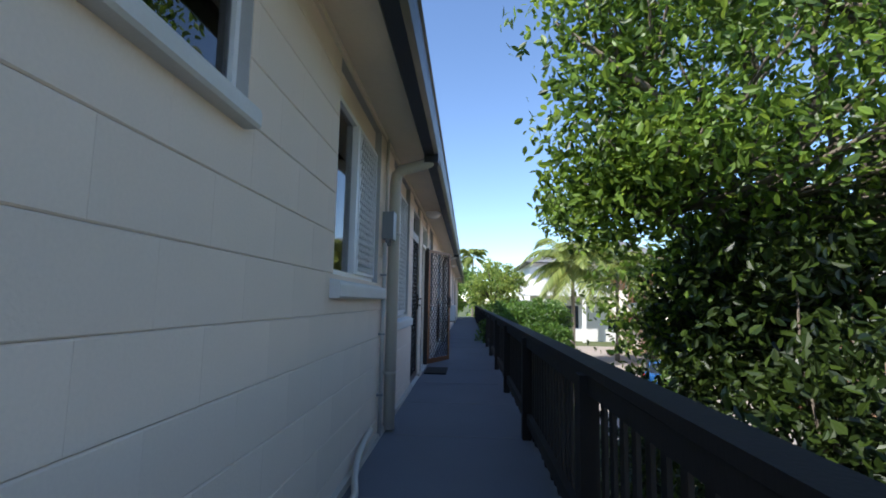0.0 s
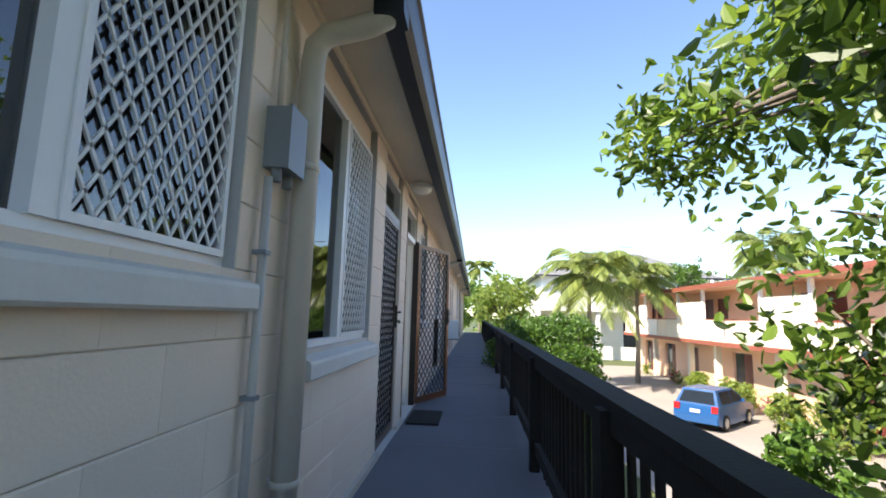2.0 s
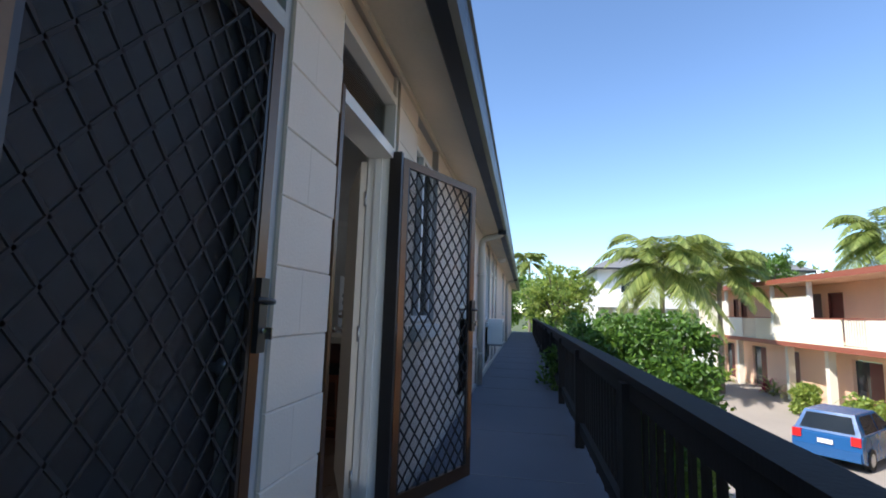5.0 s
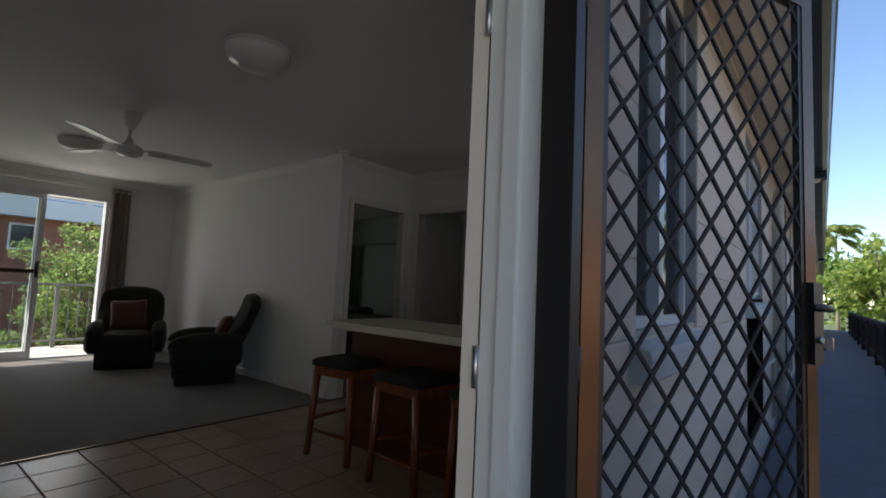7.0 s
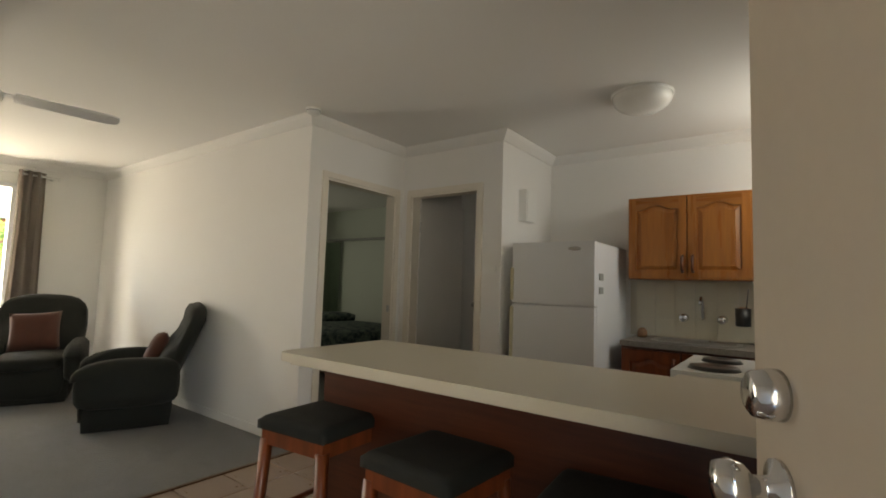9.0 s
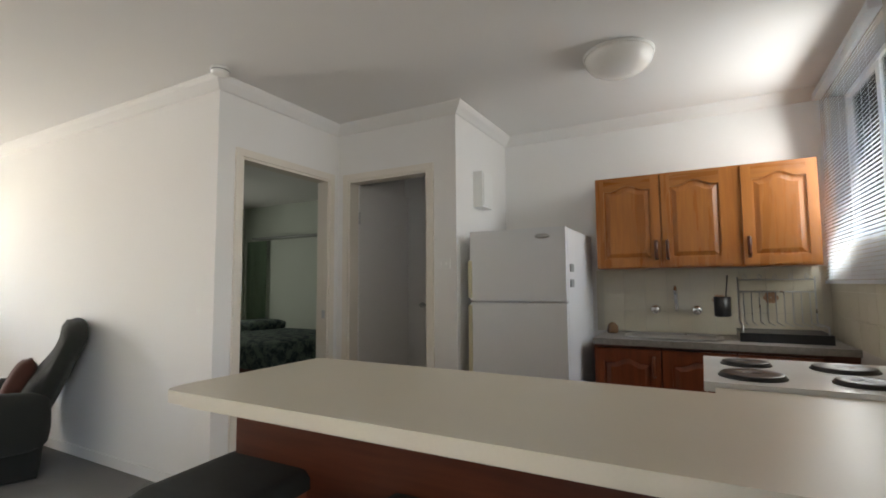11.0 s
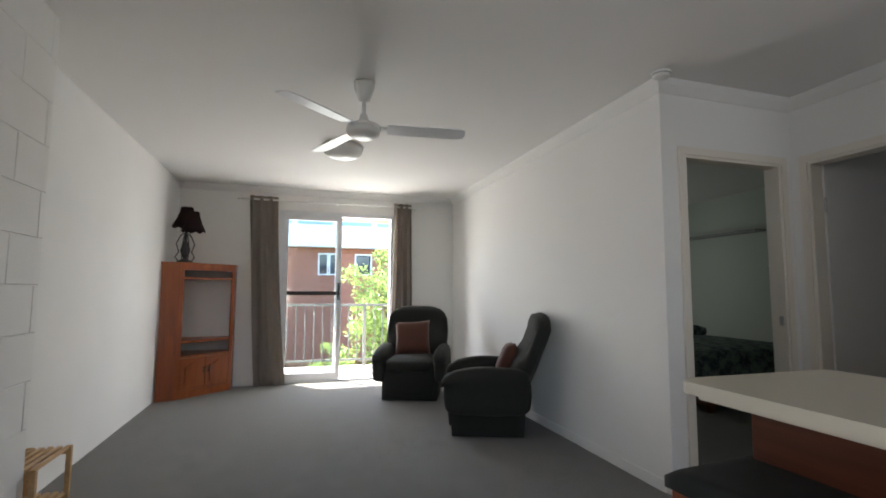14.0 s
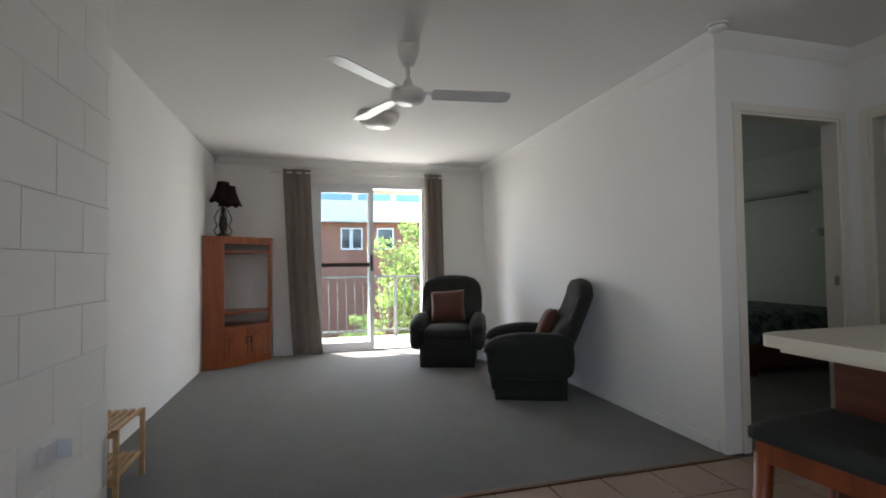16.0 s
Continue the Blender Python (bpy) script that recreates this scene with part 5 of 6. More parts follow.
def recliner(at, turn, label):
    """Faces +x of its own frame; origin under the middle of its base."""
    c = thing("recliner", label, "armchair", at, turn, "armchairs in the living room")
    bm = bmesh.new()
    padded(bm, -0.33, 0.27, -0.305, 0.305, 0.0, 0.36, 0.02, n=5)
    part("base", bm, M_RECLINER, c)
    bm = bmesh.new()
    padded(bm, -0.28, 0.33, -0.255, 0.255, 0.30, 0.445, 0.06, n=6)
    part("seat_cushion", bm, M_RECLINER, c)
    for s in (-1, 1):
        bm = bmesh.new()
        padded(bm, -0.36, 0.31, s * 0.335 - 0.075, s * 0.335 + 0.075, 0.20, 0.55, 0.055, n=7)
        for v in bm.verts:
            if v.co.z > 0.45:
                v.co.z -= 0.05 * max(0, v.co.x / 0.3) ** 2
                v.co.x += 0.03 * max(0, v.co.x / 0.3)
        part("armrest", bm, M_RECLINER, c)
    lean = Matrix.Translation((-0.27, 0, 0.36)) @ pose(0, 0, 0, 0, -22, 0)
    bm = bmesh.new()
    padded(bm, -0.07, 0.07, -0.355, 0.355, 0.0, 0.66, 0.065, None, n=8)
    for v in bm.verts:
        u = abs(v.co.y) / 0.345
        if v.co.z > 0.35:
            v.co.z -= 0.075 * u ** 4 * (v.co.z - 0.35) / 0.29
        if v.co.x > 0.05:
            v.co.x += 0.03 * math.sin(v.co.z / 0.64 * math.pi * 2.2)
    bmesh.ops.transform(bm, matrix=lean, verts=bm.verts[:])
    part("backrest", bm, M_RECLINER, c)
    bm = bmesh.new()
    padded(bm, 0.24, 0.30, -0.26, 0.26, 0.07, 0.34, 0.025, n=4)
    part("footrest", bm, M_RECLINER, c)
    return c


def cushion(m, label, s=0.205):
    bm = bmesh.new()
    n = 12
    for side in (1, -1):
        g = []
        for i in range(n + 1):
            row = []
            for k in range(n + 1):
                u, v = i / n * 2 - 1, k / n * 2 - 1
                pinch = 1 - 0.07 * (1 - abs(u) ** 2) * abs(v) ** 4 - 0.07 * (1 - abs(v) ** 2) * abs(u) ** 4
                row.append(bm.verts.new((side * 0.065 * ((1 - u ** 4) * (1 - v ** 4)) ** 0.6, u * s * pinch, v * s * pinch)))
            g.append(row)
        for i in range(n):
            for k in range(n):
                bm.faces.new((g[i][k], g[i + 1][k], g[i + 1][k + 1], g[i][k + 1])).smooth = True
    bmesh.ops.remove_doubles(bm, verts=bm.verts[:], dist=0.0005)
    for v in bm.verts:
        v.co = m @ v.co
    return tagged(part("cushion", bm, M_CUSHION), label, "cushion", "cushions on the armchairs")


CHA, CHB = (-5.79, 9.29, 0.006), (-4.42, 9.60, 0.006)
TA, TB = -21.5, 248.5
recliner(CHA, TA, "dark green fabric recliner facing the room")
recliner(CHB, TB, "dark green fabric recliner backed to the white wall")
for at, tn in ((CHA, TA), (CHB, TB)):
    cushion(pose(*at, 0, 0, tn) @ Matrix.Translation((-0.12 if at is CHA else -0.20, -0.02, 0.635 if at is CHA else 0.585)) @ pose(0, 0, 0, 4, -24, 0), "square rust brown cushion on a recliner", 0.205 if at is CHA else 0.16)

# ---- corner cabinet and lamp ----
cab = thing("corner_cabinet", "orange pine corner television cabinet with open shelves", "cabinet")
P0, P1, P2, P3 = (-6.865, 6.615), (-6.22, 6.615), (-6.25, 6.79), (-6.70, 7.29)
P4 = (-6.865, 7.29)
H1 = 1.485


def slab(name, z0, z1, grow=0.0, lab=""):
    bm = bmesh.new()
    cxx = sum(p[0] for p in (P0, P1, P2, P3, P4)) / 5
    cyy = sum(p[1] for p in (P0, P1, P2, P3, P4)) / 5
    prism(bm, [(cxx + (p[0] - cxx) * (1 + grow), cyy + (p[1] - cyy) * (1 + grow)) for p in (P0, P1, P2, P3, P4)], "z", z0, z1)
    bevelled(bm, 0.004)
    return part(name, bm, M_CABINET, cab, lab)


slab("plinth", 0.006, 0.075, 0.005)
slab("shelf", 0.075, 0.095, -0.02)
slab("shelf", 0.44, 0.462, -0.01)
slab("shelf", 0.60, 0.622, -0.03)
slab("shelf", 1.30, 1.325, -0.02)
slab("top", H1 - 0.025, H1, 0.02)
def upright(p, q, t, z0, z1, name):
    p, q = Vector((*p, 0)), Vector((*q, 0))
    d = (q - p).normalized()
    nrm = Vector((-d.y, d.x, 0)) * t
    bm = bmesh.new()
    prism(bm, [tuple(p.xy), tuple(q.xy), tuple((q + nrm).xy), tuple((p + nrm).xy)], "z", z0, z1)
    bevelled(bm, 0.003)
    return part(name, bm, M_CABINET, cab)


V1, V2, V3 = Vector(P1), Vector(P2), Vector(P3)
upright(P1, P2, 0.02, 0.075, H1 - 0.025, "side_panel")
upright(P3, P4, 0.02, 0.075, H1 - 0.025, "side_panel")
fd = (V3 - V2).normalized()
upright(tuple(V2), tuple(V2 + fd * 0.05), 0.022, 0.075, H1 - 0.025, "stile")
upright(tuple(V3 - fd * 0.035), tuple(V3), 0.022, 0.075, H1 - 0.025, "stile")
upright(tuple(V2 + fd * 0.05), tuple(V3 - fd * 0.035), 0.022, 1.40, H1 - 0.025, "head_rail")
for k in range(2):
    a = V2 + fd * (0.055 + k * 0.292)
    b = a + fd * 0.286
    d = upright(tuple(a), tuple(b), 0.02, 0.10, 0.435, "door")
    nrm = Vector((fd.y, -fd.x))
    bm = bmesh.new()
    for u0, u1, z0, z1 in ((0.05, 0.236, 0.15, 0.39),):
        pts = [(u0, z0), (u1, z0), (u1, z1 - 0.05), ((u0 + u1) / 2 + 0.05, z1 - 0.045), ((u0 + u1) / 2, z1), ((u0 + u1) / 2 - 0.05, z1 - 0.045), (u0, z1 - 0.05)]
        prism(bm, pts, "y", 0.0, 0.012)
    nm = Matrix(((fd.x, nrm.x, 0, a.x), (fd.y, nrm.y, 0, a.y), (0, 0, 1, 0), (0, 0, 0, 1)))
    bevelled(bm, 0.008, 2)
    for v in bm.verts:
        v.co = nm @ v.co
    part("raised_panel", bm, M_CABINET, d)
    kx = a + fd * (0.262 if k == 0 else 0.024) + nrm * 0.0
    bm = bmesh.new()
    tube(bm, [(kx.x, kx.y, 0.27), (kx.x + nrm.x * 0.03, kx.y + nrm.y * 0.03, 0.275), (kx.x + nrm.x * 0.03, kx.y + nrm.y * 0.03, 0.315), (kx.x, kx.y, 0.32)], 0.007, 6)
    part("handle", bm, M_DARKBR, d, "dark metal pull")

lamp = thing("table_lamp", "table lamp with dark scalloped shades on a metal frame", "lamp", (-6.50, 6.775, H1))
bm = bmesh.new()
lathe(bm, [(0.075, 0), (0.08, 0.01), (0.05, 0.03), (0.018, 0.045), (0.012, 0.06)], (0, 0, 0), 20)
part("base", bm, M_BLACK, lamp)
bm = bmesh.new()
lathe(bm, [(0.012, 0.05), (0.035, 0.08), (0.045, 0.13), (0.03, 0.19), (0.014, 0.22), (0.01, 0.32)], (0, 0, 0), 16)
part("stem", bm, material("dark_glass_stem", (0.06, 0.06, 0.065), 0.15, 0.2, 5, 40, 0.0), lamp)
for a in (0, 90, 180, 270):
    bm = bmesh.new()
    ca, sa = math.cos(radians(a + 30)), math.sin(radians(a + 30))
    tube(bm, [(ca * r, sa * r, z) for r, z in ((0.06, 0.015), (0.09, 0.06), (0.06, 0.11), (0.085, 0.19), (0.05, 0.27), (0.012, 0.30))], 0.0055, 6)
    part("scroll", bm, M_BLACK, lamp)
for k, (dx, dy, z, r) in enumerate(((0, 0, 0.36, 0.13), (0.03, 0.07, 0.315, 0.11))):
    bm = bmesh.new()
    n, rows = 32, []
    for rr, zz in ((r * 0.42, 0.20), (r * 0.5, 0.15), (r * 0.7, 0.08), (r * 0.95, 0.02), (r, 0.0)):
        rows.append([bm.verts.new((dx + rr * math.cos(q * math.tau / n) * (1 + 0.04 * math.cos(q * math.tau / 4)), dy + rr * math.sin(q * math.tau / n),
                                   z + zz + (0.012 * math.cos(q * math.tau / 4) if zz < 0.01 else 0))) for q in range(n)])
    for p, q in zip(rows, rows[1:]):
        for i in range(n):
            bm.faces.new((p[i], p[(i + 1) % n], q[(i + 1) % n], q[i])).smooth = True
    bmesh.ops.solidify(bm, geom=bm.faces[:], thickness=0.003)
    part("shade", bm, M_LAMPSHADE, lamp, "dark burgundy scalloped shade")

lamp.scale = (1.15, 1.15, 1.15)

# ---- shoe rack ----
sr = thing("shoe_rack", "two tier bamboo slatted shoe rack", "shoe rack", (-3.165, 6.70, 0.006))
for x in (-0.36, 0.0):
    for y in (0.0, 0.175):
        piece("post", [(x, x + 0.022, y, y + 0.022, 0, 0.36)], M_BAMBOO, sr, "", 0.004)
    for z in (0.09, 0.32):
        piece("side_rail", [(x + 0.003, x + 0.019, 0.022, 0.175, z, z + 0.026)], M_BAMBOO, sr, "", 0.003)
for z in (0.117, 0.347):
    for k in range(5):
        piece("slat", [(-0.36, 0.022, 0.010 + k * 0.039, 0.032 + k * 0.039, z, z + 0.011)], M_BAMBOO, sr, "", 0.003)

# ---- bedroom ----
bed = thing("bed", "bed with dark teal patterned quilt", "bed", (-4.95, 12.55, 0.004))
piece("base", [(-0.95, 0.75, -0.7, 0.7, 0.08, 0.32)], M_RED, bed, "", 0.01)
bm = bmesh.new()
padded(bm, -0.97, 0.78, -0.72, 0.72, 0.30, 0.62, 0.07, n=10)
part("quilt", bm, M_BED, bed, "teal patterned quilt")
for y in (-0.35, 0.35):
    bm = bmesh.new()
    padded(bm, -0.93, -0.5, y - 0.3, y + 0.3, 0.6, 0.74, 0.06, n=5)
    part("pillow", bm, M_BED, bed)
for x in (-0.85, 0.65):
    for y in (-0.6, 0.6):
        piece("leg", [(x, x + 0.06, y - 0.03, y + 0.03, 0, 0.09)], M_RED, bed)
bs = thing("wall_lamp", "pale shell shaped bedroom wall lamp", "wall lamp", (-4.75, 13.6, 1.42))
bm = bmesh.new()
lathe(bm, [(0.02, 0), (0.10, 0.05), (0.14, 0.10), (0.13, 0.10), (0.02, 0.02)], (0, 0, 0), 20)
part("bowl", bm, M_OPAL, bs)
bm = bmesh.new()
cyl(bm, (0, -0.02, 0.03), (0, 0, 0.03), 0.03, n=12)
part("mount", bm, M_STEEL, bs)
rail = thing("wall_shelf", "thin dark wall shelf in the bedroom", "shelf", (-5.6, 13.42, 1.95))
piece("board", [(-0.9, 0.7, 0, 0.18, 0, 0.025)], M_RAIL, rail, "", 0.003)
curt = thing("bedroom_curtain", "pale green bedroom curtain", "curtain", (0, 0, 0), 0)
bm = bmesh.new()
rows = []
for i in range(2):
    rows.append([bm.verts.new((-6.75 + k * 0.018, 13.54 + 0.03 * math.sin(k * 0.9), 1.93 - i * 1.88)) for k in range(26)])
for k in range(25):
    bm.faces.new((rows[0][k], rows[0][k + 1], rows[1][k + 1], rows[1][k])).smooth = True
bmesh.ops.solidify(bm, geom=bm.faces[:], thickness=0.004)
part("drape", bm, M_GREENC, curt)

# ---- balcony ----
solid("balcony_floor", [(-8.35, FAR - 0.16, 4.0, 13.0, -0.2, -0.02)], material("balcony_tile", (0.62, 0.58, 0.52), 0.6, 0.08, 2, 30, 0.1), "pale balcony slab", "balcony", "structure")
solid("balcony_soffit", [(-8.25, FAR - 0.2, 4.0, 13.0, 2.36, 2.40), (-8.28, -8.25, 4.0, 13.0, 2.30, 2.52)], M_SOFFIT, "cream balcony ceiling and fascia", "soffit", "structure")
br = thing("balcony_railing", "grey painted steel balcony railing", "railing")
piece("handrail", [(-8.27, -8.22, 4.0, 13.0, 0.93, 0.97)], M_BALRAIL, br, "", 0.006)
piece("bottom_rail", [(-8.26, -8.23, 4.0, 13.0, 0.07, 0.10)], M_BALRAIL, br)
bm = bmesh.new()
cyl(bm, (0, 0, 0.10), (0, 0, 0.93), 0.009, n=6)
bal = mesh_of("baluster", bm, M_BALRAIL)
for k in range(66):
    o = new("baluster", bal)
    o.parent, o.location = br, (-8.245, 4.1 + k * 0.135, 0)
for k in range(6):
    piece("post", [(-8.27, -8.22, 4.4 + k * 1.55, 4.45 + k * 1.55, -0.02, 0.93)], M_BALRAIL, br)

# ---- loose detail of the shell: painted blocks ----
def lay_blocks(parent, courses, ranges, holes, module, place, mesh_for, key):
    cache = {}
    for k, (z0, z1) in enumerate(courses):
        spans = list(ranges)
        for h in holes:
            if h[2] < z1 - 0.02 and h[3] > z0 + 0.02:
                nxt = []
                for a, b in spans:
                    if h[1] <= a or h[0] >= b:
                        nxt.append((a, b))
                    else:
                        if h[0] - a > 0.03:
                            nxt.append((a, h[0]))
                        if b - h[1] > 0.03:
                            nxt.append((h[1], b))
                spans = nxt
        for a, b in spans:
            g = math.floor(a / module) * module + (0 if k % 2 else module / 2) - module
            while g < b:
                p, q = max(a, g), min(b, g + module)
                g += module
                if q - p < 0.03:
                    continue
                size = (round(q - p, 3), round(z1 - z0, 3))
                if size not in cache:
                    cache[size] = mesh_for(*size)
                o = new(key, cache[size])
                o.parent, o.location = parent, place(p, z0)


def front_block(length, height):
    bm = bmesh.new()
    g = 0.0008
    box(bm, -0.012, 0.0, 0.0003, length - 0.0003, g, height - g)
    fs = [f for f in bm.faces if f.calc_center_median().x > -0.001]
    es = [e for f in fs for e in f.edges if abs(e.verts[0].co.z - e.verts[1].co.z) < 1e-6]
    bmesh.ops.bevel(bm, geom=es, offset=0.0045, segments=1, affect="EDGES")
    es = [e for e in bm.edges if all(v.co.x > -0.0001 for v in e.verts) and abs(e.verts[0].co.y - e.verts[1].co.y) < 1e-6]
    bmesh.ops.bevel(bm, geom=es, offset=0.0009, segments=1, affect="EDGES")
    return mesh_of("block", bm, M_BLOCK)


def inner_block(length, height):
    bm = bmesh.new()
    g = 0.0003
    box(bm, g, length - g, -0.001, 0.010, g, height - g)
    fs = [f for f in bm.faces if f.calc_center_median().y > 0.009]
    es = [e for f in fs for e in f.edges]
    bmesh.ops.bevel(bm, geom=es, offset=0.0032, segments=1, affect="EDGES")
    return mesh_of("block", bm, M_WBLOCK)


COURSES = [(max(0.0, 0.156 + 0.226 * k), min(0.382 + 0.226 * k, 2.60)) for k in range(-1, 11)]
INNER = [(max(0.0, 0.125 + 0.216 * k), min(0.341 + 0.216 * k, CEIL)) for k in range(-1, 11)]
lay_blocks(wall_front, COURSES, [(-2.0, 10.4)], HOLES.values(), 0.452, lambda y, z: (OUT, y, z), front_block, "block")
bm = bmesh.new()
for k, (z0, z1) in enumerate(COURSES):
    for b in wall_boxes("x", OUT - 0.012, OUT, 10.4, END, z0 + 0.002, z1 - 0.002, HOLES.values()):
        n = max(1, int((b[3] - b[2]) / 0.4))
        for i in range(n):
            w = (b[3] - b[2]) / n
            box(bm, b[0], b[1], b[2] + i * w + 0.001, b[2] + (i + 1) * w - 0.001, b[4], b[5])
    for b in wall_boxes("x", OUT - 0.012, OUT, START, -2.0, z0 + 0.002, z1 - 0.002):
        box(bm, *b)
far_blocks = part("far_blocks", bm, M_BLOCK, wall_front)
tagged(far_blocks, "", "", "", "stuff")
solid("wall_base", [(OUT - 0.012, OUT, START, END, BASE, -0.24)], M_BLOCK, "painted lower storey wall", "wall", "structure")
lay_blocks(wall_left, INNER, [(-3.13, 0.46)], [], 0.44, lambda x, z: (x, 6.85, z), inner_block, "block")

# floor tiles of entry, kitchen and nook
bm = bmesh.new()
box(bm, 0.004, 0.296, 0.004, 0.296, -0.02, 0.0)
fs = [e for e in bm.edges if all(v.co.z > -0.001 for v in e.verts)]
bmesh.ops.bevel(bm, geom=fs, offset=0.002, segments=1, affect="EDGES")
tile_mesh = mesh_of("tile", bm, M_TILE)
for i in range(11):
    for k in range(18):
        x, y = -2.765 + i * 0.3, 6.86 + k * 0.3
        if x > 0.35 or (x < -1.9 and y > NOOK_Y - 0.05) or y > 12.1:
            continue
        t = new("tile", tile_mesh)
        t.parent, t.location = floor, (x, y, 0)
solid("carpet_strip", [(-2.785, -2.76, 6.86, RIGHT, -0.01, 0.008)], M_BRONZE, "thin metal carpet edge strip", "trim", "structure", 0.002)

def welded(name, boxes, mat, parent):
    """A wall of boxes whose shared corners are joined."""
    bm = bmesh.new()
    for b in boxes:
        box(bm, *b)
    bmesh.ops.remove_doubles(bm, verts=bm.verts[:], dist=0.0005)
    return part(name, bm, mat, parent)


# ---- plants ----
def leaf_mesh(name, spots, size, mat, seed, droop=0.3, narrow=0.5):
    """Folded pointed leaves, one at each spot, joined in one mesh."""
    r = np.random.default_rng(seed)
    n = len(spots)
    c = np.asarray(spots, float)
    d = r.normal(size=(n, 3))
    d[:, 2] -= droop
    d /= np.linalg.norm(d, axis=1, keepdims=True)
    q = r.normal(size=(n, 3))
    s = np.cross(d, q)
    s /= np.linalg.norm(s, axis=1, keepdims=True)
    up = np.cross(s, d)
    ln = (size * r.uniform(0.65, 1.3, n))[:, None]
    w = ln * narrow * 0.5
    base, tip = c - d * ln * 0.5, c + d * ln * 0.5 - up * ln * 0.06
    fold = up * w * 0.22
    a, b = c - d * ln * 0.2, c + d * ln * 0.18
    v = np.stack([base, a + s * w * 0.85 + fold, b + s * w * 0.9 + fold, tip, b - s * w * 0.9 + fold, a - s * w * 0.85 + fold], 1).reshape(-1, 3)
    f = np.arange(n * 6).reshape(n, 6)
    tri = np.concatenate([f[:, [0, 1, 2, 3]], f[:, [0, 3, 4, 5]]])
    me = bpy.data.meshes.new(name)
    me.from_pydata(v.tolist(), [], tri.tolist())
    me.materials.append(mat)
    return me


def clump_spots(centres, radius, each, seed, flat=0.8):
    r = np.random.default_rng(seed)
    out = []
    for c in centres:
        k = int(each * r.uniform(0.6, 1.4))
        p = r.normal(size=(k, 3))
        p /= np.linalg.norm(p, axis=1, keepdims=True)
        p *= (radius * r.uniform(0.7, 1.3)) * r.uniform(0.25, 1.0, (k, 1)) ** 0.6
        p[:, 2] *= flat
        out.append(np.asarray(c) + p)
    return np.concatenate(out)


def tree(name, label, base, trunk_top, crown_centre, crown_size, clumps, each, leaf, mat, seed, clump_r=0.4, trunk_r=0.14, category="tree", hollow=0.35, limbs=12, lobes=()):
    t = thing(name, label, category)
    r = np.random.default_rng(seed)
    b, tt, cc, cs = (np.asarray(q, float) for q in (base, trunk_top, crown_centre, crown_size))
    bm = bmesh.new()
    k1, k2 = b * 0.65 + tt * 0.35 + r.normal(size=3) * 0.08, b * 0.3 + tt * 0.7 + r.normal(size=3) * 0.1
    tube(bm, [b, k1, k2, tt], [trunk_r * 1.25, trunk_r, trunk_r * 0.85, trunk_r * 0.6], 10)
    part("trunk", bm, M_BARK, t)
    spots = []
    while len(spots) < clumps:
        p = r.uniform(-1, 1, 3)
        d = np.linalg.norm(p)
        lump = 0.80 + 0.35 * noise.noise(Vector((p[0] * 1.9 + seed, p[1] * 1.9, p[2] * 1.9)))
        if hollow < d < lump + 0.05:
            spots.append(cc + p * cs)
    for at, size, count in lobes:
        for _ in range(count):
            p = r.normal(size=3)
            spots.append(np.asarray(at) + p / np.linalg.norm(p) * r.uniform(0.2, 1.0) * np.asarray(size))
    bm = bmesh.new()
    ends = [spots[i] for i in r.choice(len(spots), min(limbs, len(spots)), replace=False)]
    for e in ends:
        m1 = tt * 0.6 + e * 0.4 + r.normal(size=3) * 0.12 + np.array((0, 0, 0.15))
        m2 = tt * 0.25 + e * 0.75 + r.normal(size=3) * 0.1
        tube(bm, [tt - (0, 0, 0.1), m1, m2, e], [trunk_r * 0.55, trunk_r * 0.36, trunk_r * 0.2, trunk_r * 0.06], 6)
    for s in spots:
        e = min(ends, key=lambda q: np.linalg.norm(q - s))
        if np.linalg.norm(e - s) > 0.15:
            root = e * 0.75 + tt * 0.25
            tube(bm, [root, (root + s) / 2 + r.normal(size=3) * 0.06, s], [trunk_r * 0.14, trunk_r * 0.09, trunk_r * 0.04], 4)
    part("branchwork", bm, M_BARK, t)
    crown = new("crown", leaf_mesh("crown", clump_spots(spots, clump_r, each, seed + 1), leaf, mat, seed + 2))
    crown.parent = t
    return t


def shrub(name, label, centre, size, clumps, each, leaf, mat, seed, clump_r=0.25, category="shrub"):
    t = thing(name, label, category)
    r = np.random.default_rng(seed)
    c, s = np.asarray(centre, float), np.asarray(size, float)
    spots = []
    while len(spots) < clumps:
        p = r.uniform(-1, 1, 3)
        d = np.linalg.norm(p)
        if 0.5 < d < 0.85 + 0.3 * noise.noise(Vector((p[0] * 2.3 + seed, p[1] * 2.3, p[2] * 2.3))):
            spots.append(c + p * s)
    bm = bmesh.new()
    foot = np.array((c[0], c[1], -2.72))
    for q in spots[::4]:
        m = foot * 0.5 + q * 0.5 + r.normal(size=3) * 0.1
        tube(bm, [foot + r.normal(size=3) * (0.12, 0.12, 0), m, q], [0.035, 0.022, 0.006], 5)
    part("branchwork", bm, M_BARK, t)
    f = new("foliage", leaf_mesh("foliage", clump_spots(spots, clump_r, each, seed + 1), leaf, mat, seed + 2, 0.1))
    f.parent = t
    return t


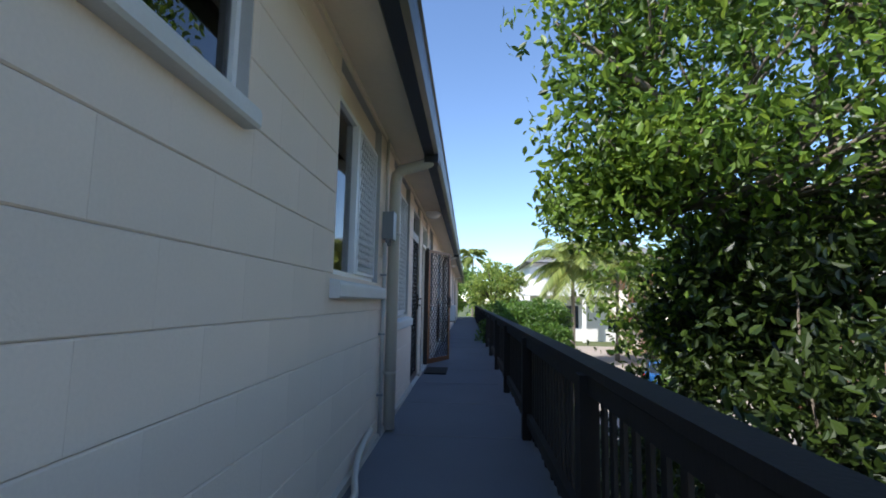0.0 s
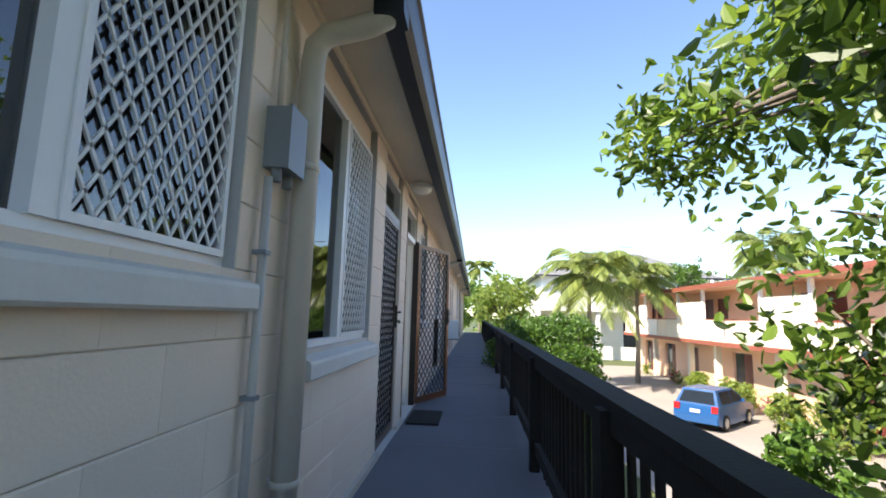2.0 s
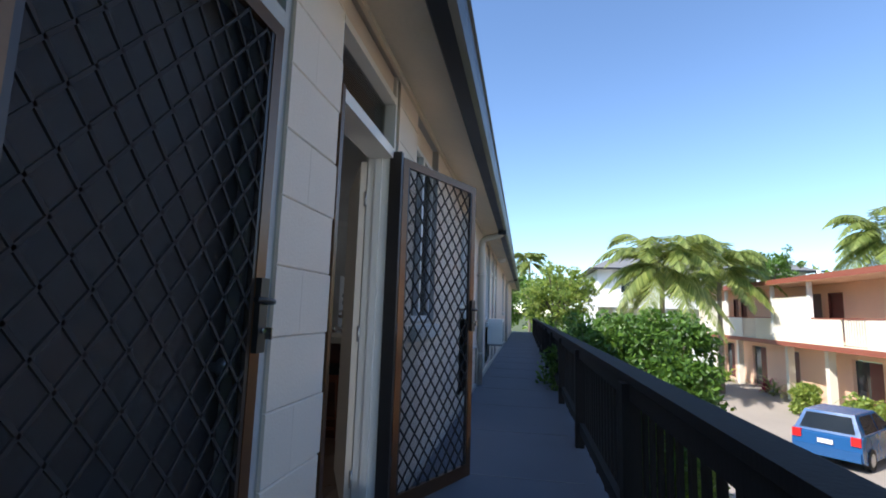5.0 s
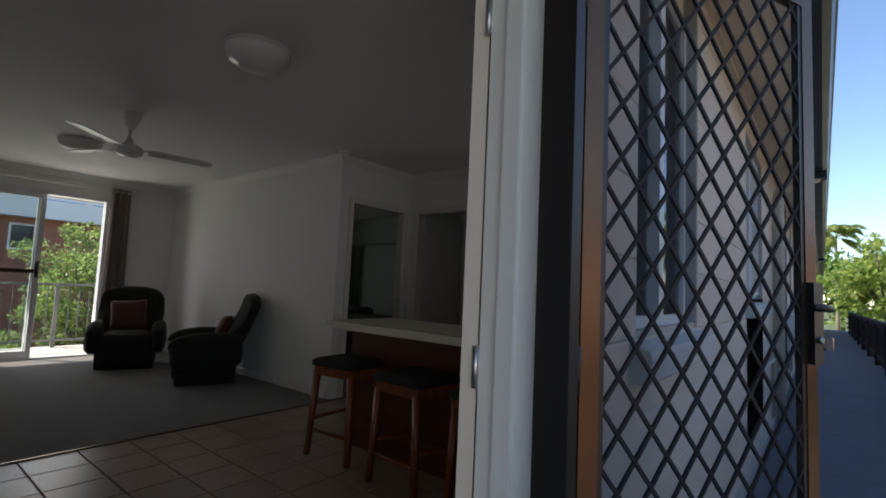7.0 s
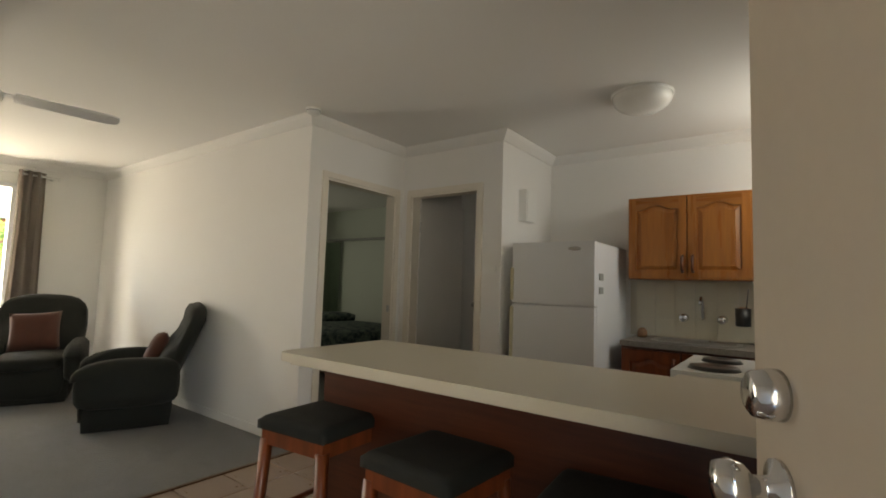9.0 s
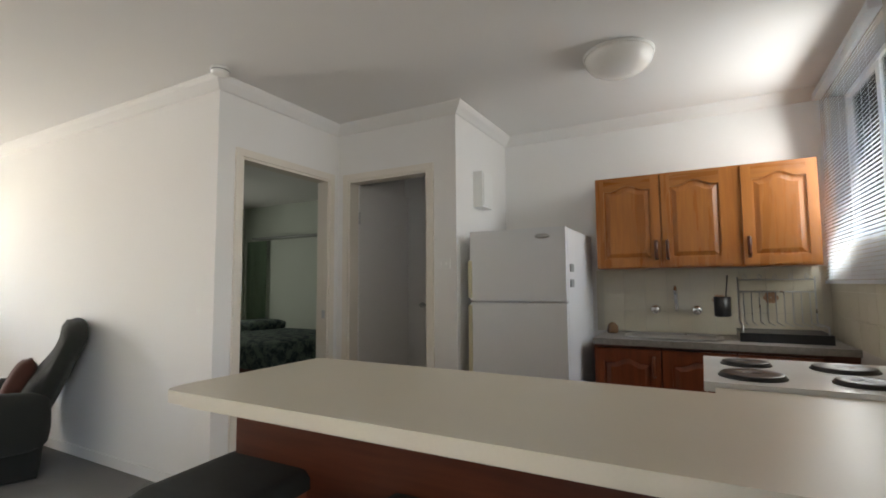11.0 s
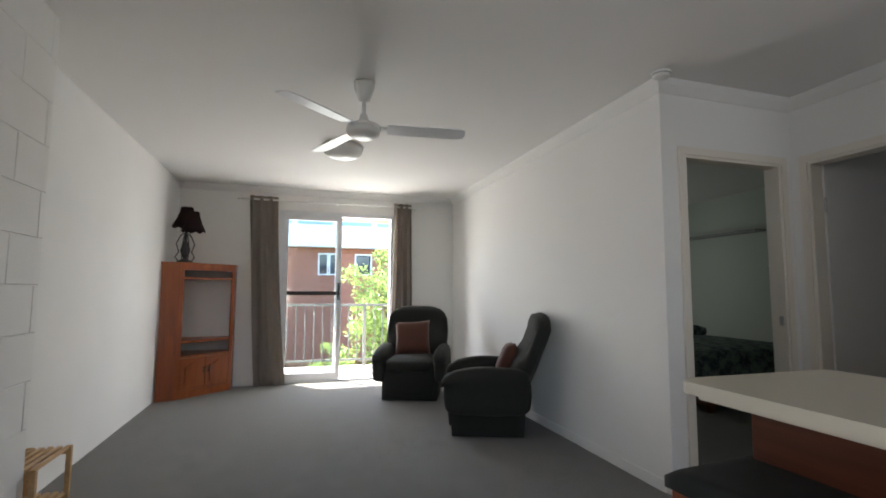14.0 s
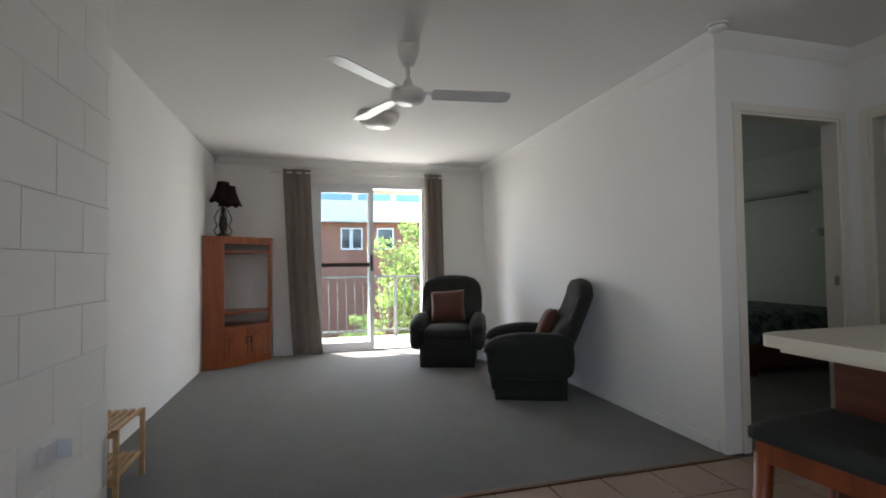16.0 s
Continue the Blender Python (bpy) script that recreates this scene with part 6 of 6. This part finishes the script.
def palm(label, base, top, fronds, length, seed, trunk_r=0.13):
    t = thing("palm_tree", label, "palm tree")
    r = random.Random(seed)
    b, e = Vector(base), Vector(top)
    bm = bmesh.new()
    tube(bm, [b, b.lerp(e, 0.4) + Vector((0.05, 0.03, 0)), b.lerp(e, 0.75), e], [trunk_r * 1.3, trunk_r, trunk_r * 0.9, trunk_r * 0.75], 12)
    part("trunk", bm, M_PALMTR, t)
    bm = bmesh.new()
    tube(bm, [e, e + Vector((0, 0, 0.55))], [trunk_r * 0.85, trunk_r * 0.5], 10)
    part("crownshaft", bm, M_FROND, t, "smooth green crownshaft")
    for k in range(fronds):
        a = k * 2.4 + r.uniform(-0.3, 0.3)
        rise = r.uniform(-0.45, 2.0)
        ln = length * r.uniform(0.8, 1.1)
        out = Vector((math.cos(a), math.sin(a), 0))
        pts = []
        for i in range(15):
            u = i / 14
            pts.append(e + Vector((0, 0, 0.45)) + out * ln * u * (0.95 - 0.15 * u) + Vector((0, 0, ln * (rise * u * 0.75 - (0.55 + 0.32 * max(rise, 0)) * u * u))))
        bm = bmesh.new()
        tube(bm, pts, [0.022 * (1 - 0.85 * i / 14) + 0.002 for i in range(15)], 4)
        for i in range(2, 15):
            for h in (0.0, 0.25, 0.5, 0.75):
                if i == 14 and h:
                    continue
                p = pts[i].lerp(pts[min(i + 1, 14)], h)
                w = (pts[min(i + 1, 14)] - pts[i - 1]).normalized()
                side = w.cross(Vector((0, 0, 1))).normalized()
                u = (i + h) / 14.5
                ll = length * 0.24 * math.sin(math.pi * min(0.15 + u * 0.85, 1)) + 0.08
                for sg in (-1, 1):
                    d = (side * sg * 0.85 + w * 0.6 + Vector((0, 0, -0.6 + r.uniform(-0.3, 0.3)))).normalized()
                    q = p + d * ll
                    v = [bm.verts.new(x) for x in (p - w * 0.02, p + w * 0.035, p + d * ll * 0.55 + w * 0.06, q, p + d * ll * 0.55 - w * 0.03)]
                    bm.faces.new(v)
        part("frond", bm, M_FROND, t)
    return t


tree("street_tree", "large dense green tree beside the walkway", (4.4, 3.5, -2.75), (4.1, 3.2, 0.9), (4.5, 2.45, 2.8), (2.6, 1.65, 2.25), 290, 150, 0.068, M_LEAF, 11, 0.42, 0.15, "tree", 0.45, 20,
     [((2.52, 4.1, 2.08), (0.22, 0.14, 0.14), 6), ((3.1, 3.95, 2.35), (0.4, 0.25, 0.3), 10), ((2.4, 2.5, 2.0), (0.3, 0.4, 0.75), 20), ((3.2, 3.3, 1.3), (0.8, 0.7, 0.7), 34)])
# This shrub's leaves carry the canopy's shade in their colour.
shrub("shrub", "leafy shrub below the walkway railing, shade put into its leaf colour", (3.8, 2.7, -0.2), (1.7, 2.0, 2.3), 250, 165, 0.075, M_LEAF_SHADED, 23, 0.36)
shrub("shrub", "broad glossy green shrub rising above the railing", (3.3, 13.8, -0.5), (1.5, 2.0, 2.1), 300, 130, 0.10, M_LEAF2, 31, 0.30)
shrub("shrub", "low yellow green shrub by the drive", (4.4, 6.4, -1.1), (0.9, 0.9, 1.5), 60, 110, 0.10, M_LEAF2, 29, 0.26)
shrub("shrub", "green shrub behind the railing further along", (3.3, 19.5, -0.7), (1.0, 2.6, 1.7), 90, 60, 0.11, M_LEAF2, 37, 0.3)
shrub("shrub", "green shrub behind the railing far along", (3.4, 26.5, -0.6), (1.1, 3.0, 1.9), 80, 55, 0.13, M_LEAF2, 41, 0.34)
tree("frangipani_tree", "yellow green frangipani tree at the end of the walkway", (3.4, 36, -2.75), (3.4, 36, 1.0), (3.5, 36, 2.5), (2.6, 2.6, 2.3), 70, 60, 0.26, M_LEAF3, 43, 0.5, 0.12)
tree("garden_tree", "leafy tree beyond the end of the flats", (-0.5, 46, -2.75), (-0.5, 46, 1.0), (0.0, 46, 2.2), (4.0, 3.0, 2.6), 70, 70, 0.3, M_LEAF2, 47, 0.7, 0.18)
tree("garden_tree", "distant round garden tree behind the salmon flats", (20.0, 45, -2.75), (20, 45, 3.0), (20, 45, 5.3), (2.0, 2.0, 1.6), 50, 60, 0.22, M_LEAF2, 53, 0.45, 0.15)
palm("tall feathery palm in the garden", (8.0, 30, -2.75), (8.1, 30, 3.2), 34, 3.8, 5)
palm("second feathery palm in the garden", (11.7, 33, -2.75), (11.8, 33, 3.3), 30, 3.4, 6)
palm("palm behind the salmon flats", (22.6, 36.6, -2.75), (22.5, 36.6, 5.7), 34, 4.0, 7)
palm("far palm beyond the walkway", (1.9, 52, -2.75), (1.9, 52, 5.6), 18, 2.6, 8)

for x, y, sz, sd in ((12.8, 15.3, 0.75, 81), (12.9, 17.7, 0.95, 82), (12.9, 20.6, 0.7, 83), (12.9, 23.9, 0.8, 84), (13.0, 27.8, 0.7, 85)):
    shrub("shrub", "bright yellow green garden shrub by the salmon flats", (x, y, -2.75 + sz), (sz * 0.8, sz, sz * 1.05), 36, 45, 0.17, M_LEAF3, sd, 0.26)

# strappy garden plants by the salmon flats
def strappy(at, mat, label, n, length, seed):
    t = thing("garden_plant", label, "plant", at, 0, "plants by the salmon flats")
    r = random.Random(seed)
    bm = bmesh.new()
    for k in range(n):
        a, rise = r.uniform(0, math.tau), r.uniform(0.3, 1.5)
        out = Vector((math.cos(a), math.sin(a), 0))
        side = Vector((-out.y, out.x, 0))
        base = Vector((r.uniform(-0.15, 0.15), r.uniform(-0.15, 0.15), r.uniform(0, 0.5)))
        ln = length * r.uniform(0.6, 1.2)
        rows = []
        for i in range(5):
            u = i / 4
            p = base + out * ln * u * 0.8 + Vector((0, 0, ln * (rise * u - (0.35 + rise * 0.5) * u * u)))
            w = 0.045 * (1 - u) + 0.006
            rows.append((bm.verts.new(p - side * w), bm.verts.new(p + side * w)))
        for p, q in zip(rows, rows[1:]):
            bm.faces.new((p[0], p[1], q[1], q[0]))
    part("leaves", bm, mat, t)
    bm = bmesh.new()
    tube(bm, [(0, 0, -0.03), (0.02, 0, 0.5)], [0.05, 0.03], 6)
    part("stem", bm, M_PALMTR, t)
    return t


for k, (x, y, mt, ln) in enumerate(((14.1, 20.3, M_FROND, 1.6), (14.0, 22.0, M_FROND, 1.4), (14.1, 23.5, M_REDLEAF, 1.0), (14.1, 24.9, M_FROND, 1.5), (14.0, 26.3, M_LEAF3, 1.3),
                                    (14.4, 31.0, M_FROND, 1.5), (14.2, 33.1, M_FROND, 1.2), (14.4, 34.3, M_REDLEAF, 0.9), (14.1, 18.5, M_REDLEAF, 1.2), (14.2, 38.5, M_LEAF3, 1.2))):
    strappy((x, y, -2.70), mt, "strappy red cordyline by the salmon flats" if mt is M_REDLEAF else "strappy green garden plant by the salmon flats", 34, ln, 60 + k)

# ---- salmon block across the drive ----
pk = thing("apartment_building", "two storey salmon rendered flats with balconies", "building")
PX, PB, PY0, PY1 = 13.9, 15.2, 5.5, 42.7
doors_up = [(37.98, 38.76), (39.12, 39.90), (28.74, 29.82), (30.30, 31.38), (20.34, 21.48), (22.02, 22.86), (11.70, 12.78), (13.38, 14.34)]
doors_lo = [(40.02, 41.46), (35.82, 37.50), (32.46, 33.78), (26.70, 28.50), (19.02, 20.70), (13.86, 15.42), (9.06, 10.62)]
holes = [(a, b, 0.32, 2.5) for a, b in doors_up] + [(a, b, -2.62, -0.35) for a, b in doors_lo]
welded("wall", wall_boxes("x", PB, PB + 0.25, PY0, PY1, -2.72, 2.95, holes), M_PINK, pk)
for b in ((PX + 0.1, PB, PY1 - 0.2, PY1, 0.25, 2.9), (PB + 0.25, 23.0, PY1 - 0.25, PY1, -2.72, 2.95), (PB + 0.25, 23.0, PY0, PY0 + 0.25, -2.72, 2.95)):
    piece("end_wall", [b], M_CREAMR, pk)
piece("balcony_slab", [(PX - 0.05, PB, PY0, PY1, 0.02, 0.24)], M_CREAMR, pk)
piece("slab_fascia", [(PX - 0.09, PX - 0.05, PY0, PY1, -0.02, 0.20)], M_REDTRIM, pk, "red brown slab edge")
piece("roof", [(PX - 0.45, 23.3, PY0 - 0.3, PY1 + 0.3, 3.02, 3.14)], M_GREYROOF, pk)
piece("roof_fascia", [(PX - 0.50, PX - 0.45, PY0 - 0.3, PY1 + 0.3, 2.93, 3.16)], M_REDTRIM, pk, "red brown roof fascia")
piece("eave_lining", [(PX - 0.45, PB, PY0, PY1, 2.93, 2.98)], M_PINK, pk)
cols = [41.22, 37.74, 32.10, 28.86, 23.53, 20.34, 14.94, 11.70, 6.66]
for c in cols:
    piece("column", [(PX - 0.02, PX + 0.13, c - 0.09, c + 0.09, 0.24, 2.93)], M_WHITER, pk, "", 0.01)
    piece("lower_column", [(PX + 0.55, PX + 0.85, c - 0.13, c + 0.13, -2.72, 0.02)], M_CREAMR, pk)
for i in range(len(cols) - 1):
    a, b = cols[i + 1] + 0.09, cols[i] - 0.09
    if i % 2 == 0:
        piece("privacy_panel", [(PX + 0.02, PX + 0.08, a, b, 0.24, 2.32)], M_CREAMR, pk, "cream full height panel")
    elif i == 5:
        n = int((b - a) / 0.16)
        for k in range(n):
            piece("baluster", [(PX + 0.02, PX + 0.05, a + k * 0.16, a + k * 0.16 + 0.09, 0.28, 1.28)], M_CREAMR, pk)
        piece("handrail", [(PX, PX + 0.08, a, b, 1.28, 1.34)], M_REDTRIM, pk)
    else:
        w = (b - a)
        piece("parapet", [(PX + 0.02, PX + 0.08, a, a + w * 0.33, 0.24, 1.30)], M_CREAMR, pk, "cream balcony parapet")
        piece("parapet", [(PX + 0.02, PX + 0.08, a + w * 0.62, b, 0.24, 1.30)], M_CREAMR, pk, "cream balcony parapet")
        n = int(w * 0.29 / 0.15)
        for k in range(n):
            piece("baluster", [(PX + 0.03, PX + 0.06, a + w * 0.33 + 0.03 + k * 0.15, a + w * 0.33 + 0.11 + k * 0.15, 0.28, 1.28)], M_CREAMR, pk)
        piece("handrail", [(PX, PX + 0.09, a, b, 1.30, 1.35)], M_REDTRIM, pk)
for a, b in doors_up:
    d = piece("door", [(PB + 0.08, PB + 0.12, a + 0.04, b - 0.04, 0.34, 2.46)], M_MAROON, pk, "maroon louvred door")
    piece("frame", [(PB + 0.02, PB + 0.14, a, a + 0.04, 0.32, 2.5), (PB + 0.02, PB + 0.14, b - 0.04, b, 0.32, 2.5), (PB + 0.02, PB + 0.14, a + 0.04, b - 0.04, 2.46, 2.5)], M_MAROON, d)
for a, b in doors_lo:
    d = piece("door", [(PB + 0.10, PB + 0.14, a + 0.05, (a + b) / 2, -2.62, -0.4)], M_MAROON, pk, "maroon entrance door")
    piece("pane", [(PB + 0.12, PB + 0.13, (a + b) / 2, b - 0.05, -2.62, -0.4)], M_CARGLASS, d, "dark side glazing")
for y in (36.7, 30.7, 25.3, 17.5):
    bm = bmesh.new()
    cyl(bm, (PX + 1.5, y, 3.1), (PX + 1.5, y, 3.65), 0.09, n=10)
    part("roof_vent", bm, M_WHITER, pk, "white roof vent pipe")

# ---- blue car ----
car = thing("car", "small blue hatchback parked on the driveway", "car", (10.80, 21.45, -2.70), -46)
car.scale = (0.94, 0.94, 0.94)
bm = bmesh.new()
side = [(-1.88, 0.30), (-1.92, 0.55), (-1.86, 0.88), (-1.74, 0.96), (1.0, 0.95), (1.75, 0.78), (1.92, 0.58), (1.92, 0.28), (1.6, 0.2), (-1.6, 0.2)]
prism(bm, [(y, z) for y, z in side], "x", -0.83, 0.83)
bevelled(bm, 0.06, 3, 25)
body = part("body", bm, M_CARBLUE, car)
bm = bmesh.new()
lo = [(-0.80, -1.80, 0.93), (0.80, -1.80, 0.93), (0.80, 1.05, 0.93), (-0.80, 1.05, 0.93)]
hi = [(-0.60, -1.50, 1.50), (0.60, -1.50, 1.50), (0.62, 0.10, 1.50), (-0.62, 0.10, 1.50)]
vs = [bm.verts.new(p) for p in lo + hi]
for f in ((3, 2, 1, 0), (4, 5, 6, 7), (0, 1, 5, 4), (1, 2, 6, 5), (2, 3, 7, 6), (3, 0, 4, 7)):
    bm.faces.new([vs[i] for i in f])
bevelled(bm, 0.05, 3)
part("cabin", bm, M_CARBLUE, car)


def glazing(pts, name):
    bm = bmesh.new()
    v = [bm.verts.new(p) for p in pts]
    f = bm.faces.new(v)
    bmesh.ops.solidify(bm, geom=[f], thickness=0.012)
    part(name, bm, M_CARGLASS, car, "dark tinted glass")


glazing([(-0.66, -1.775, 1.0), (0.66, -1.775, 1.0), (0.54, -1.545, 1.43), (-0.54, -1.545, 1.43)], "rear_window")
glazing([(-0.66, 1.0, 1.0), (0.66, 1.0, 1.0), (0.54, 0.17, 1.44), (-0.54, 0.17, 1.44)], "windscreen")
for s in (-1, 1):
    glazing([(s * 0.80, -1.45, 1.0), (s * 0.80, -0.35, 1.0), (s * 0.645, -0.35, 1.44), (s * 0.645, -1.35, 1.44)], "side_window")
    glazing([(s * 0.80, -0.28, 1.0), (s * 0.80, 0.82, 1.0), (s * 0.645, 0.12, 1.44), (s * 0.645, -0.28, 1.44)], "side_window")
    tl = piece("tail_light", [(s * 0.70 - 0.11, s * 0.70 + 0.11, -1.93, -1.82, 0.72, 0.95)], M_TAIL, car, "red tail light", 0.03)
    for y in (-1.2, 1.22):
        bm = bmesh.new()
        cyl(bm, (s * 0.68, y, 0.30), (s * 0.86, y, 0.30), 0.30, n=24)
        bevelled(bm, 0.03, 2, 50)
        w = part("wheel", bm, M_TYRE, car, "black tyre")
        bm = bmesh.new()
        cyl(bm, (s * 0.858, y, 0.30), (s * 0.872, y, 0.30), 0.19, 0.17, n=18)
        part("rim", bm, M_STEEL, w, "silver wheel rim")
piece("bumper", [(-0.80, 0.80, -1.96, -1.84, 0.30, 0.56)], M_CARBLUE, car, "", 0.04)
piece("number_plate", [(-0.18, 0.18, -1.95, -1.935, 0.66, 0.78)], M_WPLAS, car, "pale number plate")
for s in (-1, 1):
    piece("mirror", [(s * 0.84 - 0.06, s * 0.84 + 0.06, 0.62, 0.74, 0.95, 1.07)], M_CARBLUE, car, "", 0.02)

# ---- white house beyond the drive ----
hs = thing("house", "white two storey house with grey hipped roof", "house")
hx0, hx1, hy0, hy1 = 8.0, 25.0, 50.0, 62.0
hh = [(10.0, 12.2, 2.4, 4.4), (14.0, 16.5, 2.4, 4.4), (19.0, 20.2, 3.9, 5.1), (21.3, 23.6, 3.7, 5.1), (9.5, 13.0, -1.5, 1.0), (16, 19, -1.5, 1.0)]
welded("wall", wall_boxes("y", hy0, hy0 + 0.3, hx0, hx1, -2.72, 5.4, hh), M_WHITER, hs)
piece("side_wall", [(hx0, hx0 + 0.3, hy0 + 0.3, hy1, -2.72, 5.4)], M_WHITER, hs)
piece("side_wall", [(hx1 - 0.3, hx1, hy0 + 0.3, hy1, -2.72, 5.4)], M_WHITER, hs)
for a, b, lo, hi in hh:
    w = piece("window", [(a, b, hy0 + 0.12, hy0 + 0.16, lo, hi)], M_CARGLASS, hs, "dark window")
    piece("window_frame", [(a, b, hy0 + 0.06, hy0 + 0.12, lo, lo + 0.07), (a, b, hy0 + 0.06, hy0 + 0.12, hi - 0.07, hi), ((a + b) / 2 - 0.04, (a + b) / 2 + 0.04, hy0 + 0.06, hy0 + 0.12, lo + 0.07, hi - 0.07)], M_WHITER, w)
bm = bmesh.new()
e = 0.9
lo = [(hx0 - e, hy0 - e, 5.35), (hx1 + e, hy0 - e, 5.35), (hx1 + e, hy1 + e, 5.35), (hx0 - e, hy1 + e, 5.35)]
v = [bm.verts.new(p) for p in lo] + [bm.verts.new(p) for p in ((hx0 + 5.5, 56, 8.6), (hx1 - 5.5, 56, 8.6))]
for f in ((0, 1, 5, 4), (1, 2, 5), (2, 3, 4, 5), (3, 0, 4), (3, 2, 1, 0)):
    bm.faces.new([v[i] for i in f])
part("roof", bm, M_GREYROOF, hs, "grey tiled hip roof")
piece("gutter", [(hx0 - e, hx1 + e, hy0 - e - 0.12, hy0 - e, 5.28, 5.42)], M_GUTTER, hs)
for x in (9, 13, 17, 21, 24.5):
    piece("column", [(x, x + 0.35, hy0 - 1.8, hy0 - 1.45, -2.72, 2.0)], M_WHITER, hs)
piece("terrace", [(hx0 - 1.5, hx1, hy0 - 2.0, hy0, 1.9, 2.3), (hx0 - 1.5, hx1, hy0 - 2.0, hy0 - 1.85, 2.3, 3.2)], M_WHITER, hs, "white terrace parapet")
bm = bmesh.new()
tube(bm, [(18.0, 55, 8.2), (18.0, 55, 9.3)], 0.03, 6)
for k in range(6):
    box(bm, 17.2, 18.8, 54.7 + k * 0.12, 54.72 + k * 0.12, 9.2, 9.22)
part("aerial", bm, M_STEEL, hs, "roof aerial")

# ---- distance ----
for k, (x, y, z, sx, sz) in enumerate(((-9, 66, 1.5, 9, 4.0), (8, 74, 2.0, 9, 4.5), (30, 66, 2.5, 9, 5.0), (36, 44, 2.0, 6, 5.0), (27, 20, 1.5, 4, 4.5), (28, 4, 1.5, 5, 5), (18, -12, 1.5, 6, 5))):
    t = thing("tree_belt", "far belt of dark green trees", "trees", (0, 0, 0), 0, "", "stuff")
    r = np.random.default_rng(200 + k)
    p = r.uniform(-1, 1, (170, 3))
    p = p[np.linalg.norm(p, axis=1) < 1]
    c = np.array((x, y, z)) + p * (sx, sx * 0.5, sz)
    f = new("foliage", leaf_mesh("foliage", clump_spots(c, 1.2, 26, 300 + k), 0.7, M_LEAF, 400 + k))
    f.parent = t

# ---- view from the balcony ----
pf = thing("paling_fence", "brown timber paling fence below the balcony", "fence")
piece("rail", [(-13.08, -13.04, 0, 24, -1.1, -1.0), (-13.08, -13.04, 0, 24, -2.3, -2.2)], M_PALING, pf)
bm = bmesh.new()
box(bm, 0, 0.02, 0, 0.095, -2.72, -0.62)
pal = mesh_of("paling", bm, M_PALING)
for k in range(150):
    o = new("paling", pal)
    o.parent, o.location = pf, (-13.04, 2.0 + k * 0.107, random.Random(k).uniform(-0.04, 0.04))
tree("balcony_tree", "bright green sunlit tree beyond the balcony", (-11.4, 10.6, -2.75), (-11.4, 10.5, -0.6), (-11.2, 10.4, 0.75), (1.2, 1.55, 1.75), 130, 110, 0.075, M_LEAF4, 71, 0.27, 0.08, "tree", 0.3)
shrub("shrub", "light green shrub below the balcony rail", (-11.6, 8.7, -1.2), (0.8, 0.9, 1.3), 70, 100, 0.075, M_LEAF4, 73, 0.22)
bh = thing("timber_house", "brown weatherboard building across from the balcony", "building")
bho = [(8.95, 9.28, 1.90, 2.75), (9.42, 9.80, 1.90, 2.75), (10.55, 11.2, 1.90, 2.75), (5.5, 6.4, 1.8, 2.75), (13.5, 14.6, 1.9, 2.75)]
welded("wall", wall_boxes("x", -22.3, -22.0, -4, 26, -2.72, 3.05, bho), M_BRICKR, bh)
for k in range(27):
    piece("weatherboard", wall_boxes("x", -22.0, -21.972, -4, 26, -2.70 + k * 0.212, -2.70 + k * 0.212 + 0.19, [(a - 0.065, b + 0.065, -9.0, 9.0) for a, b, lo, hi in bho if lo - 0.07 < -2.51 + k * 0.212 and hi + 0.07 > -2.70 + k * 0.212]), M_BRICKR, bh)
for a, b, lo, hi in bho:
    w = piece("window", [(-22.2, -22.15, a, b, lo, hi)], M_CARGLASS, bh, "dark window")
    piece("window_frame", [(-22.06, -21.97, a - 0.06, a, lo - 0.06, hi + 0.06), (-22.06, -21.97, b, b + 0.06, lo - 0.06, hi + 0.06), (-22.06, -21.97, a, b, lo - 0.06, lo), (-22.06, -21.97, a, b, hi, hi + 0.06)], M_WPLAS, w, "white window frame")
piece("roof", [(-30, -21.5, -4.4, 26.4, 3.05, 3.75)], M_WHITER, bh, "white metal roof edge")
gb = thing("office_building", "pale building with blue tinted glazing", "building")
piece("wall", [(-44, -40, -10, 40, -2.7, 13)], M_WHITER, gb)
for k in range(14):
    for j in range(4):
        piece("glazing", [(-39.98, -39.9, -8 + k * 3.2, -5.3 + k * 3.2, 0.5 + j * 3.0, 2.9 + j * 3.0)], M_BLUEGLASS, gb, "blue glazing")
